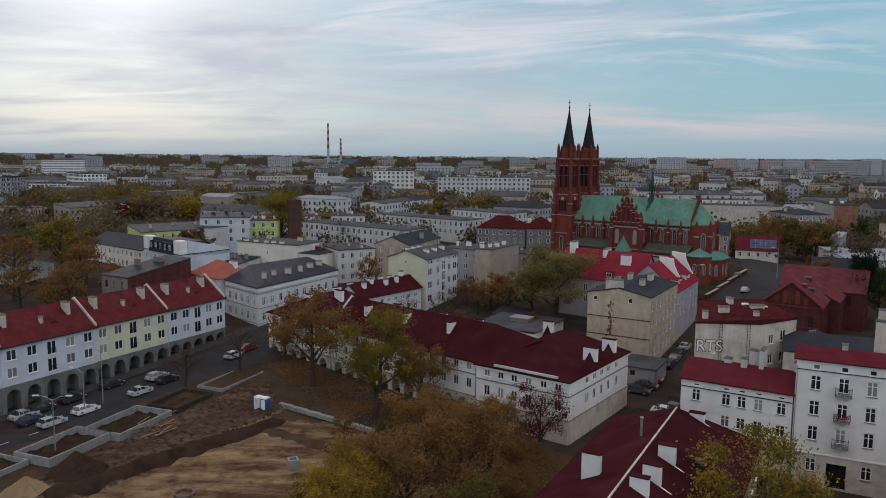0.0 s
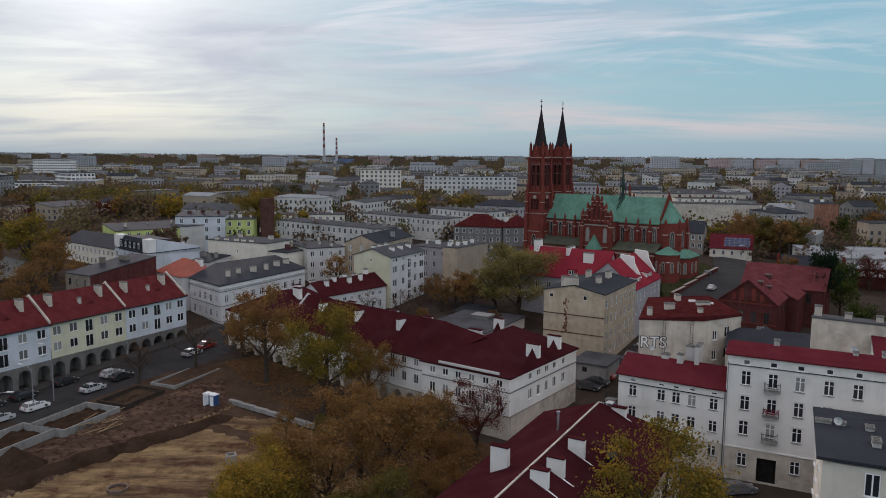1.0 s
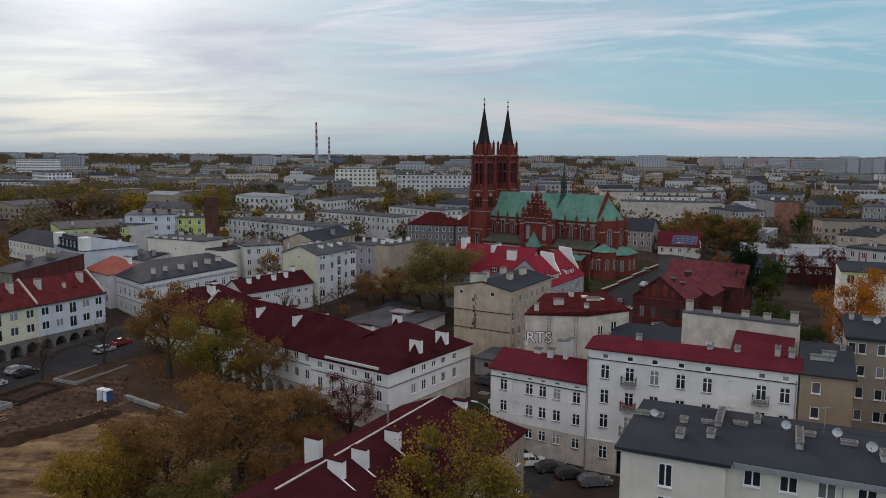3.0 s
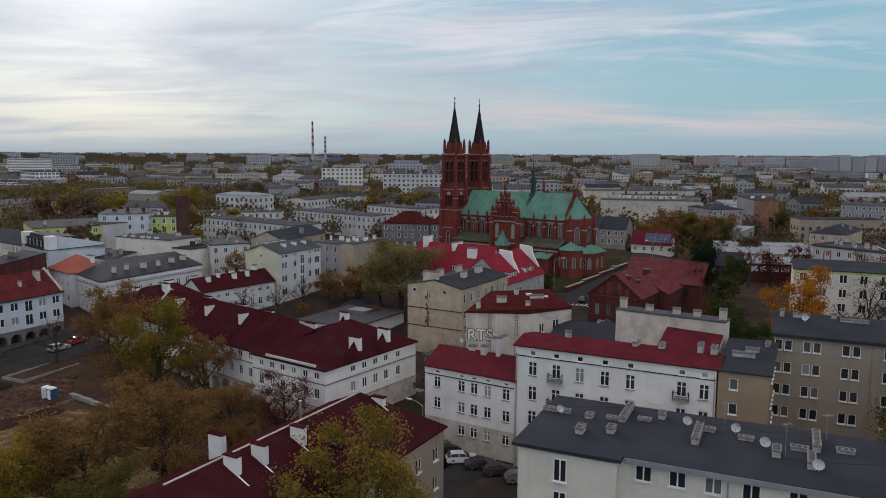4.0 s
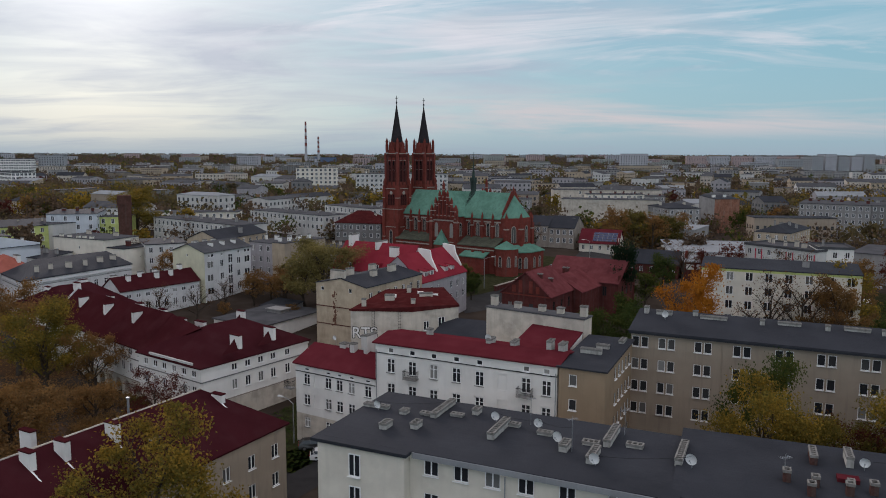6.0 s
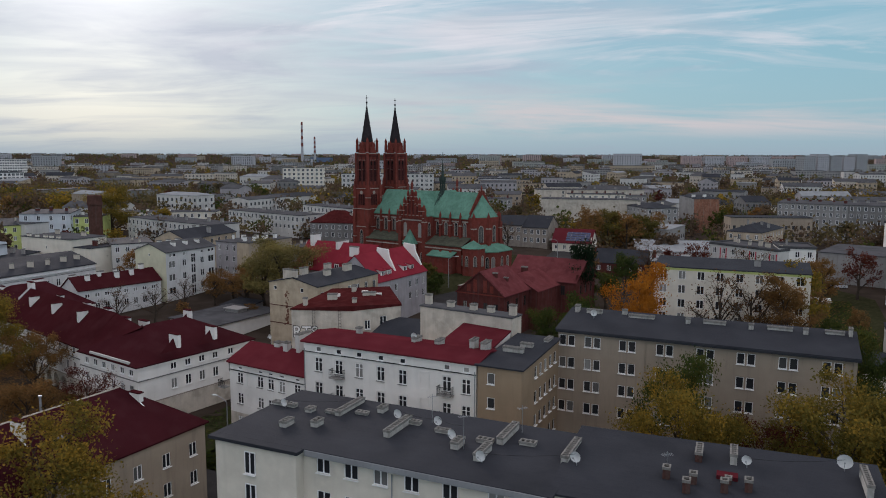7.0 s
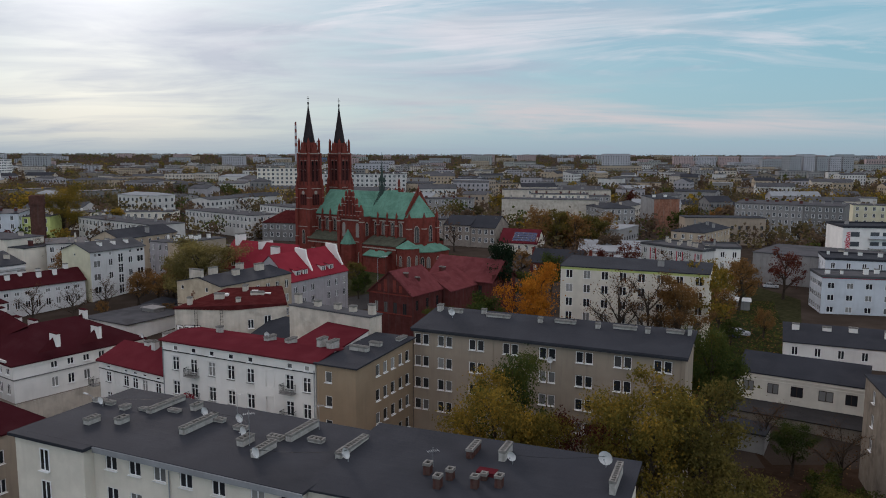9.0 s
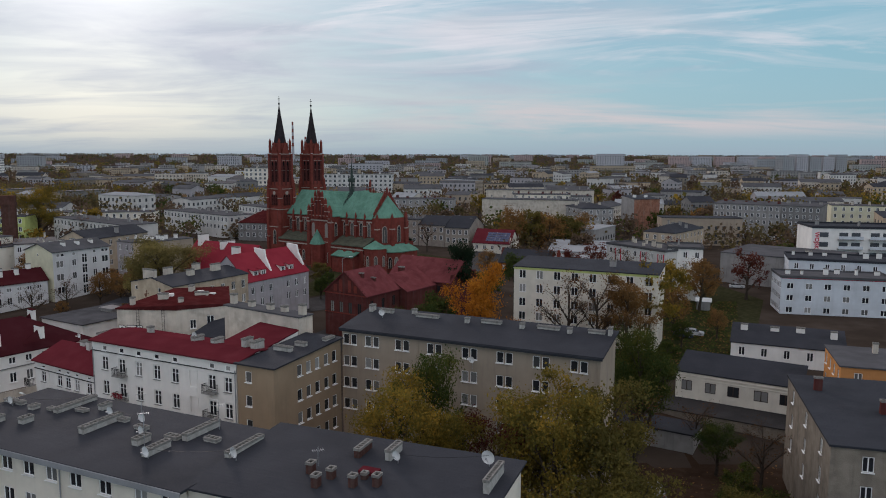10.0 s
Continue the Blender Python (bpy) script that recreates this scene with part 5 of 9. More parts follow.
for k in range(-4, 2):
    a = math.pi / 8 + k * math.pi / 4 + math.pi / 8
    lancet("w", pose(44.8 + 3.24 * math.cos(a), -9.8 + 3.24 * math.sin(a), 3.4, 0, 0, math.degrees(a) + 90), 0.8, 3.0)
# ridge turret over the crossing
bm = bmesh.new()
prism(bm, ring(8, 0.8, 25.8, 0), RIDGE - 1.2, RIDGE + 0.9)
for k in range(8):
    a = k * math.pi / 4
    prism(bm, ring(4, 0.13, 25.8 + 0.8 * math.cos(a), 0.8 * math.sin(a)), RIDGE + 0.9, RIDGE + 3.2)
prism(bm, ring(8, 0.35, 25.8, 0), RIDGE + 0.9, RIDGE + 3.2)
prism(bm, ring(8, 1.05, 25.8, 0), RIDGE + 3.2, RIDGE + 3.5)
for k in range(8):
    a = k * math.pi / 4
    pinnacle(bm, 25.8 + 0.95 * math.cos(a), 0.95 * math.sin(a), RIDGE + 3.5, 0.14, 1.4)
fl = part("ridge_turret", bm, TURRET, CH, "slender dark bronze-green ridge turret")
bm = bmesh.new()
spire(bm, 25.8, 0, RIDGE + 3.5, RIDGE + 10.6, 0.62)
prism(bm, ring(5, 0.06, 25.8, 0), RIDGE + 9.8, RIDGE + 12.4)
box(bm, 25.4, 26.2, -0.05, 0.05, RIDGE + 11.6, RIDGE + 11.72)
part("turret_spire", bm, TURRET, fl)
bm = bmesh.new()                               # soot washed down the copper below the turret
for k, run in enumerate((1.2, 2.1, 1.6, 3.6, 4.8, 5.6, 4.4, 3.0, 3.8, 1.9, 1.4)):
    u = 25.8 + (k - 5) * 0.19
    for sgn in (-1, 1):
        pts = [(u - 0.09, 0.3), (u + 0.09, 0.3), (u + 0.07, run * 0.7), (u + 0.015, run), (u - 0.07, run * 0.75)]
        solid(bm, [(x, sgn * v, RIDGE + 0.225 - v * K) for x, v in (pts if sgn < 0 else pts[::-1])], [tuple(range(5))])
part("soot_stain", bm, SOOT, CH, "black soot washed down the copper")
for s in (-1, 1):                              # pinnacled parapet along the nave's eaves
    for i in range(26):
        u = 2.8 + i * 1.48
        if 17.0 < u < 28.4:
            continue
        bm = bmesh.new()
        box(bm, u - 0.1, u + 0.1, s * (HALF + 0.16) - 0.05, s * (HALF + 0.16) + 0.05, EAVE - 2.2, EAVE - 1.7)
        part("corbel", bm, STONE, CH)

# ---- the blocks behind ----
SOOTY = material("sooty_old_render", (0.22, 0.19, 0.155), 0.92, streaks=0.6, size=2.5, patchy=0.5, relief=0.3, relief_size=8)
OLD = material("old_beige_render", (0.30, 0.26, 0.225), 0.92, streaks=0.3, size=3, patchy=0.4)
LIME = material("lime_render", (0.50, 0.55, 0.20), 0.88, size=3, patchy=0.3)
PATCHED = material("patched_brick_gable", (0.26, 0.12, 0.08), 0.92, size=2.0, patchy=0.7, streaks=0.5, stain=(0.30, 0.27, 0.23))
ORANGE_WALL = material("orange_render", (0.52, 0.24, 0.09), 0.88, streaks=0.15, size=4)

def block(label, p0, turn, w, d, top, kind, rh, wall_mat, roof_mat, cols=0, storeys=0, side_cols=0, name="tenement", style="two", base=None, chim=3, ww=1.05, wh=1.55, step=3.0, left_cols=0, seed=0, first=2.3):
    rnd = random.Random(int(p0[0] * 7 + p0[1] * 3) + seed)
    z = gz(p0[0] + 4, p0[1] + 4) - 0.6 if base is None else base
    wall_mat = OFFWHITE if wall_mat is WHITE and p0[1] > 200 and name != "office" else wall_mat
    rows = [top - first - step * i for i in range(storeys) if top - first - step * i > z + 0.8]
    views = {}
    if cols:
        views["front"] = grid(w, cols, rows, ww, wh, style)
    if side_cols:
        views["right"] = grid(d, side_cols, rows, ww, wh, style)
    if left_cols:
        views["left"] = grid(d, left_cols, rows, ww, wh, style)
    far = p0[1] > 258
    joined, views = (views, {}) if far else ({}, views)
    lift = rh * 0.6 if kind not in ("flat",) else 0.1
    ch = [(w * (i + rnd.uniform(0.3, 0.7)) / chim, d * rnd.uniform(0.4, 0.75), top + lift * 0.6, rnd.uniform(0.5, 1.6), rnd.uniform(0.45, 0.7), rnd.uniform(1.0, 1.7) + 0.3 * lift) for i in range(chim)]
    root = building(name, label, p0, turn, w, d, top, kind, rh, wall_mat, roof_mat, views, base=z, over=0.2, chimneys=ch, chimney_mat=rnd.choice((WHITE, GREY, BRICK_DARK, STAINED)))
    if joined:
        panes, frames = bmesh.new(), bmesh.new()
        for side, ops in joined.items():
            m = sides(w, d)[side][0]
            for cx, cz, cw, chh, _ in ops:
                box(frames, cx - cw / 2 - 0.1, cx + cw / 2 + 0.1, -0.03, 0.05, cz - z - 0.12, cz - z + chh + 0.06, m)
                for s in (-1, 1):
                    box(panes, cx + s * cw / 4 - cw / 4 + 0.04, cx + s * cw / 4 + cw / 4 - 0.04, -0.045, 0.02, cz - z, cz - z + chh, m)
        tagged(part("window_frames", frames, FRAME_WHITE, root), kind="stuff")
        tagged(part("window_panes", panes, GLASS_FAR, root), kind="stuff")
    return root


# behind the arcaded wing
CT = prism_house("corner_tenement", "greyish white three-storey corner tenement with a dark grey roof", [(-52.1, 177.4), (-41.5, 166.3), (-27.5, 193.9), (-36.5, 199.4), (-48.0, 185.0)], 0.6, 12.0, MID_WHITE, TAR,
                 wins=[(0, 2.2 + 2.75 * i, z, 1.1, h, "cross" if h > 1 else "single") for i in range(5) for z, h in ((10.9, 0.5), (7.9, 1.8), (4.4, 1.8), (1.4, 1.6))]
                 + [(1, 2.0 + 3.0 * i, z, 1.15, h, "cross" if h > 1 else "single") for i in range(10) for z, h in ((10.9, 0.5), (7.9, 1.8), (4.4, 1.8), (1.4, 1.6))], tops=[12.0, 12.0, 12.0, 14.6, 14.4])
for x0, y0, length, turn in ((0, 0, 15.35, -46.3), (10.6, -11.1, 30.95, 63.1)):
    for z, t, mat in ((10.55, 0.1, DARK_GREY), (7.2, 0.14, DARK_GREY), (3.7, 0.14, STONE), (11.05, 0.3, MID_WHITE)):
        bm = bmesh.new()
        box(bm, 0.02, length - 0.02, -0.1 - (0.15 if t > 0.2 else 0), -0.004, z - 0.6 + 0.02, z - 0.6 + 0.02 + t, pose(x0, y0, 0, 0, 0, turn))
        part("string_course" if t < 0.2 else "cornice", bm, mat, CT)
for k, (x, y) in enumerate(((-40.5, 178.0), (-37.8, 181.4), (-35.6, 185.4), (-34.0, 190.2), (-42.0, 174.4), (-32.4, 194.2))):
    chimney(CT, x + 52.1, y - 177.4, 12.2, 1.0 + 0.5 * (k % 2), 0.7, 1.7, STAINED, 30)
building("corner_tenement", "white corner house with a pale orange tiled hip roof", (-63.2, 185.6), -43, 13.0, 9.6, 12.2, "hip", 3.6, MID_WHITE, ORANGE_TILE,
         {"front": grid(13, 4, [8.8, 5.5], 1.1, 1.7)}, base=0.6, chimneys=[(9.5, 6.5, 13.4, 2.8, 0.8, 2.4)])
building("tenement", "five-storey house with a blank pale yellow gable and a grey roof", (-13.6, 185.9), -28.4, 10.9, 16.4, 16.8, "gable_deep", 1.9, MID_WHITE, TAR_PALE,
         {"front": [(5.0, 15.6, 0.6, 0.6, "single")], "right": [(u, z, w, 1.7, "two") for u, w in ((1.9, 2.0), (5.9, 1.15), (11.9, 1.2), (15.0, 1.9)) for z in (12.8, 9.5, 6.2, 2.9)]
          + [(u, 15.5, 0.9, 0.8, "single") for u in (1.5, 2.7, 5.9, 11.9, 14.4, 15.6)] + [(8.9, z, 1.5, 2.3, "cross") for z in (13.3, 10.6, 7.9, 5.2)]}, base=1.0, front_mat=PALE_YELLOW, chimneys=[(2.0, 6 + 3 * i, 17.4, 1.2, 0.6, 1.3) for i in range(3)] + [(8.0, 5 + 4 * i, 17.6, 1.4, 0.6, 1.2) for i in range(3)])
# BEIGE front, TAUPE sides: the front's brighter light is put into its colour
building("tenement", "tall tenement with a blank tan firewall and white chimneys", (8.6, 199.3), -33, 4.7, 16.2, 17.2, "flat", 0.0, TAUPE, TAR_PALE, {}, base=3.0, over=0.1, front_mat=BEIGE,
         chimneys=[(1.0 + 0.9 * (i % 3), 2.0 + 2.6 * i, 17.3, 0.8, 0.8, 1.3) for i in range(5)])
block("pinkish tenement with tall windows behind the yellow gable", (0.2, 208.5), -33, 11.5, 12.0, 16.4, "flat", 0.0, PINKISH, TAR_PALE, 4, 4, 0, chim=4)
block("dark rear house with a flat roof", (19.0, 212.0), -30, 9.0, 10.0, 14.6, "flat", 0.0, GREY, TAR, 3, 4, 3)
block("small shed with a dark roof", (11.5, 172.0), -31, 8.0, 6.0, 5.4, "shed", 0.8, DARK_GREY, TAR, 2, 1, 2, "shed", chim=0)
MS = building("tenement", "white tenement with a dark mansard front and a blank pale gable", (-86.6, 215.9), -44, 21.6, 15.0, 14.6, "shed", 0.4, PALE_BLUE, TAR,
              {"front": grid(21.6, 8, [12.0, 9.0, 6.0], 1.1, 1.7, "two")}, base=1.5, over=0.1, chimneys=[(20.0, 4.0 + 3.4 * i, 15.6, 1.2, 0.6, 1.6) for i in range(3)])
bm = bmesh.new()
slab(bm, (3.4, -0.2, 13.1), (18.2, -0.2, 13.1), (18.2, 1.5, 16.7), (3.4, 1.5, 16.7), 0.2)
slab(bm, (3.4, 1.5, 16.7), (18.2, 1.5, 16.7), (18.2, 9.0, 16.2), (3.4, 9.0, 16.2), 0.2)
part("mansard", bm, TAR, MS, "steep dark mansard slope")
for u in (5.0, 7.8, 10.6, 13.4, 16.2):
    bm = bmesh.new()
    box(bm, u - 0.75, u + 0.75, -0.1, 1.6, 13.5, 15.9)
    part("dormer", bm, TAR, MS, "dark dormer with a white window")
    window(MS, pose(u, -0.14, 13.9), 1.1, 1.6, "two", False)
for u0, u1 in ((0.0, 3.3), (18.3, 21.55)):
    bm = bmesh.new()
    box(bm, u0, u1, 0.0, 2.4, 13.2, 16.9)
    part("corner_bay", bm, WHITE, MS, "white corner bay")
    window(MS, pose((u0 + u1) / 2, -0.05, 13.9), 1.2, 1.8, "two", False)
bm = bmesh.new()
prism(bm, [(21.25, 2.5), (21.6, 2.5), (21.6, 15.0), (21.25, 15.0)], 12.5, [17.0, 17.0, 14.2, 14.2])
part("fire_wall", bm, PALE_BLUE, MS, "blank pale gable wall")
BW = block("tall pale house with a blank wall of tiny windows", (-60.2, 218.5), -27, 21.7, 12.0, 16.6, "flat", 0.0, CREAM, TAR_PALE, 0, 0, 0, chim=2)
for u, z in ((1.4, 12.6), (7.0, 11.8), (11.2, 13.6), (11.2, 10.8), (15.0, 10.4)):
    window(BW, pose(u, -0.1, z - BW.location.z), 0.45, 0.8, "single", False)
for u in (3.0, 6.6, 10.4, 13.0, 16.0):
    chimney(BW, u, 0.5, 16.8 - BW.location.z, 1.3, 0.6, 0.7, CREAM)
block("lower pale annexe beside the blank wall", (-40.6, 209.4), -27, 7.0, 11.0, 14.4, "flat", 0.0, CREAM, TAR, 0, 0, 0, chim=1)
block("low dark house with white window bands", (-69.0, 212.0), -27, 14.0, 9.0, 11.6, "shed", 1.0, WHITE, TAR, 6, 2, 0)
block("long block with a dark roof and a lime green front", (-99.1, 245.4), 40, 27.0, 14.0, 16.0, "shed", 1.4, LIME, TAR, 9, 3, 0)
block("pale house with a coloured front", (-86.0, 264.5), 8, 17.0, 12.0, 19.4, "shed", 0.8, PALE_BLUE, TAR, 4, 3, 4)
block("lime house beside the pale one", (-70.0, 270.0), 8, 10.0, 12.0, 18.0, "flat", 0.0, LIME, TAR_PALE, 3, 3, 0)
block("broad pale building with a blank side wall", (-80.5, 258.0), 62, 33.0, 12.0, 16.4, "flat", 0.0, OFFWHITE, TAR_PALE, 0, 0, 0, chim=3)
block("cream house with a low dark roof", (-118.5, 248.6), -38.5, 34.0, 14.0, 12.4, "gable", 3.0, CREAM, TAR, 13, 3, 0)
block("long white four-storey block", (-53.5, 279.3), -39, 52.0, 12.0, 17.2, "flat", 0.0, WHITE, TAR_PALE, 19, 4, 0, "apartment_block", chim=6)
block("long white three-storey block", (-28.7, 326.0), -40.5, 48.4, 13.0, 16.5, "flat", 0.0, WHITE, TAR_PALE, 18, 4, 4, "apartment_block", chim=6)
block("pale three-storey block with a flat roof", (-78.0, 322.0), 6, 44.0, 12.0, 15.5, "flat", 0.0, CREAM, TAR_PALE, 15, 3, 3, "apartment_block", chim=5)
block("long white apartment block", (3.4, 329.0), -46, 33.0, 12.0, 18.6, "flat", 0.0, WHITE, TAR_PALE, 12, 4, 4, "apartment_block", chim=5)
block("white corner tenement with a flat dark roof", (-37.0, 223.2), -62, 16.4, 11.0, 15.3, "flat", 0.0, WHITE, TAR, 5, 4, 4, chim=3)
block("stained tenement with a dark pitched roof and bare gable", (-19.8, 215.8), -21, 11.0, 24.0, 16.4, "gable_deep", 2.3, BEIGE, TAR, 3, 3, 7)
block("dark grey house with a brown hipped roof", (13.0, 291.0), -14, 19.0, 14.0, 14.2, "hip", 4.6, DARK_GREY, RED_BROWN, 7, 3, 0)
block("dark grey house with a brown hipped roof and a white parapet", (32.0, 285.0), 4, 13.0, 13.0, 14.4, "hip", 4.4, DARK_GREY, RED_BROWN, 4, 3, 0)
block("cream eight-storey block of flats", (-52.0, 557.0), 4, 30.0, 14.0, 30.2, "flat", 0.0, CREAM, TAR_PALE, 9, 6, 4, "apartment_block", ww=1.6, wh=1.7, chim=2)
block("long white block of flats", (-4.0, 522.0), -1, 64.0, 13.0, 27.0, "flat", 0.0, WHITE, TAR_PALE, 20, 6, 4, "apartment_block", ww=1.6, wh=1.6, chim=4)
block("white office building with dark window bands", (-314.0, 628.0), -46, 40.0, 18.0, 25.0, "flat", 0.5, WHITE, TAR_PALE, 14, 5, 6, "office", ww=2.0, wh=1.8, chim=2)
block("low white office wing with dark window bands", (-322.0, 565.0), 4, 50.0, 18.0, 18.6, "flat", 0.5, WHITE, TAR_PALE, 16, 3, 6, "office", ww=2.2, wh=1.5, chim=2)
block("white office slab with window bands", (-479.0, 900.0), 8, 44.0, 16.0, 33.0, "flat", 0.6, WHITE, TAR_PALE, 16, 7, 5, "office", ww=2.0, wh=1.6, chim=2)
block("dark office block with many windows", (-304.0, 474.0), 0, 32.0, 20.0, 26.0, "flat", 0.5, DARK_GREY, TAR, 10, 6, 6, "office", ww=2.0, wh=2.0, chim=1)
block("pale grey tenement with many dormers", (-114.0, 352.0), -14, 32.0, 12.0, 15.6, "gable", 2.6, OFFWHITE, TAR_PALE, 12, 4, 3, chim=7)
building("ruined_house", "burnt-out grey house with a dark sagging roof and brick side", (-78.3, 170.3), -30, 9.0, 18.0, 14.2, "shed", 2.4, BRICK_DARK, TAR,
         {"front": [(u, z, 0.9, 1.6, "dark") for u in (1.6, 4.4, 7.2) for z in (11.6, 8.6, 5.6)]}, base=1.0, over=0.15, front_mat=SOOTY, chimneys=[(1.0, 9.0, 15.0, 1.4, 0.8, 1.8), (3.6, 13.0, 15.6, 3.0, 0.8, 1.4)], chimney_mat=SOOTY)
building("outhouse", "low outhouse with a bright red tiled roof", (-66.4, 163.5), -30, 9.0, 10.0, 8.4, "gable", 2.6, SOOTY, RED_BRIGHT, {}, base=0.8)
block("low house with a grey metal roof", (-150.0, 215.0), -20, 34.0, 14.0, 10.0, "gable", 2.5, WHITE, METAL_ROOF, 9, 2, 4)

# to the right of the church
block("white apartment block with a pale yellow-green end stripe", (107.6, 148.8), -23, 29.0, 10.5, 18.4, "shed", 0.8, CREAM, TAR, 8, 5, 0, "apartment_block", base=3.0, step=2.9, ww=1.4, wh=1.7, left_cols=3, chim=1)
FIVE = block("white apartment block with red window strips", (139.6, 205.6), -58, 21.0, 12.0, 16.3, "flat", 0.4, WHITE, TAR_PALE, 7, 4, 0, "apartment_block", base=3.0, chim=8)
block("white end house of the apartment row", (152.4, 190.9), -16, 8.8, 11.0, 16.9, "flat", 0.4, WHITE, TAR_PALE, 3, 4, 3, "apartment_block", base=3.0, chim=1)
BL = block("bluish white apartment block with a grey ground floor", (174.6, 173.2), -13, 25.0, 11.0, 12.1, "flat", 0.4, PALE_BLUE, TAR_PALE, 6, 4, 0, "apartment_block", base=1.4, chim=6, left_cols=6, ww=1.5, wh=1.4, step=2.9, first=2.6)
block("grey windowless hall with a flat roof", (177.1, 219.1), -40, 32.0, 26.0, 12.2, "flat", 0.0, GREY, TAR_PALE, 0, 0, 0, "hall", chim=1)
block("white apartment block with a dark flat roof", (186.5, 195.0), -20, 30.0, 14.0, 13.4, "flat", 0.4, PALE_BLUE, TAR, 8, 3, 0, "apartment_block", chim=7, left_cols=4)
WO = block("white building with a red lettered banner", (210.8, 231.9), -10, 34.0, 16.0, 18.4, "flat", 0.5, WHITE, TAR, 0, 4, 0, "office", ww=2.4, wh=1.4, chim=3)
block("low white workshop with a dark roof", (146.3, 131.0), -24, 19.0, 8.0, 7.0, "shed", 1.9, WHITE, TAR, 5, 1, 0, "workshop", base=2.4, style="two", wh=1.6, chim=4, left_cols=1, first=2.3)
OBX = block("low cream outbuilding with a dark lean-to roof", (130.0, 111.3), -32, 18.0, 6.5, 7.3, "shed", 1.7, CREAM, TAR, 0, 0, 0, "outbuilding", base=2.4, chim=0)
for u, w in ((1.6, 1.6), (5.2, 1.6), (8.6, 1.7), (12.6, 2.0), (16.0, 1.6)):
    window(OBX, pose(u, -0.07, 2.0), w, 1.6, "dark", False)
bm = bmesh.new()
box(bm, 0.0, 18.0, -0.16, -0.003, 4.35, 4.55)
box(bm, 0.0, 18.0, -0.12, -0.003, 3.9, 4.0)
part("cornice", bm, CREAM, OBX)
for u in (0.1, 3.4, 10.6, 17.7):
    bm = bmesh.new()
    box(bm, u - 0.22, u + 0.22, -0.1, -0.003, 0.3, 4.3)
    part("pilaster", bm, CREAM, OBX)
block("weathered house with stained walls and a flat bitumen roof", (129.8, 64.4), -16, 20.0, 24.0, 13.6, "flat", 0.0, SOOTY, TAR, 3, 3, 0, base=0.0, left_cols=3, chim=4)
block("house with an orange front and a flat green-grey roof", (148.0, 96.5), -18, 18.0, 12.0, 12.2, "flat", 0.0, ORANGE_WALL, TAR_PALE, 4, 3, 0, base=0.5, left_cols=4, chim=2)
building("red_roofed_house", "white house with a red roof carrying solar panels", (104.5, 266.5), -23, 14.0, 11.0, 9.6, "gable", 4.4, CREAM, RED, {"front": grid(15, 5, [7.2], 1.0, 1.5, "two"), "right": grid(11, 3, [7.2], 1.0, 1.5, "two") + [(5.5, 10.4, 1.0, 1.3, "two")]}, base=5.0)
block("pale beige corner tenement with a shop front", (76.0, 281.5), -23, 9.0, 14.0, 16.6, "flat", 0.0, OLD, TAR, 3, 4, 0)
block("pinkish grey tenement with a dark pitched roof", (84.5, 277.8), -23, 10.6, 15.0, 14.8, "gable", 3.0, OLD, TAR, 4, 3, 0)
block("grey tenement with a bare gable and a yellow ground floor", (94.4, 273.6), -23, 9.6, 16.0, 14.2, "gable", 3.8, OLD, TAR, 4, 3, 0)
block("broad hall with a pale metal roof", (127.0, 233.0), -12, 44.0, 34.0, 10.4, "flat", 0.2, WHITE, METAL_ROOF, 0, 0, 0, "hall", chim=1)
block("house with a dark blue-grey roof between brick piers", (110.5, 222.5), -23, 15.4, 12.0, 8.6, "gable", 3.5, BRICK_DARK, TAR, 5, 1, 0, chim=1)
HT = block("brick outbuilding with white panels between brick piers", (126.4, 217.0), -12, 24.0, 9.0, 9.6, "shed", 0.7, BRICK_DARK, METAL_ROOF, 0, 0, 0, "outbuilding", chim=0)
for i in range(8):
    bm = bmesh.new()
    box(bm, 0.7 + 2.9 * i, 3.0 + 2.9 * i, -0.05, -0.004, 7.4 - HT.location.z, 9.0 - HT.location.z)
    part("panel", bm, WHITE, HT)
for px, py in ((112.4, 229.0), (126.6, 223.2), (128.6, 221.5)):
    st = thing("gatepost", px, py, 6.0, -23, "stepped red brick gable pier", "pier")
    bm = bmesh.new()
    box(bm, -0.5, 0.5, -0.5, 0.5, 0, 5.6)
    box(bm, -0.35, 0.35, -0.35, 0.35, 5.6, 6.4)
    part("shaft", bm, BRICK, st)
block("grey tenement with a hipped dark roof", (156.0, 329.6), 9, 15.0, 22.0, 17.2, "hip", 2.2, GREY, TAR, 5, 4, 4, left_cols=6)
block("tenement row with a long blank pale wall", (113.3, 361.0), -14, 46.0, 12.0, 19.6, "flat", 0.0, STAINED, TAR_PALE, 0, 0, 0, chim=8)
block("pale blank-walled yard building", (120.0, 432.0), -3, 62.0, 14.0, 20.6, "flat", 0.0, STAINED, TAR_PALE, 2, 1, 0, chim=6)
block("grey tenement with a flat roof", (150.0, 398.0), -8, 24.0, 12.0, 19.0, "flat", 0.0, GREY, TAR_PALE, 8, 3, 0, chim=5)
block("grey tenement row with white chimneys", (60.0, 372.0), -6, 40.0, 12.0, 19.0, "flat", 0.0, GREY, TAR_PALE, 12, 3, 0, chim=6)
block("low house with a dark hipped roof and brick side", (164.0, 257.0), -40, 11.5, 26.0, 14.6, "hip_deep", 2.4, BEIGE, TAR, 4, 3, 8, chim=4)
block("long grey tenement with many windows", (218.8, 340.0), -38, 29.0, 12.0, 19.2, "shed", 1.0, GREY, TAR_PALE, 11, 5, 0, chim=6)
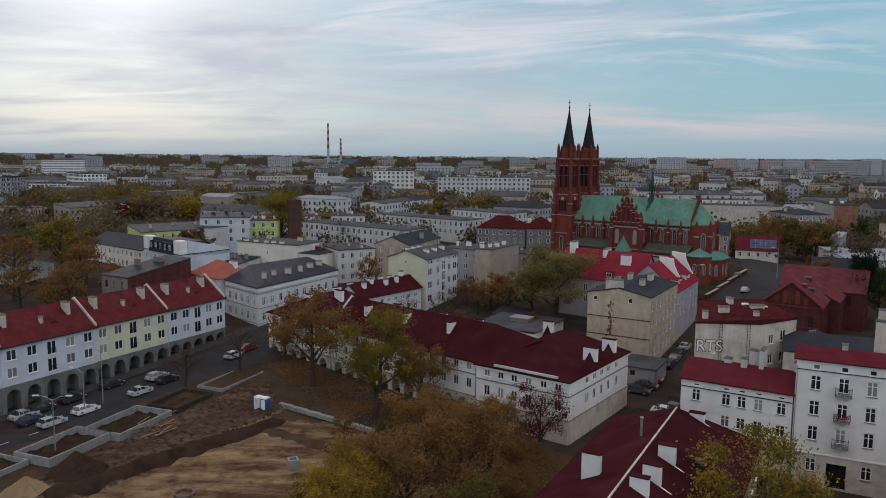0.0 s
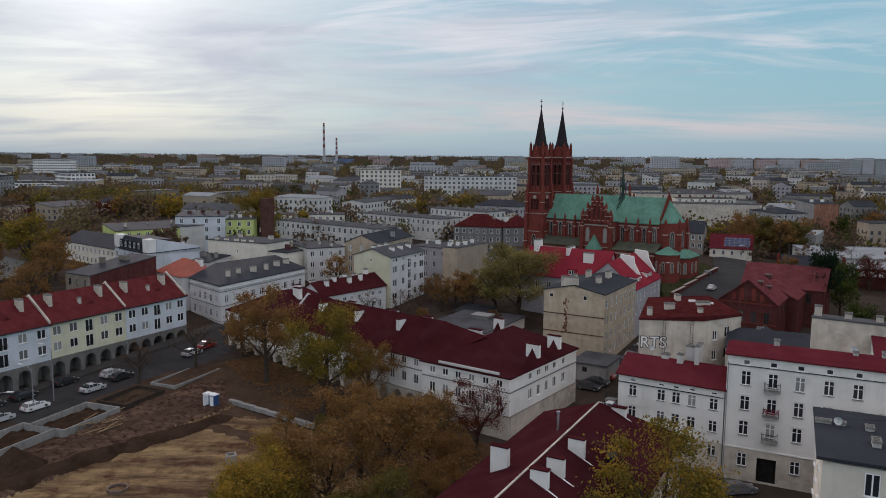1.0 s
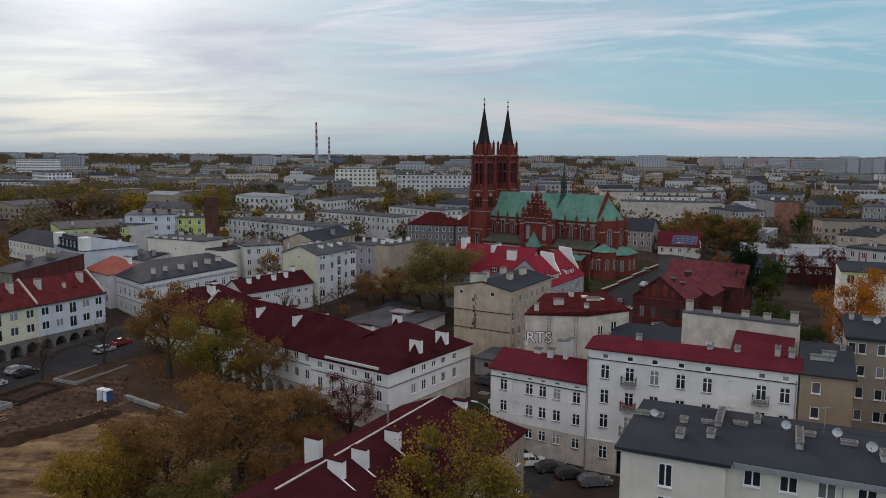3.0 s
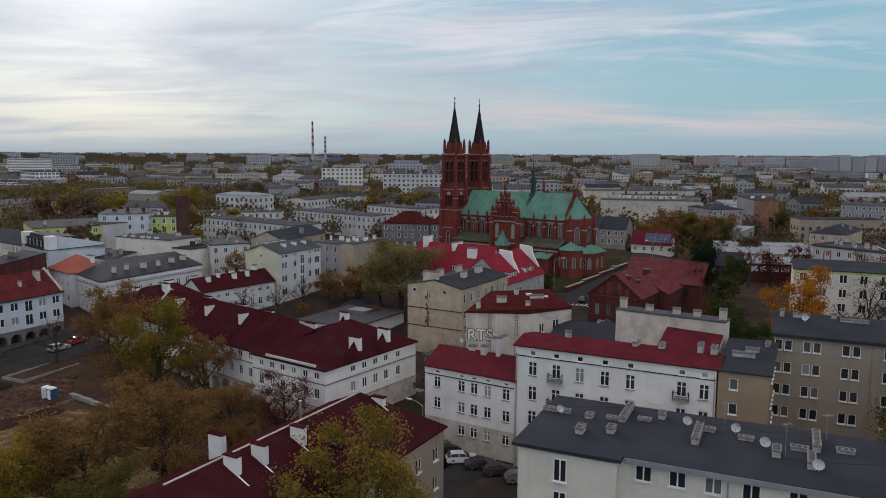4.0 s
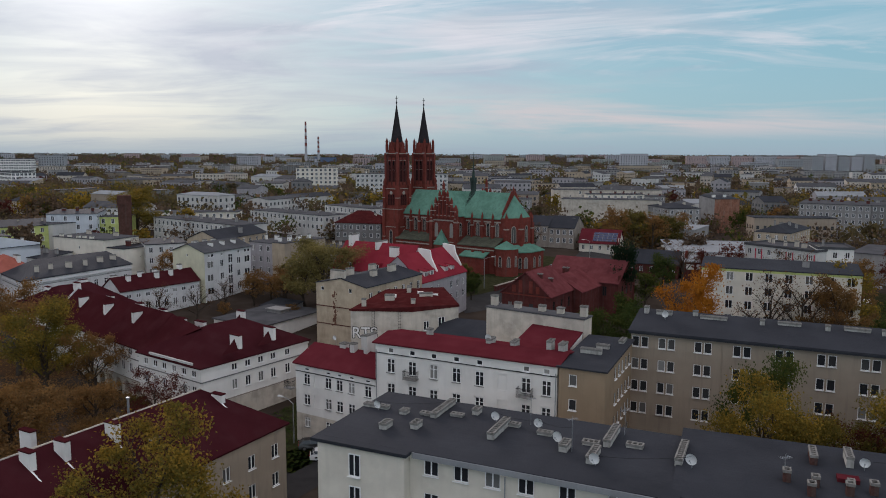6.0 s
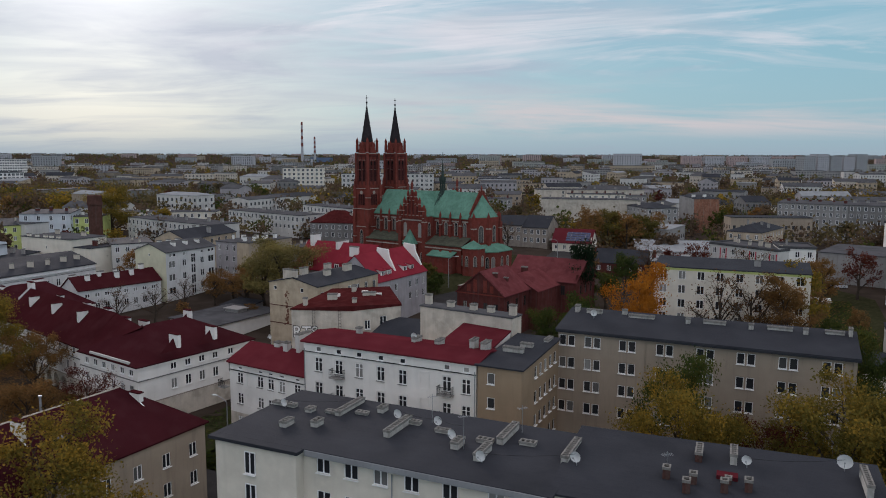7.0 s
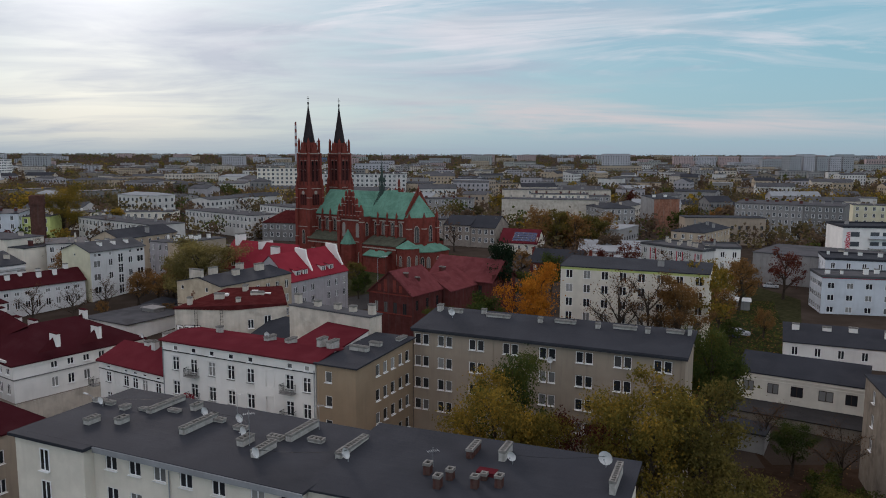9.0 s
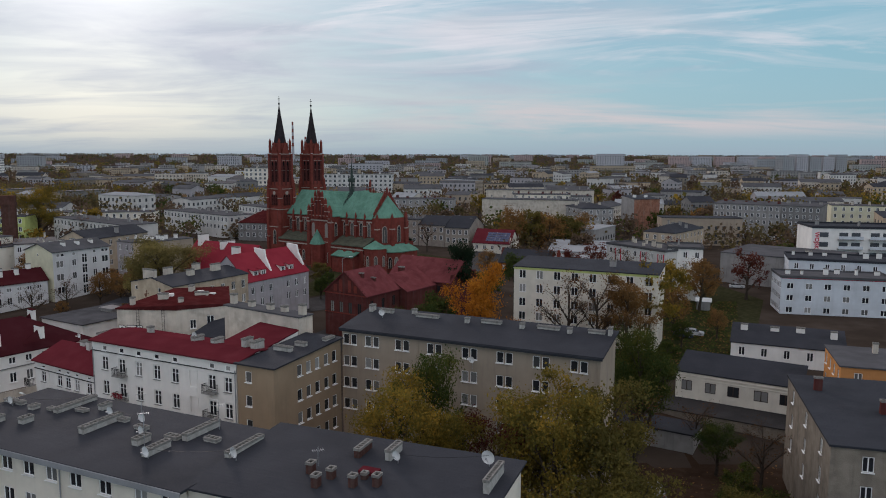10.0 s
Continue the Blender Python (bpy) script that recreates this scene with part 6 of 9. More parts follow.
block("dark grey tenement with many windows", (241.8, 322.0), -38, 16.0, 12.0, 19.4, "shed", 1.0, DARK_GREY, TAR_PALE, 6, 5, 0, chim=4)
block("ochre tenement with a flat roof", (268.0, 330.0), -20, 30.0, 12.0, 19.0, "flat", 0.0, PALE_YELLOW, TAR_PALE, 9, 4, 3, chim=5)
building("tenement", "grey tenement with a bare patched brick gable", (187.4, 360.0), 12, 13.5, 14.0, 19.6, "shed", 1.2, GREY, TAR, {}, over=0.1, front_mat=PATCHED, chimneys=[(3.0, 6.0, 20.0, 1.6, 0.7, 1.6), (9.0, 6.0, 20.0, 1.6, 0.7, 1.6)])
block("pale tenement with a flat grey roof", (132.0, 395.0), -6, 30.0, 12.0, 20.0, "flat", 0.0, CREAM, TAR_PALE, 9, 3, 3, chim=5)

# old factory chimney
STACK_BRICK = material("sooty_factory_brick", (0.085, 0.042, 0.034), 0.92, size=2, patchy=0.5, streaks=0.4, relief=0.4, relief_size=9, seams=("Z", 4.0, 0.15))
st = thing("factory_chimney", -47.6, 239.7, 3.0, 20, "square red brick factory chimney with a corbelled head", "chimney")
bm = bmesh.new()
prism(bm, ring(4, 2.75, 0, 0, math.pi / 4), 0, 21.5)
part("shaft", bm, STACK_BRICK, st)
bm = bmesh.new()
prism(bm, ring(4, 3.1, 0, 0, math.pi / 4), 21.5, 22.4)
prism(bm, ring(4, 2.9, 0, 0, math.pi / 4), 22.4, 24.6)
part("head", bm, STACK_BRICK, st)

# ---- the town farther off ----
TOWN_WALLS = [OFFWHITE, OFFWHITE, GREY, BEIGE, BEIGE, STAINED, PINKISH, GREY, DARK_GREY, SOOTY, STAINED, TAUPE, PINKISH]
TOWN_ROOFS = [TAR, TAR_PALE, TAR_PALE, TAR, TAR, TAR_PALE, METAL_ROOF, TAR]
TAKEN = [(ob.location.x, ob.location.y) for ob in scene.objects if ob.type == "EMPTY" and ob.location.y > 140]


def far_house(label, x, y, turn, w, d, h, kind, rh, wall_mat, roof_mat, storey=3.0, pitch=2.9, name="tenement", group=""):
    """A house far off: wall, roof, chimneys, and its windows as panes let into frames, joined on each face."""
    z = gz(x, y) - 0.5
    root = thing(name, x, y, z, turn, label, "building", group)
    bm = bmesh.new()
    for side, (m, length) in sides(w, d).items():
        facade(bm, m, length, h, [], z0=-1.5)
    rb = bmesh.new()
    roof(rb, kind, w, d, h, rh, 0.2, bm)
    part("wall", bm, wall_mat, root)
    part("roof", rb, roof_mat, root)
    bm = bmesh.new()
    for side in ("front", "left", "right"):
        m, length = sides(w, d)[side]
        n = int(length / pitch)
        for i in range(n):
            for j in range(int((h - 0.6) / storey)):
                cx, cz = length * (i + 0.5) / n, 1.2 + storey * j
                box(bm, cx - 0.55, cx + 0.55, -0.03, 0.1, cz, cz + 1.5, m)
    if bm.verts:
        tagged(part("window_panes", bm, GLASS_FAR, root), kind="stuff")
    else:
        bm.free()
    return root


rnd = random.Random(11)
for row in range(24):
    fy = 290 + row * 17 * (1 + row * 0.012)
    fx = 45 - 0.64 * fy - 40
    while fx < 45 + 0.64 * fy + 40:
        w, d = rnd.uniform(12, 34), rnd.uniform(9, 13)
        x, y = fx + rnd.uniform(-6, 6), fy + rnd.uniform(-6, 6)
        fx += w + rnd.choice((4, 8, 20, 34, 50))
        if any(abs(x + w / 2 - tx - 10) < w / 2 + 18 and abs(y - ty) < 24 for tx, ty in TAKEN) or rnd.random() < 0.2 or (-250 < x < -100 and 455 < y < 575) or (-230 < x < -80 and y < 350):
            continue
        turn = rnd.choice((-30, -24, -10, 0, 8, 62)) + rnd.uniform(-5, 5)
        h = rnd.choice((7, 9, 10, 11, 12, 13))
        kind = rnd.choice(("flat", "flat", "gable", "shed", "gable", "hip"))
        wm = rnd.choice(TOWN_WALLS)
        far_house("old town tenement with a low roof", x, y, turn, w, d, h, kind, 0.0 if kind == "flat" else rnd.uniform(1.0, 3.0), wm, rnd.choice(TOWN_ROOFS))
        TAKEN.append((x, y))
FLAT_WALLS = [material("panel_white", (0.38, 0.38, 0.40), 0.85, size=12, patchy=0.2), material("panel_pink", (0.38, 0.29, 0.28), 0.85, size=12, patchy=0.2),
              material("panel_sand", (0.34, 0.28, 0.21), 0.85, size=12, patchy=0.2), material("panel_grey", (0.30, 0.31, 0.32), 0.85, size=12, patchy=0.2), material("panel_pale_green", (0.30, 0.31, 0.29), 0.85, size=12, patchy=0.2)]
FAR_MATS = [OFFWHITE, GREY, BEIGE, STAINED, DARK_GREY, PINKISH, *FLAT_WALLS, TAR, TAR_PALE, RED_DARK, GLASS_FAR]


def far_town(name, label, specs):
    """Houses too far to tell apart singly, joined: each a box with a roof slab, window panes and a chimney."""
    verts, faces, slots = [], [], []

    def put(m, x0, x1, y0, y1, z0, z1, slot):
        n = len(verts)
        for q in ((x0, y0, z0), (x1, y0, z0), (x1, y1, z0), (x0, y1, z0), (x0, y0, z1), (x1, y0, z1), (x1, y1, z1), (x0, y1, z1)):
            verts.append(tuple(m @ Vector(q)))
        for f in BOX:
            faces.append(tuple(n + i for i in f))
            slots.append(slot)

    for x, y, turn, w, d, h, wall_slot, roof_slot, pitch, storey in specs:
        m = pose(x, y, gz(x, y) - 0.3, 0, 0, turn)
        put(m, 0, w, 0, d, 0, h, wall_slot)
        put(m, -0.3, w + 0.3, -0.3, d + 0.3, h, h + 0.4, roof_slot)
        put(m, w * 0.3, w * 0.3 + 1.5, d * 0.4, d * 0.4 + 1, h + 0.4, h + 1.8, 0)
        put(m, w * 0.7, w * 0.7 + 1.2, d * 0.5, d * 0.5 + 1, h + 0.4, h + 1.6, 1)
        n = int(w / pitch)
        for i in range(n):
            for j in range(int((h - 0.6) / storey)):
                cx, cz = w * (i + 0.5) / n, 1.2 + storey * j
                put(m, cx - pitch * 0.22, cx + pitch * 0.22, -0.06, 0.1, cz, cz + 1.5, len(FAR_MATS) - 1)
    me = bpy.data.meshes.new(name)
    me.from_pydata(verts, [], faces)
    for mm in FAR_MATS:
        me.materials.append(mm)
    me.polygons.foreach_set("material_index", slots)
    tagged(new(name, me), label, "town", "", "stuff")


specs = []
for row in range(26):
    fy = 900 + row * 24
    fx = 45 - 0.64 * fy
    while fx < 45 + 0.64 * fy:
        w = rnd.uniform(12, 36)
        if rnd.random() < 0.36:
            specs.append((fx, fy + rnd.uniform(-9, 9), rnd.choice((-25, -10, 0, 8)), w, 11, rnd.choice((7, 9, 11, 13)), rnd.choice((0, 1, 2, 3, 4, 5)), rnd.choice((11, 12, 12, 13)), 3.2, 3.0))
        fx += w + rnd.uniform(6, 60)
for row in range(17):
    fy = 1120 + row * 130 + 5 * row * row
    fx = 45 - 0.63 * fy
    while fx < 45 + 0.63 * fy:
        right = fx > 200
        w, h = rnd.uniform(30, 85) if right else rnd.uniform(24, 70), rnd.choice((14, 15, 15, 24)) if right else rnd.choice((13, 15, 18, 27))
        if rnd.random() < (0.5 if right else 0.3) and not (0 < fx < 200 and fy < 1500):
            h = max(7, min(h, 37 - gz(fx, fy)))
            specs.append((fx, fy + rnd.uniform(-50, 50), rnd.choice((-12, 0, 6, 10)), w, 12, h, 6 + rnd.randint(0, 4), 12, 4.5 if fy < 1900 else 7.0, 3.0))
        fx += w + rnd.uniform(25, 170)
far_town("far_town", "distant town of grey tenements and large-panel blocks of flats", specs)
far_house("tall white slab block", 360, 1272, -8, 46, 14, 42 - 9, "flat", 0.0, FLAT_WALLS[0], TAR_PALE, 3.0, 4.0, "apartment_block")
for i in range(6):
    far_house("pink and white block of flats", 640 + i * 52, 1780 - i * 6, 0, 46, 13, 27.5, "flat", 0.0, FLAT_WALLS[1 if i % 2 == 0 else 0], RED_DARK, 3.0, 3.6, "apartment_block")
for i in range(5):
    far_house("pale concrete tower block of flats", 575 + i * 24, 1050 + 10 * i, 12, 18, 18, rnd.choice((30, 30, 33)), "flat", 0.0, FLAT_WALLS[0 if i % 2 else 3], TAR_PALE, 3.0, 3.6, "apartment_block")

# power station chimneys, banded red and white
BAND_RED = material("chimney_band_red", (0.20, 0.07, 0.06), 0.8, size=9)
for x, y, top, r in ((-361, 2368, 138, 3.6), (-322, 2368, 92, 3.4)):
    root = thing("power_station_chimney", x, y, 8, 0, "tall concrete chimney with red and white bands", "chimney", "power station chimneys")
    n = 12
    for i in range(n):
        a, b = i / n, (i + 1) / n
        bm = bmesh.new()
        r0, r1 = r * (1.25 - 0.5 * a), r * (1.25 - 0.5 * b)
        solid(bm, [(*p, (top - 8) * a) for p in ring(12, r0)] + [(*p, (top - 8) * b) for p in ring(12, r1)], [tuple(range(11, -1, -1)), tuple(range(12, 24))] + [(k, (k + 1) % 12, 12 + (k + 1) % 12, 12 + k) for k in range(12)])
        part("band", bm, BAND_RED if i % 2 and i > 4 else FLAT_WALLS[0], root)
far_house("blue power station hall", -345, 2420, 0, 66, 40, 15, "flat", 0.0, material("blue_cladding", (0.12, 0.17, 0.27), 0.6, size=20), TAR_PALE, 6.0, 30.0, "power_station")
far_house("long low power station hall", -430, 2300, 0, 60, 40, 16, "flat", 0.0, FLAT_WALLS[0], TAR_PALE, 6.0, 30.0, "power_station")

# ---- trees ----
for kind, var, x, y, s, tall, label in (
        ("brown", 1, -23.1, 131.0, 1.55, 1.0, "half-bare brown tree with spreading limbs on the square"),
        ("yellow", 2, -10.6, 115.5, 1.55, 1.08, "tall tree in yellow and green leaf on the square"),
        ("brown", 3, -3.5, 117.5, 1.1, 1.05, "half-bare brown tree beside the arcaded wing"),
        ("bare", 1, -45.7, 129.8, 0.75, 1.0, "small nearly bare tree in a raised bed"),
        ("bare", 2, -38.6, 139.0, 0.85, 1.0, "small nearly bare tree in a raised bed"),
        ("brown", 3, -31.5, 146.0, 0.95, 1.0, "small rusty tree at the edge of the square"),
        ("brown", 4, 2.6, 84.0, 1.55, 0.9, "rusty brown tree with a broad crown"),
        ("brown", 5, -3.5, 76.5, 1.42, 0.9, "broad tree with dull rusty leaves"),
        ("brown", 6, 6.5, 97.0, 1.15, 0.85, "rusty brown tree with a broad crown"),
        ("brown", 2, -2.0, 92.0, 1.3, 0.9, "rusty brown tree with a broad crown"),
        ("yellow", 7, -8.5, 80.0, 1.12, 0.9, "low yellowing tree over the site"),
        ("yellow", 8, -10.0, 70.0, 1.2, 0.95, "low yellowing tree over the site"),
        ("olive", 9, 1.5, 69.0, 1.15, 0.9, "broad tree with olive and rusty leaves"),
        ("yellow", 12, -9.0, 62.0, 1.1, 0.85, "broad tree with olive and rusty leaves"),
        ("red", 4, 13.4, 100.0, 0.98, 1.0, "dark red tree before the white hipped house"),
        ("yellow", 11, 27.9, 61.3, 1.54, 1.04, "large yellow-leaved tree rising over the red roof"),
        ("golden", 14, 26.0, 172.0, 2.1, 0.80, "large gold-green tree before the church"),
        ("golden", 3, 21.5, 174.5, 1.35, 1.0, "gold-green tree beside the blank wall"),
        ("brown", 2, 16.0, 178.0, 0.9, 0.9, "dark brown shrub beside the garages"),
        ("brown", 4, 12.0, 182.0, 0.9, 0.8, "dark brown shrub beside the garages"),
        ("brown", 1, 6.0, 187.0, 0.8, 0.8, "dark brown shrub beside the yellow gable"),
        ("bare", 1, -8.0, 160.0, 0.9, 1.0, "bare tree behind the arcaded wing"),
        ("bare", 2, -1.0, 164.0, 0.8, 1.0, "bare tree behind the arcaded wing"),
        ("brown", 5, 20.0, 166.0, 0.5, 0.8, "low brown shrub at the foot of the firewall"),
        ("brown", 3, 4.0, 168.0, 0.45, 0.8, "low brown shrub in a back yard"),
        ("brown", 15, 15.0, 185.0, 0.8, 1.0, "brown tree beside the blank wall"),
        ("brown", 17, 8.5, 178.0, 0.75, 1.0, "dark bare-branched tree by the shed"),
        ("green", 18, 62.0, 184.0, 0.55, 1.0, "dark green bush by the church wall"),
        ("orange", 19, 98.6, 127.0, 1.3, 1.5, "tall bright orange maple behind the taupe block"),
        ("orange", 20, 103.2, 123.0, 0.9, 1.3, "bright orange maple behind the taupe block"),
        ("green", 21, 90.0, 128.0, 1.2, 1.0, "dark green tree behind the long roof"),
        ("green", 22, 84.0, 134.0, 1.15, 1.0, "dark green tree behind the long roof"),
        ("green", 23, 92.0, 145.0, 1.1, 1.0, "dark green tree behind the long roof"),
        ("conifer", 24, 97.5, 172.0, 1.0, 1.75, "dark conifer by the brick house"),
        ("yellow", 25, 88.6, 72.5, 1.35, 1.2, "yellow-green tree before the long taupe block"),
        ("green", 26, 90.3, 79.0, 1.1, 1.6, "dark green tree before the long taupe block"),
        ("yellow", 27, 92.8, 73.0, 1.05, 1.35, "yellow-green tree before the long taupe block"),
        ("red", 5, 98.0, 74.0, 1.1, 1.2, "thin dark red tree before the long taupe block"),
        ("yellow", 28, 103.2, 67.5, 1.6, 1.12, "broad yellowing tree in the courtyard"),
        ("olive", 29, 108.3, 68.8, 1.5, 1.12, "broad yellowing tree in the courtyard"),
        ("olive", 31, 101.5, 73.0, 1.1, 1.0, "broad yellowing tree in the courtyard"),
        ("olive", 30, 108.0, 60.0, 1.2, 1.0, "broad yellowing tree in the courtyard"),
        ("green", 32, 121.5, 97.5, 1.0, 1.35, "green tree at the end of the taupe block"),
        ("green", 33, 119.2, 94.3, 1.05, 1.7, "yellow-green tree at the end of the taupe block"),
        ("bare", 6, 117.0, 138.0, 1.4, 1.15, "bare tree before the white apartment block"),
        ("bare", 7, 122.5, 135.5, 1.4, 1.15, "bare tree before the white apartment block"),
        ("brown", 34, 127.5, 133.5, 1.3, 1.15, "bare tree before the white apartment block"),
        ("yellow", 35, 134.5, 142.0, 1.4, 1.1, "yellow-green tree at the end of the white apartment block"),
        ("red", 8, 173.5, 190.5, 1.15, 1.1, "rusty red tree on the green"),
        ("brown", 36, 156.0, 176.0, 1.1, 1.1, "rusty tree on the green"),
        ("bare", 1, 132.0, 84.0, 0.8, 1.0, "bare tree in the yard"),
        ("bare", 37, 128.0, 96.0, 0.7, 1.0, "bare tree in the yard"),
        ("brown", 3, 142.0, 152.0, 1.0, 1.0, "rusty tree on the green"),
        ("olive", 4, 138.0, 162.0, 1.1, 1.0, "olive tree on the green"),
        ("brown", 5, 160.0, 186.0, 1.1, 1.0, "rusty tree on the green"),
        ("bare", 2, 134.0, 172.0, 1.3, 1.1, "bare tree beside the white apartment block"),
        ("bare", 3, 140.0, 177.0, 1.3, 1.1, "bare tree beside the white apartment block"),
        ("brown", 1, 128.0, 168.0, 1.1, 1.0, "rusty tree behind the white apartment block"),
        ("brown", 2, 106.0, 208.0, 0.8, 1.0, "half-bare tree by the church street"),
        ("bare", 1, 122.0, 205.0, 1.2, 1.0, "bare tree by the church street"),
        ("green", 3, 112.0, 190.0, 1.0, 1.0, "dark green tree by the church street"),
        ("green", 4, 104.0, 176.0, 1.0, 0.9, "dark green tree beside the brick house"),
        ("brown", 1, -85.0, 168.0, 1.30, 1.0, "rusty tree behind the arcaded row"),
        ("brown", 2, -95.0, 195.0, 1.30, 1.0, "rusty tree behind the arcaded row"),
        ("brown", 4, -78.0, 178.0, 1.20, 1.0, "rusty tree behind the arcaded row"),
        ("bare", 2, -108.0, 186.0, 1.40, 1.0, "bare tree behind the arcaded row"),
        ("brown", 5, -118.0, 205.0, 1.40, 1.0, "rusty tree behind the arcaded row"),
        ("olive", 2, -132.0, 196.0, 1.40, 1.0, "olive tree behind the arcaded row"),
        ("brown", 3, -100.0, 208.0, 1.30, 1.0, "rusty tree behind the arcaded row"),
        ("brown", 2, -14.0, 104.0, 0.50, 1.0, "low brown bush in the park"),
        ("olive", 3, -8.0, 101.0, 0.50, 1.0, "low olive bush in the park"),
        ("brown", 4, 2.0, 110.0, 0.55, 1.0, "low brown bush in the park"),
        ("olive", 5, 8.0, 107.0, 0.50, 1.0, "low olive bush in the park"),
        ("brown", 1, -5.0, 109.0, 0.50, 1.0, "low brown bush in the park"),
        ("brown", 3, 10.0, 90.0, 0.70, 1.0, "brown bush under the trees"),
        ("olive", 1, -11.0, 92.0, 0.50, 1.0, "low olive bush in the park"),
        ("brown", 5, 8.0, 78.0, 0.80, 1.0, "brown tree under the larger ones"),
        ("olive", 2, -6.0, 66.0, 0.80, 1.0, "olive tree under the larger ones"),
        ("yellow", 3, -13.0, 86.0, 0.55, 1.0, "low yellow bush at the edge of the site"),
        ("yellow", 1, -15.0, 80.0, 0.60, 1.0, "low yellow bush at the edge of the site"),
        ("green", 1, 126.0, 76.0, 0.60, 1.0, "dark green bush in the courtyard"),
        ("green", 2, 127.5, 70.0, 0.60, 1.0, "dark green bush in the courtyard"),
        ("olive", 4, 123.0, 66.0, 0.80, 1.0, "dark tree in the courtyard"),
        ("bare", 3, 118.0, 90.0, 1.00, 1.0, "bare tree in the courtyard"),
        ("brown", 2, 113.0, 88.0, 0.80, 1.0, "brown tree in the courtyard"),
        ("green", 3, 128.0, 88.0, 0.70, 1.0, "dark green bush in the courtyard"),
        ("brown", 4, 14.0, 187.0, 0.80, 1.0, "brown tree in a back yard"),
        ("bare", 1, 3.0, 172.0, 0.80, 1.0, "bare tree in a back yard"),
        ("brown", 2, -20.0, 200.0, 0.90, 1.0, "brown tree in a back yard"),
        ("bare", 3, -33.0, 215.0, 1.00, 1.0, "bare tree in a back yard"),
        ("green", 2, 63.0, 190.0, 0.55, 1.0, "dark bush by the churchyard wall"),
        ("olive", 5, 60.0, 196.0, 0.70, 1.0, "olive bush by the churchyard wall"),
        ("yellow", 4, 146.0, 168.0, 1.1, 1.2, "yellowing tree on the green"),
        ("brown", 2, 152.0, 196.0, 1.1, 1.1, "rusty tree on the green"),
        ("red", 7, 160.0, 208.0, 1.2, 1.1, "rusty red tree on the green"),
        ("bare", 3, 145.0, 208.0, 1.1, 1.1, "bare tree on the green"),
        ("olive", 1, 166.0, 218.0, 1.1, 1.0, "olive tree on the green"),
        ("bare", 4, 126.0, 128.0, 1.0, 1.1, "bare tree on the green"),
        ("green", 5, 133.0, 126.0, 0.5, 1.0, "dark green bush on the green"),
        ("green", 2, 140.0, 140.0, 0.55, 1.0, "dark green bush on the green"),
        ("brown", 3, 150.0, 148.0, 0.6, 1.0, "rusty bush on the green"),
        ("brown", 3, 120.0, 276.0, 1.55, 1.0, "broad brown tree behind the metal-roofed hall"),
        ("olive", 2, 127.0, 279.0, 1.6, 1.0, "broad olive tree behind the metal-roofed hall"),
        ("brown", 4, 134.0, 276.0, 1.6, 1.0, "broad brown tree behind the metal-roofed hall"),
        ("olive", 5, 141.0, 282.0, 1.5, 1.0, "broad olive tree behind the metal-roofed hall"),
        ("brown", 1, 148.0, 290.0, 1.4, 1.0, "broad brown tree behind the metal-roofed hall"),
        ("red", 4, 136.0, 206.0, 1.1, 1.1, "rusty red tree beside the red-striped block"),
        ("red", 6, 131.0, 212.0, 1.0, 1.1, "rusty red tree beside the red-striped block"),
        ("yellow", 38, -107.0, 207.0, 1.8, 1.0, "large yellow tree among the houses"),
        ("yellow", 39, -61.0, 284.0, 2.05, 0.98, "large yellow-green tree behind the factory chimney"),
        ("brown", 40, -103.0, 180.0, 1.05, 1.0, "rusty bare tree behind the arcaded row"),
        ("brown", 41, -92.0, 174.0, 0.95, 1.0, "rusty bare tree behind the arcaded row"),
        ("brown", 42, -112.0, 172.0, 1.05, 1.0, "rusty bare tree behind the arcaded row"),
        ("red", 3, -120.0, 190.0, 1.0, 1.0, "reddish bare tree behind the arcaded row"),
        ("olive", 43, -128.0, 178.0, 1.0, 1.0, "olive tree behind the arcaded row"),
        ("brown", 44, -26.0, 224.0, 0.9, 1.0, "bare tree in a back yard"),
        ("bare", 4, 88.0, 262.0, 0.95, 1.1, "bare dark tree by the church street")):
    tree(kind, var % 5 + 1 if kind in ("yellow", "brown", "olive", "green", "golden") else var % 3 + 1, x, y, s, 37 * var, label, 1 if y < 135 and s > 0.6 or s > 2 else 0.5, None, tall)
rnd = random.Random(5)
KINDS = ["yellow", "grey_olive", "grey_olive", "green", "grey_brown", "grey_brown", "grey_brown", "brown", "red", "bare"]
TREES_AT = 0
while TREES_AT < 165:
    y = 215 + 560 * rnd.random() ** 1.2
    x = 45 + (rnd.random() * 2 - 1) * (0.62 * y + 30)
    if 25 < x < 110 and y < 290 or any(-4 < x - tx < 22 and -6 < y - ty < 14 for tx, ty in TAKEN):
        continue
    TREES_AT += 1
    k = rnd.choice(KINDS)
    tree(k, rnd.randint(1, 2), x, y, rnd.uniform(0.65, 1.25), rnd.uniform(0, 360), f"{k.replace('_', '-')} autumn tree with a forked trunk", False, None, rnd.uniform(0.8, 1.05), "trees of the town")


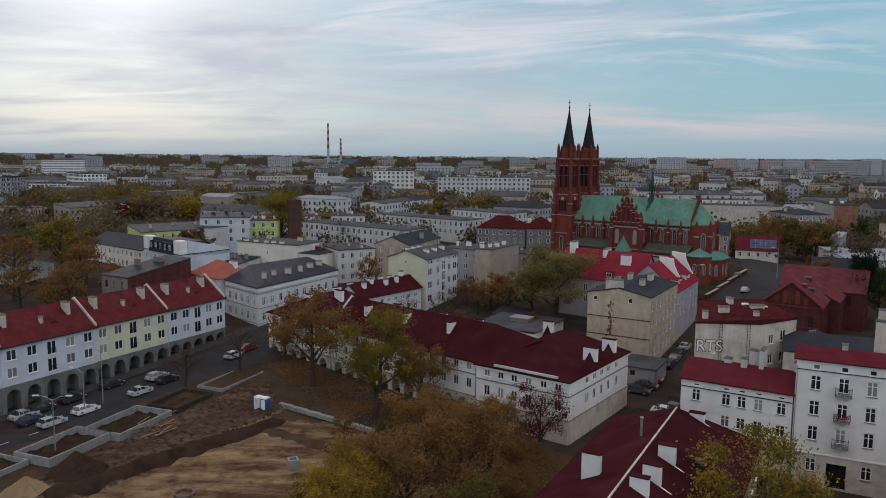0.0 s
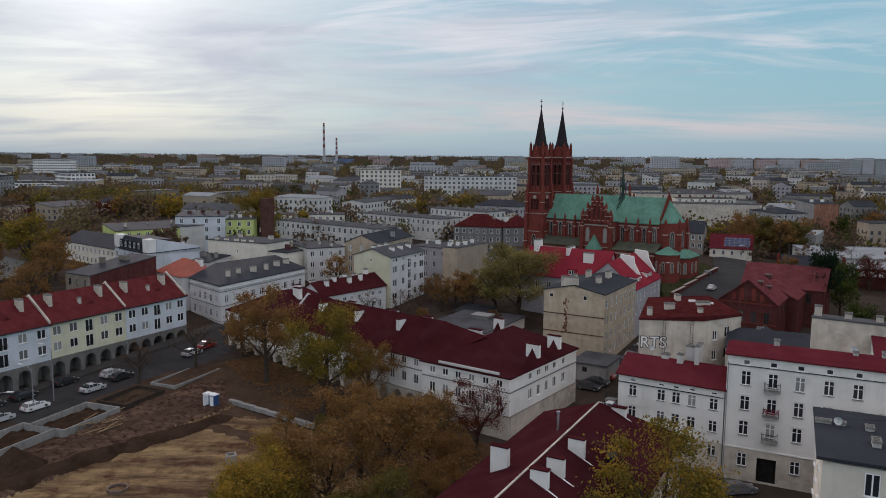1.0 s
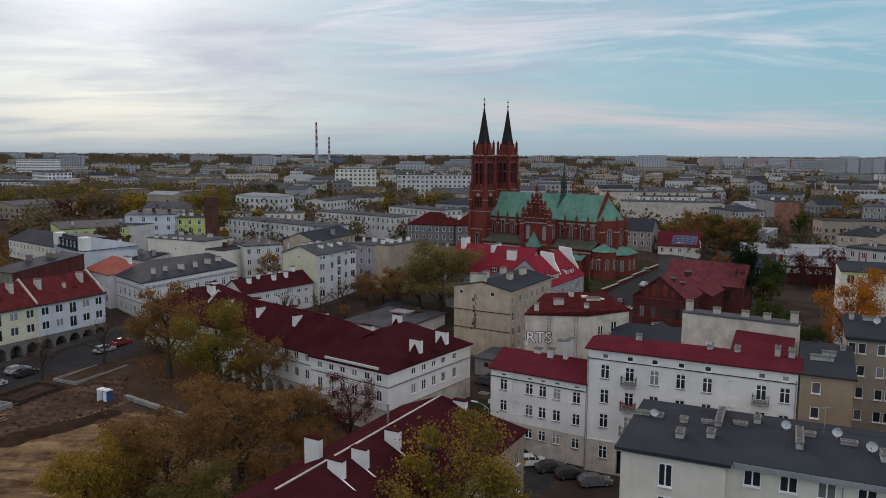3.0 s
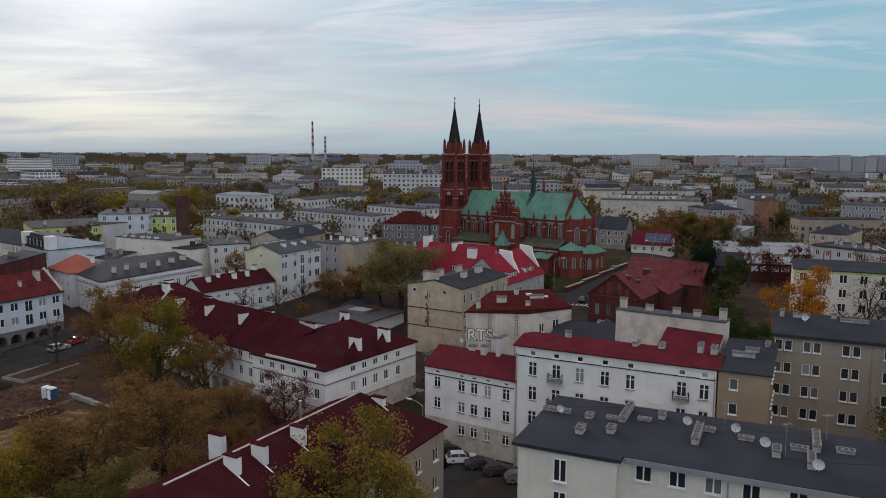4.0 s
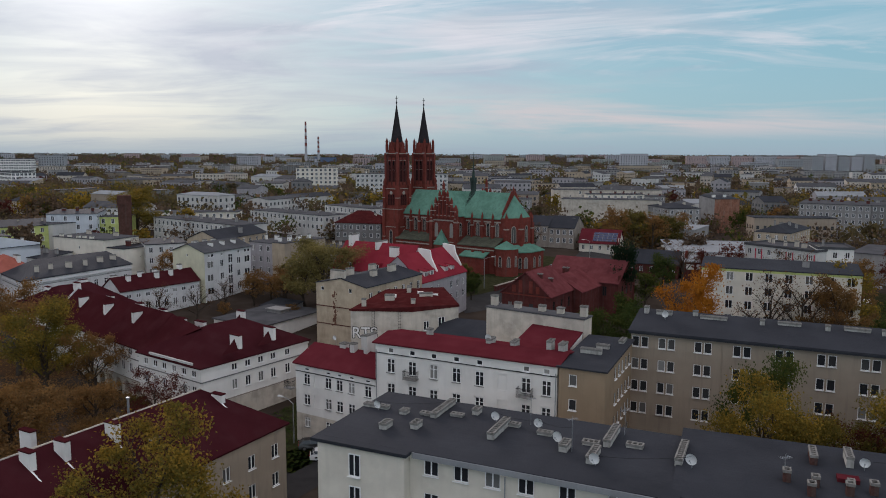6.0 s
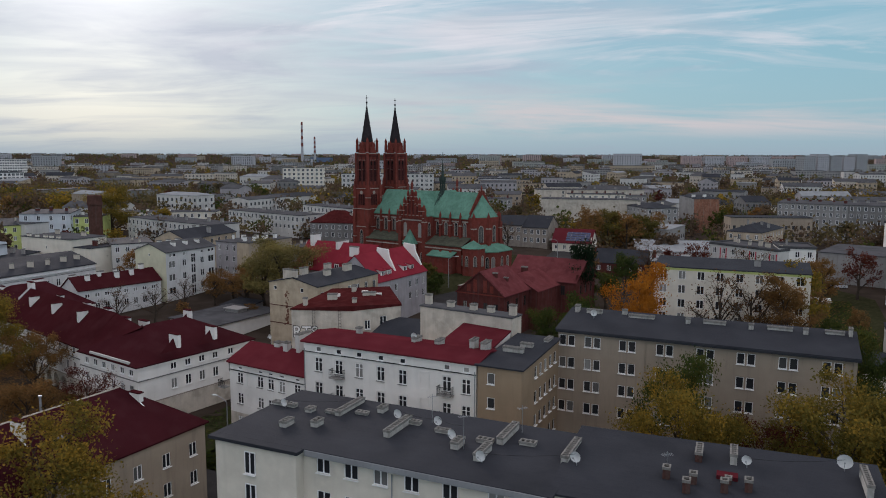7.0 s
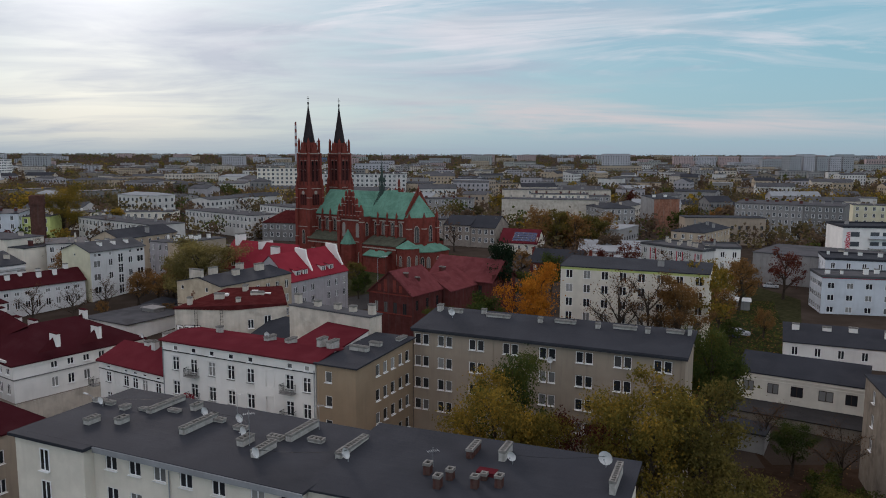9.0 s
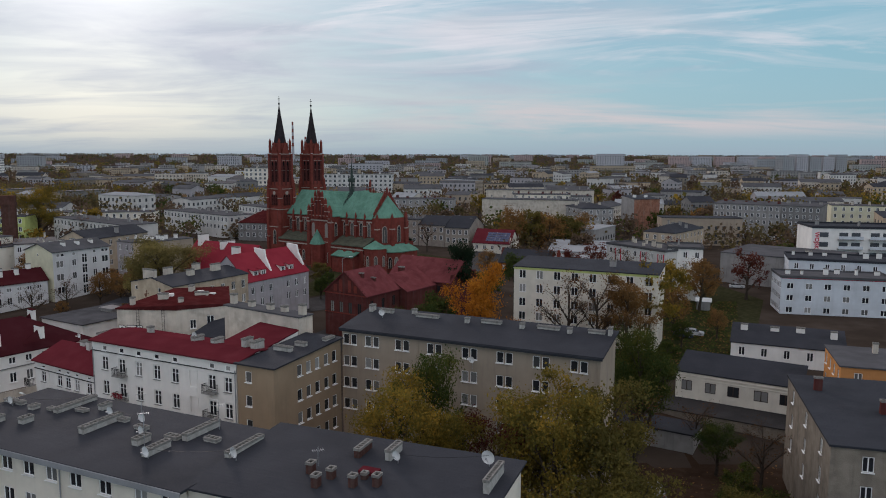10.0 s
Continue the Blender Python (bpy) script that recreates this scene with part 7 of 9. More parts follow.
def far_wood(name, label, kind, count, y0, y1, seed, per=18, leaf=0.37, big=1.0, grove=None):
    """Distant woodland: crowns of large leaf clumps, joined."""
    rs = np.random.RandomState(seed)
    y = y0 + (y1 - y0) * rs.rand(count) ** 0.9
    x = 45 + (rs.rand(count) * 2 - 1) * (0.63 * y + 40)
    if grove:
        x, y = grove[0] + (rs.rand(count) * 2 - 1) * grove[2], grove[1] + (rs.rand(count) * 2 - 1) * grove[3]
    free = ~((x > 20) & (x < 112) & (y < 300))
    x, y = x[free], y[free]
    count = len(x)
    clump = rs.normal(0, 1, (count, 2)) * (2 if grove else 12)
    c = np.stack([x + clump[:, 0], y + clump[:, 1], np.array([gz(a, b) for a, b in zip(x, y)]) + rs.uniform(3.0, 7.0, count)], 1)
    size = rs.uniform(2.6, 5.0, count) * big
    p = np.repeat(c, per, 0) + rs.normal(0, 0.55, (count * per, 3)) * np.repeat(size, per)[:, None] * np.array((1, 1, 0.8))
    n = len(p)
    u = rs.normal(0, 1, (n, 3))
    u /= np.linalg.norm(u, axis=1)[:, None]
    v = np.cross(u, rs.normal(0, 1, (n, 3)))
    v /= np.linalg.norm(v, axis=1)[:, None]
    s = np.repeat(size, per)[:, None] * leaf
    verts = np.stack([p - u * s, p + v * s * 0.8, p + u * s, p - v * s * 0.8], 1).reshape(-1, 3)
    me = bpy.data.meshes.new(name)
    me.from_pydata(verts.tolist(), [], np.arange(n * 4).reshape(-1, 4).tolist())
    me.materials.append(LEAF[kind])
    tagged(new(name, me), label, "wood", "", "stuff")


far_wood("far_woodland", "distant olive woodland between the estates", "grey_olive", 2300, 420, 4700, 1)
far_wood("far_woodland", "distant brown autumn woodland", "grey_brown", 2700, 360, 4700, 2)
far_wood("far_woodland", "distant dark green woodland", "green", 1200, 700, 4800, 3)
far_wood("far_woodland", "scattered yellow trees far off", "yellow", 700, 450, 2200, 4)
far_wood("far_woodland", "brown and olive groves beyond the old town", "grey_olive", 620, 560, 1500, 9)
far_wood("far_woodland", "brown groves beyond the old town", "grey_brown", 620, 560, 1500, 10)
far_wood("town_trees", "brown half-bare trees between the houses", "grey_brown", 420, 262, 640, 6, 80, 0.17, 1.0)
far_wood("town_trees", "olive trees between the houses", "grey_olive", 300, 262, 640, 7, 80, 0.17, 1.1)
far_wood("town_trees", "dark green trees between the houses", "green", 160, 262, 640, 8, 80, 0.17, 1.0)
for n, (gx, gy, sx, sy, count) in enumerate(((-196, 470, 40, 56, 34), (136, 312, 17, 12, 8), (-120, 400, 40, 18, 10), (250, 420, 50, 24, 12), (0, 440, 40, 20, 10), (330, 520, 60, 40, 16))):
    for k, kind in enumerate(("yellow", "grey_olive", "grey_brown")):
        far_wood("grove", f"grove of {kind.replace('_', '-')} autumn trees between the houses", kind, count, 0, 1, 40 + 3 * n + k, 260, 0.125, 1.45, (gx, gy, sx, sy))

# ---- details on the roofs and facades ----
def rel(root, x, y):
    """A world place in the thing's own frame."""
    q = root.matrix_basis.inverted() @ Vector((x, y, 0))
    return q.x, q.y


def stack(root, x, y, z, w, d, h, mat, turn=0.0):
    u, v = rel(root, x, y)
    return chimney(root, u, v, z - root.location.z, w, d, h, mat, turn)


OLD_BRICK = material("sooty_brown_brick", (0.16, 0.115, 0.095), 0.9, streaks=0.5, size=0.6, patchy=0.5)
RED_STACK = material("red_brick_stack", (0.082, 0.040, 0.034), 0.9, streaks=0.5, size=0.5, patchy=0.6)
POTTED = material("grey_rendered_stack", (0.40, 0.385, 0.355), 0.9, streaks=0.5, size=0.8, patchy=0.4)
for x, y, w, d, h in ((46.8, 71.9, 1.6, 0.6, 0.8), (48.2, 71.2, 1.0, 0.6, 0.8), (50.3, 69.8, 0.8, 0.9, 0.9), (48.7, 65.9, 0.8, 1.4, 1.1), (51.6, 65.9, 0.8, 1.2, 1.1), (54.2, 70.6, 0.7, 4.8, 1.0), (52.6, 69.3, 1.5, 0.6, 0.7), (55.6, 69.0, 1.4, 0.6, 0.7),
                      (57.6, 69.8, 0.7, 1.2, 1.1), (59.4, 64.8, 0.7, 4.6, 1.2), (60.9, 66.2, 1.4, 0.6, 0.8), (63.6, 64.0, 1.5, 0.6, 0.8), (64.9, 60.6, 0.8, 1.6, 1.2), (67.0, 58.6, 0.7, 2.8, 1.2), (69.6, 63.0, 0.7, 4.4, 1.2), (67.4, 61.6, 1.6, 0.7, 0.8), (71.2, 61.0, 1.6, 0.7, 0.8)):
    stack(G1, x, y, 15.05, w * 0.9, d, h * 0.82, POTTED)
stack(G1, 74.7, 58.9, 15.1, 0.6, 4.6, 0.95, POTTED)
for x, y, w, d, h in ((81.4, 53.8, 0.7, 1.3, 1.2), (82.2, 51.4, 0.7, 1.3, 1.2), (83.2, 52.8, 0.7, 1.2, 1.1), (85.3, 57.5, 0.7, 2.6, 1.2), (88.0, 56.9, 0.7, 2.6, 1.3), (85.1, 51.3, 0.7, 1.1, 1.2), (87.0, 51.4, 0.7, 1.3, 1.2), (85.9, 52.6, 0.6, 0.9, 0.8), (96.2, 51.6, 0.6, 4.4, 1.4)):
    stack(G2, x, y, 15.35, w * 0.78, d * (0.55 if d < 1.5 else 0.9), h * 0.95, RED_STACK if h < 1.25 else POTTED)
u, v = rel(G2, 86.2, 53.6)
bm = bmesh.new()
box(bm, u - 0.8, u + 0.8, v - 0.5, v + 0.5, 15.5, 15.95)
part("roof_hatch", bm, RED, G2, "red sheet roof hatch")
# fascia and gutters of the cream block, and its stair bay
bm = bmesh.new()
box(bm, 9.5, 32.0, -0.62, -0.5, 14.85, 15.35)
part("gutter", bm, METAL_ROOF, G1)
bm = bmesh.new()
box(bm, 0.02, 9.0, -1.1, -0.01, 0, 14.9)
part("bay", bm, CREAM, G1)
bm = bmesh.new()
box(bm, -0.5, 9.4, -1.5, -0.52, 15.12, 15.42)
part("bay_roof", bm, TAR, G1)
for z in (12.35, 9.3, 6.25, 3.2):
    window(G1, pose(4.0, -1.22, z), 1.2, 2.1, "two")
for uu in (8.4, 18.0, 30.9):
    bm = bmesh.new()
    tube(bm, [(uu, -0.12, 0.2), (uu, -0.12, 14.5)], [0.06, 0.06], 6)
    part("downpipe", bm, METAL_ROOF, G1)


def dish(x, y, z, turn, size=0.55, label="white satellite dish on a mast"):
    root = thing("satellite_dish", x, y, z, turn, label, "satellite dish", "satellite dishes")
    bm = bmesh.new()
    size *= 0.8
    n, k = 14, 4
    rings = [[bm.verts.new((size * j / k * math.cos(2 * math.pi * i / n), -0.18 * (j / k) ** 2, 1.0 + size * j / k * math.sin(2 * math.pi * i / n))) for i in range(n)] for j in range(1, k + 1)]
    c = bm.verts.new((0, 0, 1.0))
    for i in range(n):
        bm.faces.new((c, rings[0][i], rings[0][(i + 1) % n]))
        for a, b in zip(rings, rings[1:]):
            bm.faces.new((a[i], b[i], b[(i + 1) % n], a[(i + 1) % n]))
    part("bowl", bm, DISH, root)
    bm = bmesh.new()
    tube(bm, [(0, 0.08, -0.25), (0, 0.08, 1.1)], [0.035, 0.035], 6)
    part("mast", bm, STEEL, root)
    bm = bmesh.new()
    tube(bm, [(0, -0.1, 1.0 - size * 0.9), (0, -0.55, 1.0)], [0.02, 0.02], 5)
    box(bm, -0.05, 0.05, -0.62, -0.5, 0.95, 1.06)
    part("receiver_arm", bm, STEEL, root)
    return root


for x, y, z, t, sz in ((47.6, 70.6, 15.1, -30, 0.5), (59.3, 67.3, 15.1, -28, 0.55), (63.2, 65.4, 15.1, -25, 0.55), (64.5, 61.9, 15.1, -40, 0.6), (66.8, 57.0, 15.1, -35, 0.6), (74.6, 56.1, 15.4, -38, 0.6), (88.4, 55.2, 15.5, -30, 0.5), (96.0, 54.4, 15.7, -30, 0.75)):
    dish(x, y, z, t, sz)
for x, y, h in ((62.6, 66.6, 3.2), (71.0, 63.9, 3.0), (65.4, 60.0, 3.6), (81.8, 55.0, 2.2)):
    root = thing("aerial", x, y, 15.1, 20, "thin television aerial on a roof mast", "aerial", "aerials")
    bm = bmesh.new()
    tube(bm, [(0, 0, -0.1), (0, 0, h)], [0.035, 0.025], 5)
    part("mast", bm, STEEL, root)
    bm = bmesh.new()
    box(bm, -0.5, 0.5, -0.015, 0.015, h - 0.32, h - 0.29)
    for i in range(6):
        box(bm, -0.45 + 0.18 * i, -0.43 + 0.18 * i, -0.3, 0.3, h - 0.31, h - 0.29)
    part("rods", bm, STEEL, root)
# the long taupe block's roof
for u, v, w, d, h in ((0.8, 6.8, 0.7, 2.0, 1.2), (3.2, 6.6, 2.6, 0.6, 0.7), (7.2, 7.2, 0.8, 0.6, 0.9), (9.6, 6.4, 4.2, 0.7, 0.5), (15.6, 6.0, 0.7, 0.7, 0.9), (18.8, 6.6, 3.4, 0.7, 0.5), (23.2, 6.0, 0.7, 0.7, 0.9), (26.5, 6.6, 3.6, 0.7, 0.5), (29.4, 6.0, 0.7, 0.7, 0.9), (32.6, 6.8, 2.6, 0.6, 0.5), (34.3, 6.8, 0.5, 2.0, 1.3)):
    chimney(LG, u, v, 18.35 + 1.2 * v / 8 - LG.location.z - 0.1, w * 0.8, min(d, 1.3) * 0.8, h * 0.7 + 0.25, POTTED)
dish(*along((79.0, 93.3), -25, 3.6, 4.5), 19.0, -20, 0.55)
u, v = 18.0, -0.1
dish(*along((79.0, 93.3), -25, 18.9, -0.35), 15.4, -25, 0.5)
bm = bmesh.new()
box(bm, -0.2, 35.0, -0.52, -0.4, 18.3 - LG.location.z - 0.2, 18.3 - LG.location.z + 0.08)
part("gutter", bm, TAR, LG)
for uu in (11.3, 34.3):
    bm = bmesh.new()
    tube(bm, [(uu, -0.1, 0.3), (uu, -0.1, 18.1 - LG.location.z)], [0.06, 0.06], 6)
    part("downpipe", bm, TAUPE, LG)
# tan corner house
for u, v, w, d in ((2.2, 6.0, 2.6, 0.6), (3.0, 8.6, 1.6, 0.6), (4.6, 12.4, 0.6, 2.0)):
    chimney(TN, u, v, 16.7 - TN.location.z, w, d, 0.9, POTTED)
# white tenement: stacks, balconies, flower box, downpipes
for u, v, w, d, h in ((5.5, 5.2, 0.7, 0.7, 1.6), (14.6, 4.4, 0.6, 2.2, 1.4), (17.8, 4.6, 0.6, 2.2, 1.4), (24.0, 5.5, 0.7, 2.6, 1.8), (22.4, 7.8, 0.6, 1.6, 2.0)):
    chimney(WH, u, min(v, 5.0), 16.7 - WH.location.z, w, min(d, 1.8), h * 0.8, POTTED)
dish(*along((45.4, 93.7), -26.7, 14.4, 4.2), 17.0, -30, 0.55)
zb = WH.location.z


def balcony(root, u, z, w=1.9, flowers=False):
    bm = bmesh.new()
    box(bm, u - w / 2, u + w / 2, -0.95, -0.003, z - 0.15, z)
    b = part("balcony", bm, CONCRETE, root)
    bm = bmesh.new()
    n = 12
    for i in range(n + 1):
        x = u - w / 2 + 0.04 + (w - 0.08) * i / n
        box(bm, x - 0.012, x + 0.012, -0.92, -0.89, z, z + 0.95)
    for sx in (-1, 1):
        for k in range(5):
            y = -0.9 + 0.2 * k
            box(bm, u + sx * (w / 2 - 0.04) - 0.012, u + sx * (w / 2 - 0.04) + 0.012, y, y + 0.03, z, z + 0.95)
        box(bm, u + sx * (w / 2 - 0.04) - 0.02, u + sx * (w / 2 - 0.04) + 0.02, -0.94, -0.02, z + 0.95, z + 1.0)
    box(bm, u - w / 2, u + w / 2, -0.94, -0.88, z + 0.95, z + 1.0)
    part("railing", bm, IRON, b)
    if flowers:
        rs = random.Random(3)
        bm = bmesh.new()
        for i in range(160):
            c = Vector((u + rs.uniform(-w / 2, w / 2), -1.02 + rs.uniform(-0.16, 0.1), z + 0.75 + rs.uniform(-0.3, 0.35)))
            a, e = Vector((rs.uniform(-1, 1), rs.uniform(-1, 1), rs.uniform(-1, 1))) * 0.09, Vector((rs.uniform(-1, 1), rs.uniform(-1, 1), rs.uniform(-1, 1))) * 0.09
            bm.faces.new([bm.verts.new(c + q) for q in (a, e, -a, -e)])
        part("flower_box", bm, RED_BRIGHT, b, "box full of red flowers")


for col, z, fl in ((1, 12.6, False), (1, 9.3, True), (1, 6.0, False), (6, 12.6, False), (6, 9.3, False)):
    balcony(WH, WH_AT[col], z - zb - 0.05, 1.9, fl)
for uu in (0.15, 24.75):
    bm = bmesh.new()
    tube(bm, [(uu, -0.1, 0.3), (uu, -0.1, 15.7 - zb)], [0.06, 0.06], 6)
    part("downpipe", bm, METAL_ROOF, WH)
for root, zz, ww, us in ((WH, 15.28, 24.9, WH_AT), (W3, 10.52, 14.2, W3_AT)):
    zo = root.location.z
    bm = bmesh.new()
    box(bm, 0.02, ww - 0.02, -0.13, -0.004, zz - zo, zz - zo + 0.09)
    part("string_course", bm, IRON, root, "thin dark sheet-covered string course")
for k, u in enumerate(WH_AT):
    for z in (11.5, 8.2):
        if k not in (1, 6):
            bm = bmesh.new()
            box(bm, u - 0.62, u + 0.62, -0.035, -0.004, z - zb, z - zb + 1.05)
            part("panel", bm, WHITE, WH)
    for z in (12.8, 9.5, 6.2):
        bm = bmesh.new()
        box(bm, u - 0.72, u - 0.6, -0.05, -0.004, z - zb, z - zb + 1.95)
        box(bm, u + 0.6, u + 0.72, -0.05, -0.004, z - zb, z - zb + 1.95)
        box(bm, u - 0.72, u + 0.72, -0.05, -0.004, z - zb + 1.95, z - zb + 2.1)
        part("surround", bm, WHITE, WH)
for z, tl in ((4.35, 0.16),):
    bm = bmesh.new()
    box(bm, 0.02, 24.88, -0.11, -0.004, z - zb, z - zb + tl)
    part("string_course", bm, WHITE, WH)
# rear wing of the white tenement, up against the bare wall
building("rear_wing", "rear wing with a red sheet roof", (63.4, 92.0), -26.7, 7.2, 8.6, 16.7, "shed", 1.2, WHITE, RED, {}, base=0.4, over=0.1)
# lower neighbour
for u, v, w, d, h in ((5.2, 4.6, 1.0, 0.9, 1.5), (7.4, 4.0, 0.8, 0.8, 2.0), (8.6, 5.6, 1.5, 0.9, 3.2), (9.6, 5.0, 0.6, 2.4, 3.8), (14.0, 4.8, 0.7, 1.2, 2.4)):
    chimney(W3, u, v, 12.3 - W3.location.z, w, d, h * 0.8 + 0.7, OFFWHITE)
dish(*along((33.4, 104.8), -42.2, 4.2, 3.2), 13.6, -40, 0.45)
balcony(W3, -0.8, 8.0 - W3.location.z, 1.4)
def chimney_wall(root, x, y, z, w, d, h, local=False, saddle=None):
    """A white rendered chimney wall under a sheet cover in the roof's red."""
    u, v = (x, y) if local else rel(root, x, y)
    zz = z - root.location.z
    bm = bmesh.new()
    box(bm, u - w / 2, u + w / 2, v - d / 2, v + d / 2, zz, zz + h)
    ob = part("chimney", bm, WHITE, root, "white chimney wall")
    bm = bmesh.new()
    box(bm, u - w / 2 - 0.07, u + w / 2 + 0.07, v - d / 2 - 0.07, v + d / 2 + 0.07, zz + h, zz + h + 0.12)
    part("cover", bm, RED_DARK, ob)
    if saddle:
        sx, sy = saddle
        px, py = abs(sy) * w * 0.42, abs(sx) * d * 0.42
        fx, fy = u + sx * w / 2, v + sy * d / 2
        bm = bmesh.new()
        solid(bm, [(fx - px, fy - py, zz - 0.3), (fx + px, fy + py, zz - 0.3), (fx, fy, zz + h * 0.72), (fx + sx * 2.4, fy + sy * 2.4, zz - 0.6)], [(0, 1, 2), (0, 2, 3), (2, 1, 3), (0, 3, 1)])
        part("saddle", bm, RED_DARK, ob, "dark red saddle roof")


# dark red roof at the foot of the square: ridge coping, white chimney walls, flues
bm = bmesh.new()
box(bm, 8.17, 8.33, 5.0, 33.0, 14.25, 14.37)
part("ridge_coping", bm, STAINED, RR, "white ridge coping")
for x, y, w, d, h in ((14.0, 67.0, 2.2, 0.6, 1.5), (17.0, 61.4, 2.0, 0.6, 1.7), (18.8, 64.0, 2.0, 0.6, 1.7), (21.5, 68.6, 2.0, 0.6, 1.7), (28.4, 80.6, 2.0, 0.6, 0.7)):
    chimney_wall(RR, x, y, 12.0, w * 0.8, d, h + 1.15)
    u, v = rel(RR, x, y)
    if u > 8.6:                                 # lead flashing that runs on down the slope
        bm = bmesh.new()
        tube(bm, [(u + 0.7, v - 0.2, 14.37 - (u + 0.7 - 8.25) * 0.533), (u + 2.6, v - 0.2, 14.37 - (u + 2.6 - 8.25) * 0.533)], [0.1, 0.1], 4)
        part("flashing", bm, FRAME_WHITE, RR)
for x, y in ((20.6, 74.6),):
    u, v = rel(RR, x, y)
    bm = bmesh.new()
    tube(bm, [(u, v, 12.6), (u, v, 15.3)], [0.13, 0.13], 8)
    prism(bm, ring(8, 0.2, u, v), 15.3, 15.45)
    part("flue", bm, STEEL, RR)
bm = bmesh.new()
box(bm, 12.3, 13.1, 22.0, 23.4, 12.2, 12.75)
part("skylight", bm, IRON, RR)
# hipped house and arcaded wing: white chimney walls
for x, y, w, d, h in ((22.4, 110.6, 0.9, 2.6, 1.9), (26.4, 116.0, 0.9, 2.6, 1.9), (14.0, 120.0, 2.8, 0.8, 1.6), (10.0, 122.5, 2.6, 0.8, 1.4), (18.5, 128.5, 2.2, 0.8, 1.5)):
    chimney_wall(A1, x, y, 11.4, max(w, d) * 0.85, 0.6, 2.0, saddle=(0, -1))
for u in (6.5, 16.4, 26.8):
    chimney_wall(A2, u, 3.6, 12.0, 0.7, 1.7, 2.0, True)
for u in (11.4, 22.4, 30.4):
    chimney_wall(A2, u, 6.4, 12.6, 1.8, 0.7, 1.9, True, (0, -1))
chimney_wall(A0, 12.6, 8.3, 12.4, 2.2, 0.7, 2.2, True)
chimney_wall(A0, 7.4, 4.6, 12.0, 1.8, 0.6, 1.6, True, (0, -1))
chimney_wall(A0, 8.6, 11.2, 13.0, 0.6, 2.0, 1.4, True)
bm = bmesh.new()
box(bm, 3.4, 14.4, -0.3, -0.05, 9.75, 10.1)
part("attic_strip", bm, OFFWHITE, A1, "white attic strip above the eaves")
for ob, w, d in ((A1, 16.2, 21.8), (A2, 34.9, 11.0), (A0, 19.2, 18.0)):
    bm = bmesh.new()
    box(bm, 0.0, w, -0.09, -0.003, 3.55, 3.72)
    box(bm, w + 0.003, w + 0.09, -0.003, d, 3.55, 3.72)
    part("string_course", bm, STONE, ob)
    bm = bmesh.new()
    box(bm, 0.0, w, -0.08, -0.003, 7.2, 7.36)
    box(bm, w + 0.003, w + 0.08, -0.003, d, 7.2, 7.36)
    part("string_course", bm, DARK_GREY, ob)
bm = bmesh.new()
box(bm, 16.203, 16.27, 0.2, 21.6, 0, 3.5)
part("plinth", bm, STAINED, A1)
for u, v, w, d, h in ((1.0, 4.6, 1.4, 0.6, 1.5), (3.4, 2.6, 1.0, 0.7, 1.9), (6.6, 3.4, 0.8, 0.6, 1.8), (8.2, 5.4, 0.9, 0.7, 2.0), (10.4, 2.4, 1.0, 0.7, 2.0), (11.4, 5.0, 0.8, 0.8, 1.9), (14.2, 2.6, 0.9, 0.7, 2.1), (14.6, 5.2, 0.8, 0.7, 1.8), (17.6, 4.2, 1.0, 0.9, 2.0)):
    chimney(A3, u, v, 12.6 - abs(v - 4.0) * 0.65 - A3.location.z - 0.4, w, d, h, WHITE)
for u, v in ((7.5, 12.0),):
    bm = bmesh.new()
    box(bm, u - 2.0, u + 2.0, v - 1.4, v + 1.4, 4.3, 5.0)
    box(bm, u - 2.3, u + 2.3, v - 1.7, v + 1.7, 5.0, 5.2)
    part("roof_lantern", bm, GREY, FL)
# red roofs beyond: white fire walls, dormers
for v, t in ((8.6, 0.5), (19.7, 0.55)):
    bm = bmesh.new()
    side = [(6.3, 10.6), (11.3, 10.6), (11.3, 12.3), (9.7, 15.2), (9.4, 16.9), (6.3, 17.2)]
    solid(bm, [(u, v - t / 2, z) for u, z in side] + [(u, v + t / 2, z) for u, z in side], [tuple(range(6)), tuple(range(11, 5, -1))] + [(i, 6 + i, 6 + (i + 1) % 6, (i + 1) % 6) for i in range(6)])
    part("fire_wall", bm, WHITE, C1, "white rendered fire wall")
for v in (3.4, 5.8, 12.2, 15.0):
    bm = bmesh.new()
    box(bm, 9.0, 11.6, v - 0.8, v + 0.8, 11.2, 13.0)
    d_ = part("dormer", bm, WHITE, C1, "white dormer")
    bm = bmesh.new()
    slab(bm, (8.4, v - 1.0, 13.6), (11.9, v - 1.0, 13.0), (11.9, v + 1.0, 13.0), (8.4, v + 1.0, 13.6), 0.12)
    part("dormer_roof", bm, RED_BRIGHT, d_)
    window(C1, pose(11.6, v, 11.6, 0, 0, 90) @ pose(0, -0.06, 0), 1.1, 1.1, "two", False)
for u, v, w, d, h in ((2.0, 6.0, 1.2, 2.6, 3.2), (10.5, 6.0, 0.6, 4.5, 2.0), (16.0, 3.5, 2.4, 0.8, 2.6)):
    chimney(C2, u, v, 18.0 - C2.location.z - (1.5 if w > 2 else 0), w, d, h, WHITE)
for u in (5.0, 13.0):
    bm = bmesh.new()
    box(bm, u - 1.0, u + 1.0, 0.4, 3.0, 10.6, 12.4)
    part("dormer", bm, RED_BRIGHT, C2)
    window(C2, pose(u, 0.34, 11.0), 1.3, 1.0, "two", False)
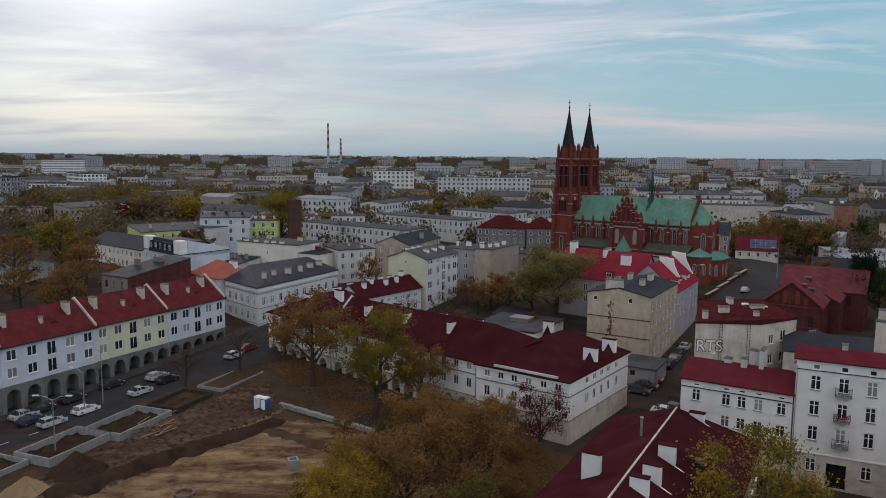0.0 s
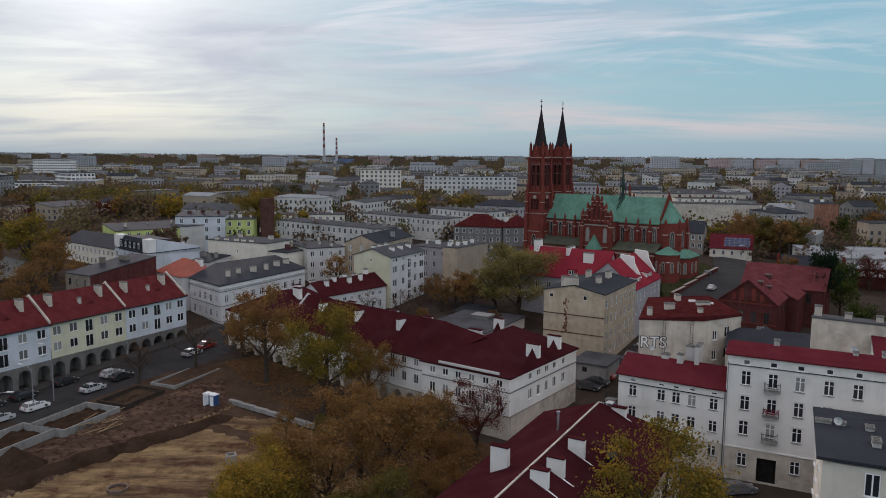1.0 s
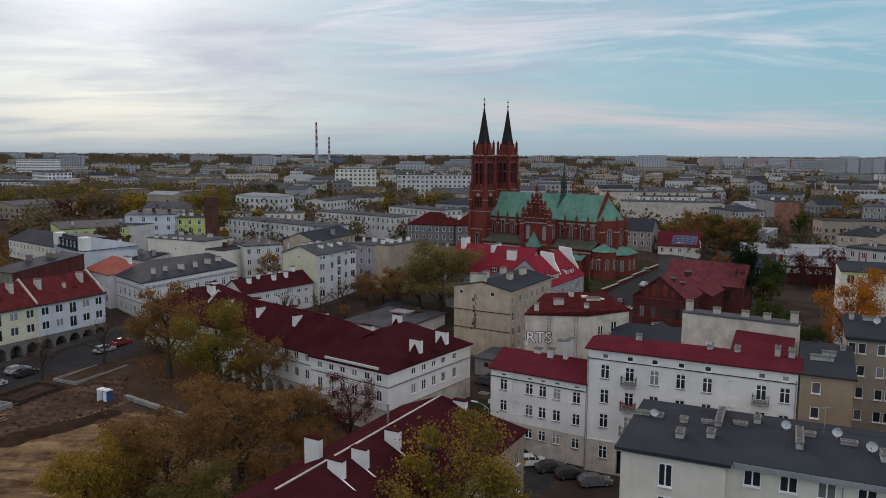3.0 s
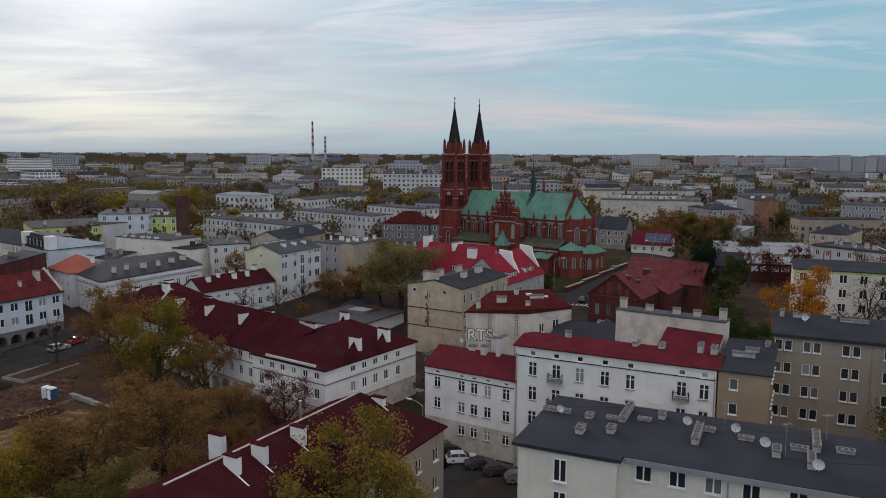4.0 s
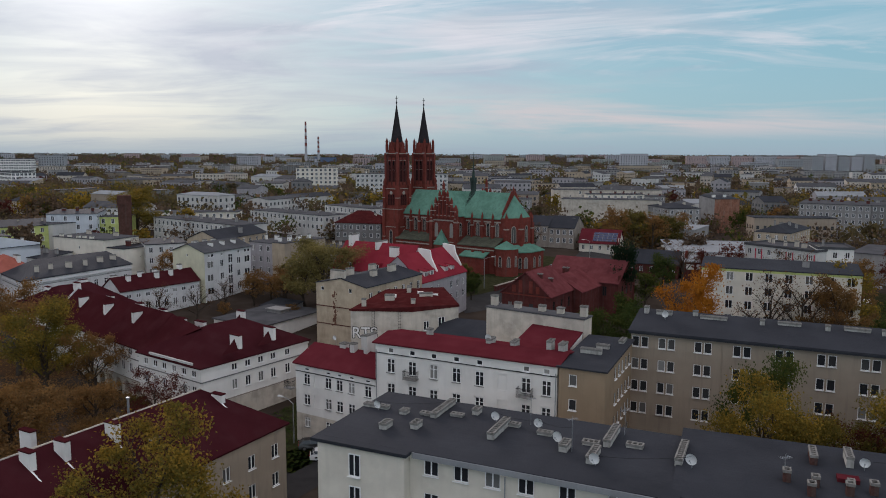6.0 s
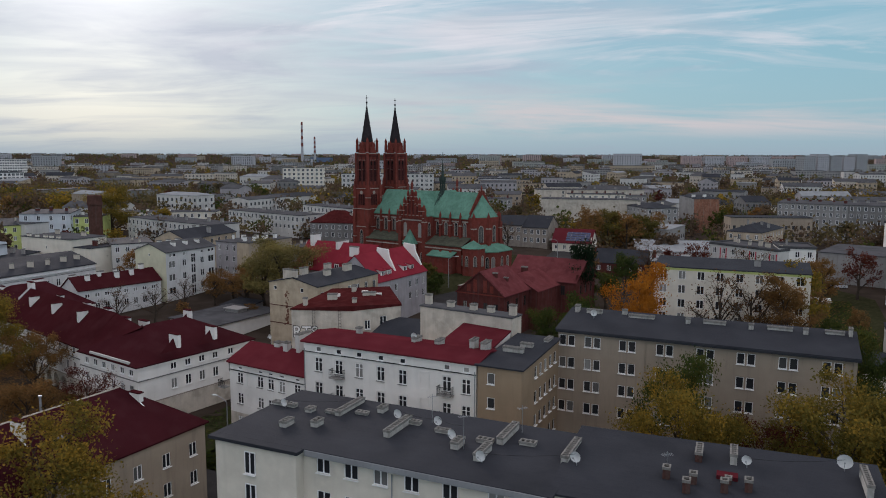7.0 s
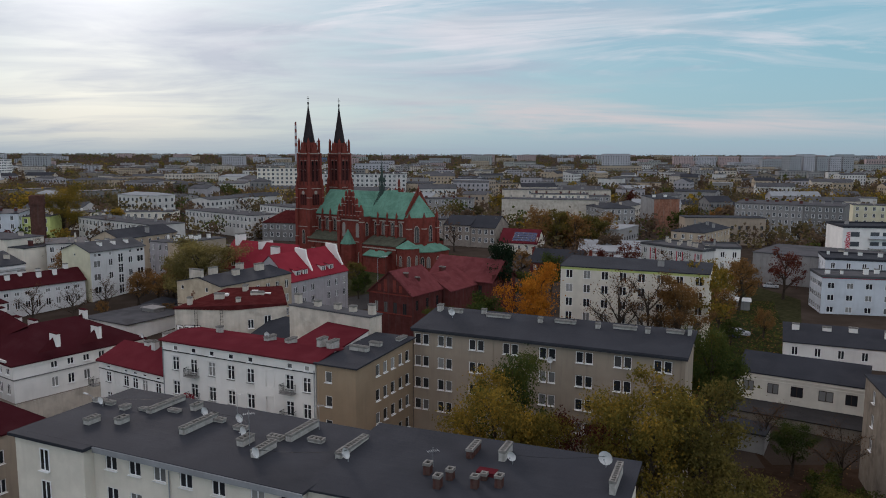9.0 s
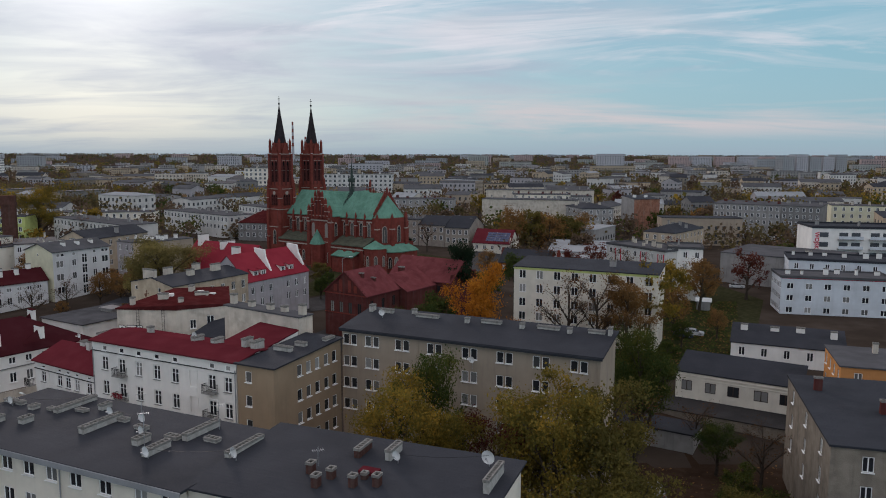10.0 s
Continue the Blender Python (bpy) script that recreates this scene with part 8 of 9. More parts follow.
# stained tenement: flues, ladders, lettering sprayed on the wall
for u, v in ((0.3, 3.2), (0.3, 7.4)):
    bm = bmesh.new()
    for k in range(2):
        box(bm, u + v - 0.02 + 0.4 * k, u + v + 0.02 + 0.4 * k, -0.62 - 0.08 * v, -0.56 - 0.08 * v, 7.5, 15.6)
    for k in range(16):
        box(bm, u + v, u + v + 0.4, -0.61 - 0.08 * v, -0.57 - 0.08 * v, 7.8 + 0.5 * k, 7.83 + 0.5 * k)
    part("ladder", bm, IRON, DD)
for u, v, w, d, h in ((2.0, 1.6, 0.7, 0.7, 1.4), (6.0, 4.5, 1.6, 0.7, 1.3), (10.0, 1.4, 0.7, 0.7, 1.4), (12.0, 6.0, 2.2, 0.7, 1.2), (9.0, 10.0, 0.7, 1.6, 1.3)):
    chimney(DD, u, v, 15.4 + 0.08 * v, w, d, h, STAINED)
for u, v in ((6.5, 6.5), (11.0, 8.5), (13.5, 7.0)):
    bm = bmesh.new()
    box(bm, u - 0.5, u + 0.5, v - 0.35, v + 0.35, 15.2 + 0.09 * v, 16.1 + 0.09 * v)
    part("skylight", bm, WHITE, DD)


def lettering(name, text, size, m, mat, parent, label, depth=0.02, bold=0.0):
    cu = bpy.data.curves.new(name, "FONT")
    cu.body, cu.size, cu.extrude, cu.offset = text, size, depth, bold
    tmp = bpy.data.objects.new(name, cu)
    scene.collection.objects.link(tmp)
    me = bpy.data.meshes.new_from_object(tmp.evaluated_get(bpy.context.evaluated_depsgraph_get()))
    bpy.data.objects.remove(tmp)
    me.materials.clear()
    me.materials.append(mat)
    return part(name, me, None, parent, label, m)


ang = math.degrees(math.atan2(114.4 - 115.2, 49.5 - 39.6))
lettering("graffiti", "RTS", 2.5, pose(0.15, -0.015, 10.9, 0, 0, ang) @ pose(0, 0, 0, 90) @ pose(0, 0, 0), IRON, DD, "black outline of sprayed letters", 0.006, 0.13)
lettering("graffiti", "RTS", 2.5, pose(0.15, -0.03, 10.9, 0, 0, ang) @ pose(0, 0, 0, 90), WHITE, DD, "pale sprayed letters", 0.008, 0.02)
# bare wall: little piers along its top
for u in (0.6, 4.4, 8.2, 11.0, 14.4):
    chimney(MW, u, 1.3, 19.3 - MW.location.z, 0.9, 0.7, 1.1 if u not in (0.6, 14.4) else 1.7, STAINED)
# yellow low house seen between the firewalls
block("low yellow house with a grey roof", (57.5, 122.5), -31, 7.0, 9.0, 10.5, "gable_deep", 1.8, PALE_YELLOW, TAR, 2, 1, 0, chim=1, base=2.0)
building("rear_house", "low rear house with a dark blue-grey sheet roof", (52.4, 112.6), -24, 13.0, 7.0, 12.6, "shed", 1.6, STAINED, TAR, {}, base=0.5, over=0.15)
# banner, stripes
LETTER_RED = material("banner_red", (0.45, 0.03, 0.06), 0.7, size=2)
lettering("banner_letters", "WOJSKA", 1.7, pose(1.0, -0.05, 17.2 - WO.location.z) @ pose(0, 0, 0, 90) @ pose(0, 0, 0, 0, 0, -90), LETTER_RED, WO, "red vertical lettering", 0.02, 0.05)
for z in (15.6, 12.5, 9.4):
    for u in (3.6, 9.4, 13.0, 18.6, 22.2, 28.0):
        bm = bmesh.new()
        box(bm, u - 1.3, u + 1.3, -0.07, -0.01, z - WO.location.z, z - WO.location.z + 1.5)
        part("window", bm, GLASS_FAR, WO)
    for u in (11.2, 20.4, 29.2):
        bm = bmesh.new()
        box(bm, u - 3.6, u + 3.6, -1.4, -0.01, z - WO.location.z - 0.7, z - WO.location.z - 0.5)
        b = part("balcony", bm, CONCRETE, WO)
        bm = bmesh.new()
        box(bm, u - 3.6, u + 3.6, -1.42, -1.36, z - WO.location.z - 0.5, z - WO.location.z + 0.45)
        part("parapet", bm, PALE_BLUE, b)
# solar panels on the red roof
PANEL = material("solar_cells", (0.018, 0.030, 0.085), 0.25, size=0.6, patchy=0.2)
k = math.degrees(math.atan2(4.4, 5.5))
bm = bmesh.new()
box(bm, -0.78, 0.78, -0.48, 0.48, 0.05, 0.10)
pm = mesh_of(bm, "panel_glass", PANEL)
bm = bmesh.new()
box(bm, -0.82, 0.82, -0.52, 0.52, 0.0, 0.06)
fm_ = mesh_of(bm, "frame", STEEL)
for i in range(5):
    for j in range(4):
        m = pose(104.5, 266.5, 0, 0, 0, -23) @ pose(5.6 + 1.7 * i, 0.9 + 0.9 * j, 9.6 + 0.8 * (0.9 + 0.9 * j) + 0.24, k)
        root = new("solar_panel")
        root.matrix_basis = m
        tagged(root, "dark blue solar panel lying on a red roof", "solar panel", "solar panels")
        part("frame", fm_, None, root)
        part("panel_glass", pm, None, root)

# ---- street and site ----
PAINT = {}


def car_paint(c):
    if c not in PAINT:
        PAINT[c] = material("car_paint", c, 0.3, size=1.5, patchy=0.1, grain=0.03)
        bsdf = PAINT[c].node_tree.nodes["Principled BSDF"]
        bsdf.inputs["Coat Weight"].default_value = 0.6
    return PAINT[c]


RUBBER = material("tyre_rubber", (0.02, 0.02, 0.02), 0.9, size=0.5)
LAMP_RED = material("tail_lamp_red", (0.30, 0.02, 0.02), 0.3, size=0.5)
LAMP_CLEAR = material("head_lamp_clear", (0.6, 0.6, 0.6), 0.2, size=0.5)
CARS = {}


def profile(bm, pts, half_low, half_high, z_low, z_high):
    """A side profile drawn out across the car, narrower towards the top."""
    def half(z):
        t = min(1, max(0, (z - z_low) / (z_high - z_low)))
        return half_low + (half_high - half_low) * t
    n = len(pts)
    solid(bm, [(x, -half(z), z) for x, z in pts] + [(x, half(z), z) for x, z in pts], [tuple(range(n)), tuple(range(2 * n - 1, n - 1, -1))] + [(i, n + i, n + (i + 1) % n, (i + 1) % n) for i in range(n)])


def car(label, x, y, turn, colour, estate=False, z=None):
    key = colour, estate
    if key not in CARS:
        ms = []
        bm = bmesh.new()
        profile(bm, [(-2.0, 0.24), (1.98, 0.22), (2.12, 0.36), (2.16, 0.55), (2.06, 0.70), (1.75, 0.80), (1.1, 0.90), (0.8, 0.93), (-1.5, 0.97), (-1.9, 0.95), (-2.1, 0.82), (-2.16, 0.60), (-2.12, 0.36)], 0.90, 0.78, 0.45, 0.97)
        ms.append(mesh_of(bm, "body", car_paint(colour)))
        bm = bmesh.new()
        back = -1.95 if estate else -1.6
        profile(bm, [(back - 0.05, 0.95), (1.08, 0.90), (0.62, 1.20), (0.22, 1.38), (-0.3, 1.43), (back + (0.55 if estate else 0.85), 1.39), (back + 0.12, 1.12)], 0.79, 0.60, 0.93, 1.42)
        ms.append(mesh_of(bm, "glazing", GLASS))
        bm = bmesh.new()
        profile(bm, [(back + (0.45 if estate else 0.75), 1.36), (0.34, 1.33), (0.2, 1.395), (-0.3, 1.45), (back + (0.6 if estate else 0.9), 1.415)], 0.64, 0.60, 1.33, 1.45)
        ms.append(mesh_of(bm, "car_roof", car_paint(colour)))
        bm = bmesh.new()
        tube(bm, [(-0.05, 0.79, 0.98), (0.0, 0.635, 1.41)], [0.05, 0.05], 4)
        ms.append(mesh_of(bm, "pillar", car_paint(colour)))
        bm = bmesh.new()
        prism(bm, ring(14, 0.32), -0.1, 0.1, pose(0, 0, 0, 90))
        ms.append(mesh_of(bm, "wheel", RUBBER))
        bm = bmesh.new()
        prism(bm, ring(10, 0.19), -0.115, 0.115, pose(0, 0, 0, 90))
        ms.append(mesh_of(bm, "rim", STEEL))
        bm = bmesh.new()
        box(bm, -0.06, 0.06, -0.18, 0.18, -0.07, 0.07)
        ms.append(mesh_of(bm, "headlight", LAMP_CLEAR))
        bm = bmesh.new()
        box(bm, -0.05, 0.05, -0.12, 0.12, -0.12, 0.12)
        ms.append(mesh_of(bm, "tail_light", LAMP_RED))
        CARS[key] = ms
    body, glazing, top, pillar, wheel, rim, head, tail = CARS[key]
    root = thing("car", x, y, (gz(x, y) + 0.05 if z is None else z), turn, label, "car", "parked cars")
    part("body", body, None, root)
    part("glazing", glazing, None, root)
    part("car_roof", top, None, root)
    for px in (0.42, -0.5, (-1.6 if estate else -1.15)):
        for flip in (0, 180):
            part("pillar", pillar, None, root, "", pose(px, 0, 0, 0, 0, flip))
    for wx in (-1.3, 1.32):
        for wy in (-0.78, 0.78):
            w = part("wheel", wheel, None, root, "", pose(wx, wy, 0.32))
            part("rim", rim, None, w)
    for wy in (-0.6, 0.6):
        part("headlight", head, None, root, "", pose(2.1, wy, 0.68))
        part("tail_light", tail, None, root, "", pose(-2.13, wy, 0.76))
    return root


SILVER, DARK, NAVY, WHITE_CAR, RED_CAR, GREY_CAR = (0.38, 0.39, 0.40), (0.015, 0.015, 0.017), (0.012, 0.018, 0.05), (0.62, 0.62, 0.61), (0.28, 0.02, 0.02), (0.10, 0.10, 0.11)
for lab, x, y, t, c, e in (("silver saloon parked at the kerb", -66.2, 114.8, 62, SILVER, False), ("navy car driving along the street", -63.9, 112.6, 62, NAVY, False), ("silver hatchback on the street", -60.3, 112.0, 62, SILVER, True),
                           ("white car on the street", -57.6, 117.4, 62, WHITE_CAR, True), ("silver saloon on the street", -52.3, 126.2, 62, SILVER, False), ("grey estate car on the street", -52.2, 133.8, 62, SILVER, True),
                           ("black car on the street", -49.9, 132.2, 62, DARK, False), ("black car parked by the arcade", -58.6, 129.4, 62, DARK, False), ("black car parked by the arcade", -65.0, 117.6, 62, DARK, False), ("black car parked by the arcade", -62.2, 122.4, 62, DARK, False),
                           ("red car parked far along the street", -40.0, 150.5, 62, RED_CAR, False), ("silver car far along the street", -41.5, 146.0, 62, SILVER, True),
                           ("black car parked beside the white house", 34.6, 128.6, -28, DARK, True), ("black car parked beside the white house", 36.6, 130.9, -28, DARK, False), ("red car parked beside the white house", 38.6, 134.4, -28, RED_CAR, False), ("white car leaving the yard", 36.4, 118.6, -30, WHITE_CAR, False),
                           ("navy car parked up the street", 44.2, 142.5, 59, NAVY, True), ("grey car parked up the street", 46.4, 146.2, 59, GREY_CAR, False), ("black car parked up the street", 48.6, 150.0, 59, DARK, False), ("silver car parked up the street", 50.8, 153.6, 59, SILVER, False),
                           ("black car parked below the white tenement", 36.2, 98.6, 8, DARK, True), ("white hatchback parked below the white tenement", 38.4, 95.0, 8, WHITE_CAR, True), ("dark car parked below the white tenement", 40.9, 93.1, 8, DARK, False), ("navy car parked below the white tenement", 43.2, 91.1, 8, DARK, True), ("grey car parked below the white tenement", 45.8, 88.9, 8, GREY_CAR, True),
                           ("silver car on the church street", 82.4, 202.0, 56, SILVER, False), ("dark car on the church street", 88.5, 223.0, 60, DARK, False), ("dark car by the crossing", 71.5, 184.0, 70, DARK, False),
                           ("white van by the white building", 226.0, 291.0, 10, WHITE_CAR, True), ("white car by the white building", 221.0, 289.0, 10, WHITE_CAR, False), ("dark car by the grey hall", 172.0, 214.0, -20, DARK, False), ("silver car by the grey hall", 178.0, 208.0, -20, SILVER, False),
                           ("silver car on the green", 146.2, 151.0, -20, SILVER, True), ("blue grey car on the green", 143.4, 149.4, -20, NAVY, False), ("dark car in the courtyard", 118.6, 82.6, 84, GREY_CAR, False), ("dark car in the courtyard", 118.9, 77.2, 84, NAVY, False), ("grey car in the courtyard", 119.2, 72.0, 84, GREY_CAR, True)):
    car(lab, x, y, t, c, e)


def planter(p, turn, w, d, h, label, soil=True, wood=False):
    """A raised bed: four concrete walls and the soil in it."""
    root = thing("raised_bed", p[0], p[1], 0.05, turn, label, "planter", "raised beds")
    t = 0.25
    for b in ((0, w, 0, t), (0, w, d - t, d), (0, t, t, d - t), (w - t, w, t, d - t)):
        bm = bmesh.new()
        box(bm, *b, 0, h)
        part("wall", bm, BARK if wood else CONCRETE, root)
    bm = bmesh.new()
    n = 10
    vs = [[bm.verts.new((t + (w - 2 * t) * i / n, t + (d - 2 * t) * j / n, 0.25 * h + 0.5 * h * noise.noise(Vector((i * 0.5 + p[0], j * 0.6, 0))))) for i in range(n + 1)] for j in range(n + 1)]
    for j in range(n):
        for i in range(n):
            bm.faces.new((vs[j][i], vs[j][i + 1], vs[j + 1][i + 1], vs[j + 1][i]))
    part("soil", bm, SOIL_DARK, root)
    return root


planter((-59.2, 88.6), 68, 9.2, 6.4, 0.8, "low concrete raised bed with bare soil")
planter((-52.4, 96.2), 69, 10.8, 6.6, 1.25, "raw concrete raised bed with bare soil")
planter((-46.9, 105.4), 70, 11.1, 7.0, 1.25, "raw concrete raised bed with bare soil")
planter((-42.7, 117.1), 69, 9.0, 6.2, 1.15, "timber-edged raised bed round a bare tree", True, True)
planter((-38.3, 127.1), 67, 12.0, 5.6, 1.15, "low concrete raised bed with a bare tree")

# the dug-up site: uneven soil, banks and a pale sandy floor
SITE = material("churned_soil", (0.056, 0.033, 0.024), 0.95, size=2.6, patchy=0.9, relief=0.9, relief_size=3, grain=0.35)
nt = SITE.node_tree
bs = nt.nodes["Principled BSDF"]
old = bs.inputs["Base Color"].links[0].from_socket
co = nt.nodes.new("ShaderNodeTexCoord").outputs["Object"]
nz = nt.nodes.new("ShaderNodeTexNoise")
nz.inputs["Scale"].default_value, nz.inputs["Detail"].default_value, nz.inputs["Roughness"].default_value = 0.16, 12, 0.68
mp = nt.nodes.new("ShaderNodeMapping")
mp.inputs["Rotation"].default_value, mp.inputs["Scale"].default_value = (0, 0, radians(-62)), (0.40, 2.6, 1)
nt.links.new(co, mp.inputs[0])
nt.links.new(mp.outputs[0], nz.inputs["Vector"])
cr = nt.nodes.new("ShaderNodeValToRGB")
cr.color_ramp.elements[0].position, cr.color_ramp.elements[1].position = 0.40, 0.72
nt.links.new(nz.outputs[0], cr.inputs[0])
mx = nt.nodes.new("ShaderNodeMix")
mx.data_type = "RGBA"
nt.links.new(cr.outputs[0], mx.inputs[0])
nt.links.new(old, mx.inputs[6])
mx.inputs[7].default_value = (0.150, 0.098, 0.068, 1)
clods = nt.nodes.new("ShaderNodeTexNoise")
clods.inputs["Scale"].default_value, clods.inputs["Detail"].default_value, clods.inputs["Roughness"].default_value = 1.1, 10, 0.7
nt.links.new(co, clods.inputs["Vector"])
cr2 = nt.nodes.new("ShaderNodeValToRGB")
cr2.color_ramp.elements[0].position, cr2.color_ramp.elements[1].position = 0.47, 0.64
nt.links.new(clods.outputs[0], cr2.inputs[0])
mx2 = nt.nodes.new("ShaderNodeMix")
mx2.data_type = "RGBA"
nt.links.new(cr2.outputs[0], mx2.inputs[0])
nt.links.new(mx.outputs[2], mx2.inputs[6])
mx2.inputs[7].default_value = (0.030, 0.016, 0.011, 1)
nt.links.new(mx2.outputs[2], bs.inputs["Base Color"])
PIT = SITE.copy()
PIT.name = "sandy_pit_floor"


def site_height(x, y):
    a = radians(62)
    v = -(x + 44) * math.sin(a) + (y - 100) * math.cos(a)
    bank = -1.6 * smooth((-6 - v + 1.2 * noise.noise(Vector((x * 0.3, y * 0.3, 2)))) / 1.2)
    rough = 0.42 * noise.noise(Vector((x * 0.22, y * 0.22, 1))) + 0.26 * noise.noise(Vector((x * 0.7, y * 0.7, 5))) + 0.14 * noise.noise(Vector((x * 1.3, y * 1.3, 9)))
    ruts = 0.12 * math.sin(v * 4.2 + 1.5 * noise.noise(Vector((x * 0.1, y * 0.1, 3)))) * smooth((v + 7) / 3)
    rough *= 1 - 0.6 * smooth((-6 - v) / 2.0)
    return 0.75 + bank * 0.33 + rough + ruts


def inside(x, y, poly):
    hit = False
    for (x1, y1), (x2, y2) in zip(poly, poly[1:] + poly[:1]):
        if (y1 > y) != (y2 > y) and x < (x2 - x1) * (y - y1) / (y2 - y1) + x1:
            hit = not hit
    return hit


SITE_EDGE = [(-56.0, 82.0), (-51.2, 95.5), (-46.2, 105.0), (-42.0, 117.0), (-37.8, 126.6), (-33.0, 137.0), (-27.0, 121.5), (-7.0, 106.0), (2.0, 84.0), (2.0, 62.0), (-40.0, 60.0)]
vs, fs, at = [], [], {}
n = 0
step = 0.5
for j in range(160):
    for i in range(144):
        x, y = -58 + i * step, 58 + j * step
        if inside(x, y, SITE_EDGE):
            at[i, j] = n
            vs.append((x, y, site_height(x, y)))
            n += 1
for (i, j), q in at.items():
    if (i + 1, j) in at and (i, j + 1) in at and (i + 1, j + 1) in at:
        fs.append((q, at[i + 1, j], at[i + 1, j + 1], at[i, j + 1]))
for q in PIT.node_tree.nodes:                # the floor of the pit is paler and sandier
    if q.type == "MIX" and not q.inputs[7].is_linked and tuple(round(c, 3) for c in q.inputs[7].default_value)[:3] == (0.150, 0.098, 0.068):
        q.inputs[7].default_value = (0.250, 0.170, 0.088, 1)
    if q.type == "MIX" and not q.inputs[7].is_linked and tuple(round(c, 3) for c in q.inputs[7].default_value)[:3] == (0.030, 0.016, 0.011):
        q.inputs[7].default_value = (0.060, 0.030, 0.020, 1)
    if q.type == "TEX_NOISE" and abs(q.inputs["Scale"].default_value - 1.1) < 0.01:
        q.inputs["Scale"].default_value = 0.22
    if q.type == "VALTORGB" and q.color_ramp.elements[0].position < 0.45:
        q.color_ramp.elements[0].position, q.color_ramp.elements[1].position = 0.36, 0.60


def level(x, y):
    return -(x + 44) * math.sin(radians(62)) + (y - 100) * math.cos(radians(62)) > -6.6 + 1.2 * noise.noise(Vector((x * 0.3, y * 0.3, 2)))


for name, mat, upper, label in (("dug_ground", SITE, True, "churned brown soil of the dug-up square with wheel ruts"), ("pit_floor", PIT, False, "sandy floor of the excavated part of the square")):
    me = bpy.data.meshes.new(name)
    me.from_pydata(vs, [], [f for f in fs if level(*vs[f[0]][:2]) == upper])
    me.materials.append(mat)
    for f in me.polygons:
        f.use_smooth = True
    tagged(new(name, me), label, "ground", "", "structure")


def heap(x, y, r, h, mat, label, seed):
    bm = bmesh.new()
    n, k = 20, 8
    rows = [[bm.verts.new(((r * j / k) * math.cos(2 * math.pi * i / n) * (1 + 0.25 * noise.noise(Vector((math.cos(i * 0.314) * 2 + seed, math.sin(i * 0.314) * 2, 0)))), (r * j / k) * math.sin(2 * math.pi * i / n), h * (1 - j / k) ** 1.1 + 0.25 * noise.noise(Vector((i * 0.8 + seed, j * 0.9, 2))) * (1 - j / k) - (0.4 if j == k else 0))) for i in range(n)] for j in range(1, k + 1)]
    c = bm.verts.new((0, 0, h))
    for i in range(n):
        bm.faces.new((c, rows[0][i], rows[0][(i + 1) % n]))
        for a, b in zip(rows, rows[1:]):
            bm.faces.new((a[i], b[i], b[(i + 1) % n], a[(i + 1) % n]))
    ob = new("soil_mound", mesh_of(bm, "soil_mound", mat))
    ob.location = (x, y, 0.6)
    tagged(ob, label, "heap")


heap(-47.5, 93.5, 4.0, 3.0, SOIL_DARK, "heap of dark excavated soil", 1)
heap(-50.8, 87.5, 3.3, 2.2, SAND, "pale heap of sand and rubble", 4)
# bank dividing the site; its cut face's shade is put into the soil colour
def bank(pts, width, h, mat, label):
    bm = bmesh.new()
    rows = []
    total = 60
    for k in range(total + 1):
        t = k / total * (len(pts) - 1)
        i = min(int(t), len(pts) - 2)
        a, b = Vector((*pts[i], 0)), Vector((*pts[i + 1], 0))
        c = a.lerp(b, t - i)
        n = Vector((-(b - a).y, (b - a).x, 0)).normalized()
        row = []
        for q in range(9):
            s = q / 4 - 1
            w = width * (1 + 0.5 * noise.noise(Vector((k * 0.23, q * 0.1, 4))))
            x = c + n * s * w
            z = site_height(x.x, x.y) - 0.12 + h * (1 - s * s) * (0.8 + 0.6 * noise.noise(Vector((k * 0.31, q * 0.5, 8)))) * smooth(min(k, total - k) / 5)
            row.append(bm.verts.new((x.x, x.y, z)))
        rows.append(row)
    for r0, r1 in zip(rows, rows[1:]):
        for q in range(8):
            bm.faces.new((r0[q], r0[q + 1], r1[q + 1], r1[q]))
    for f in bm.faces:
        f.smooth = True
    tagged(new("soil_bank", mesh_of(bm, "soil_bank", mat)), label, "bank")


bank([(-48.5, 84.0), (-40.0, 95.8), (-34.7, 102.8), (-29.8, 108.4), (-24.8, 115.6)], 1.9, 1.0, SOIL_DARK, "long bank of dark dug-out soil")
bank([(-52.0, 84.0), (-46.5, 97.0), (-39.5, 110.0), (-31.5, 121.0)], 1.1, 0.3, SOIL, "wheel-rutted strip of brown soil")
bank([(-30.0, 112.5), (-22.0, 107.5), (-12.0, 100.0)], 1.6, 0.45, SOIL, "brown bank of loose soil")

# low kerb wall at the edge of the site
root = thing("kerb_wall", -26.9, 120.8, 0.4, -35.7, "low pale stone kerb wall at the edge of the site", "wall")
for i in range(24):
    bm = bmesh.new()
    box(bm, i * 1.02 + 0.01, i * 1.02 + 1.0, -0.35 - 0.05 * (i % 2), 0.35, 0, 0.62 + 0.04 * (i % 3))
    part("stone", bm, CONCRETE, root)
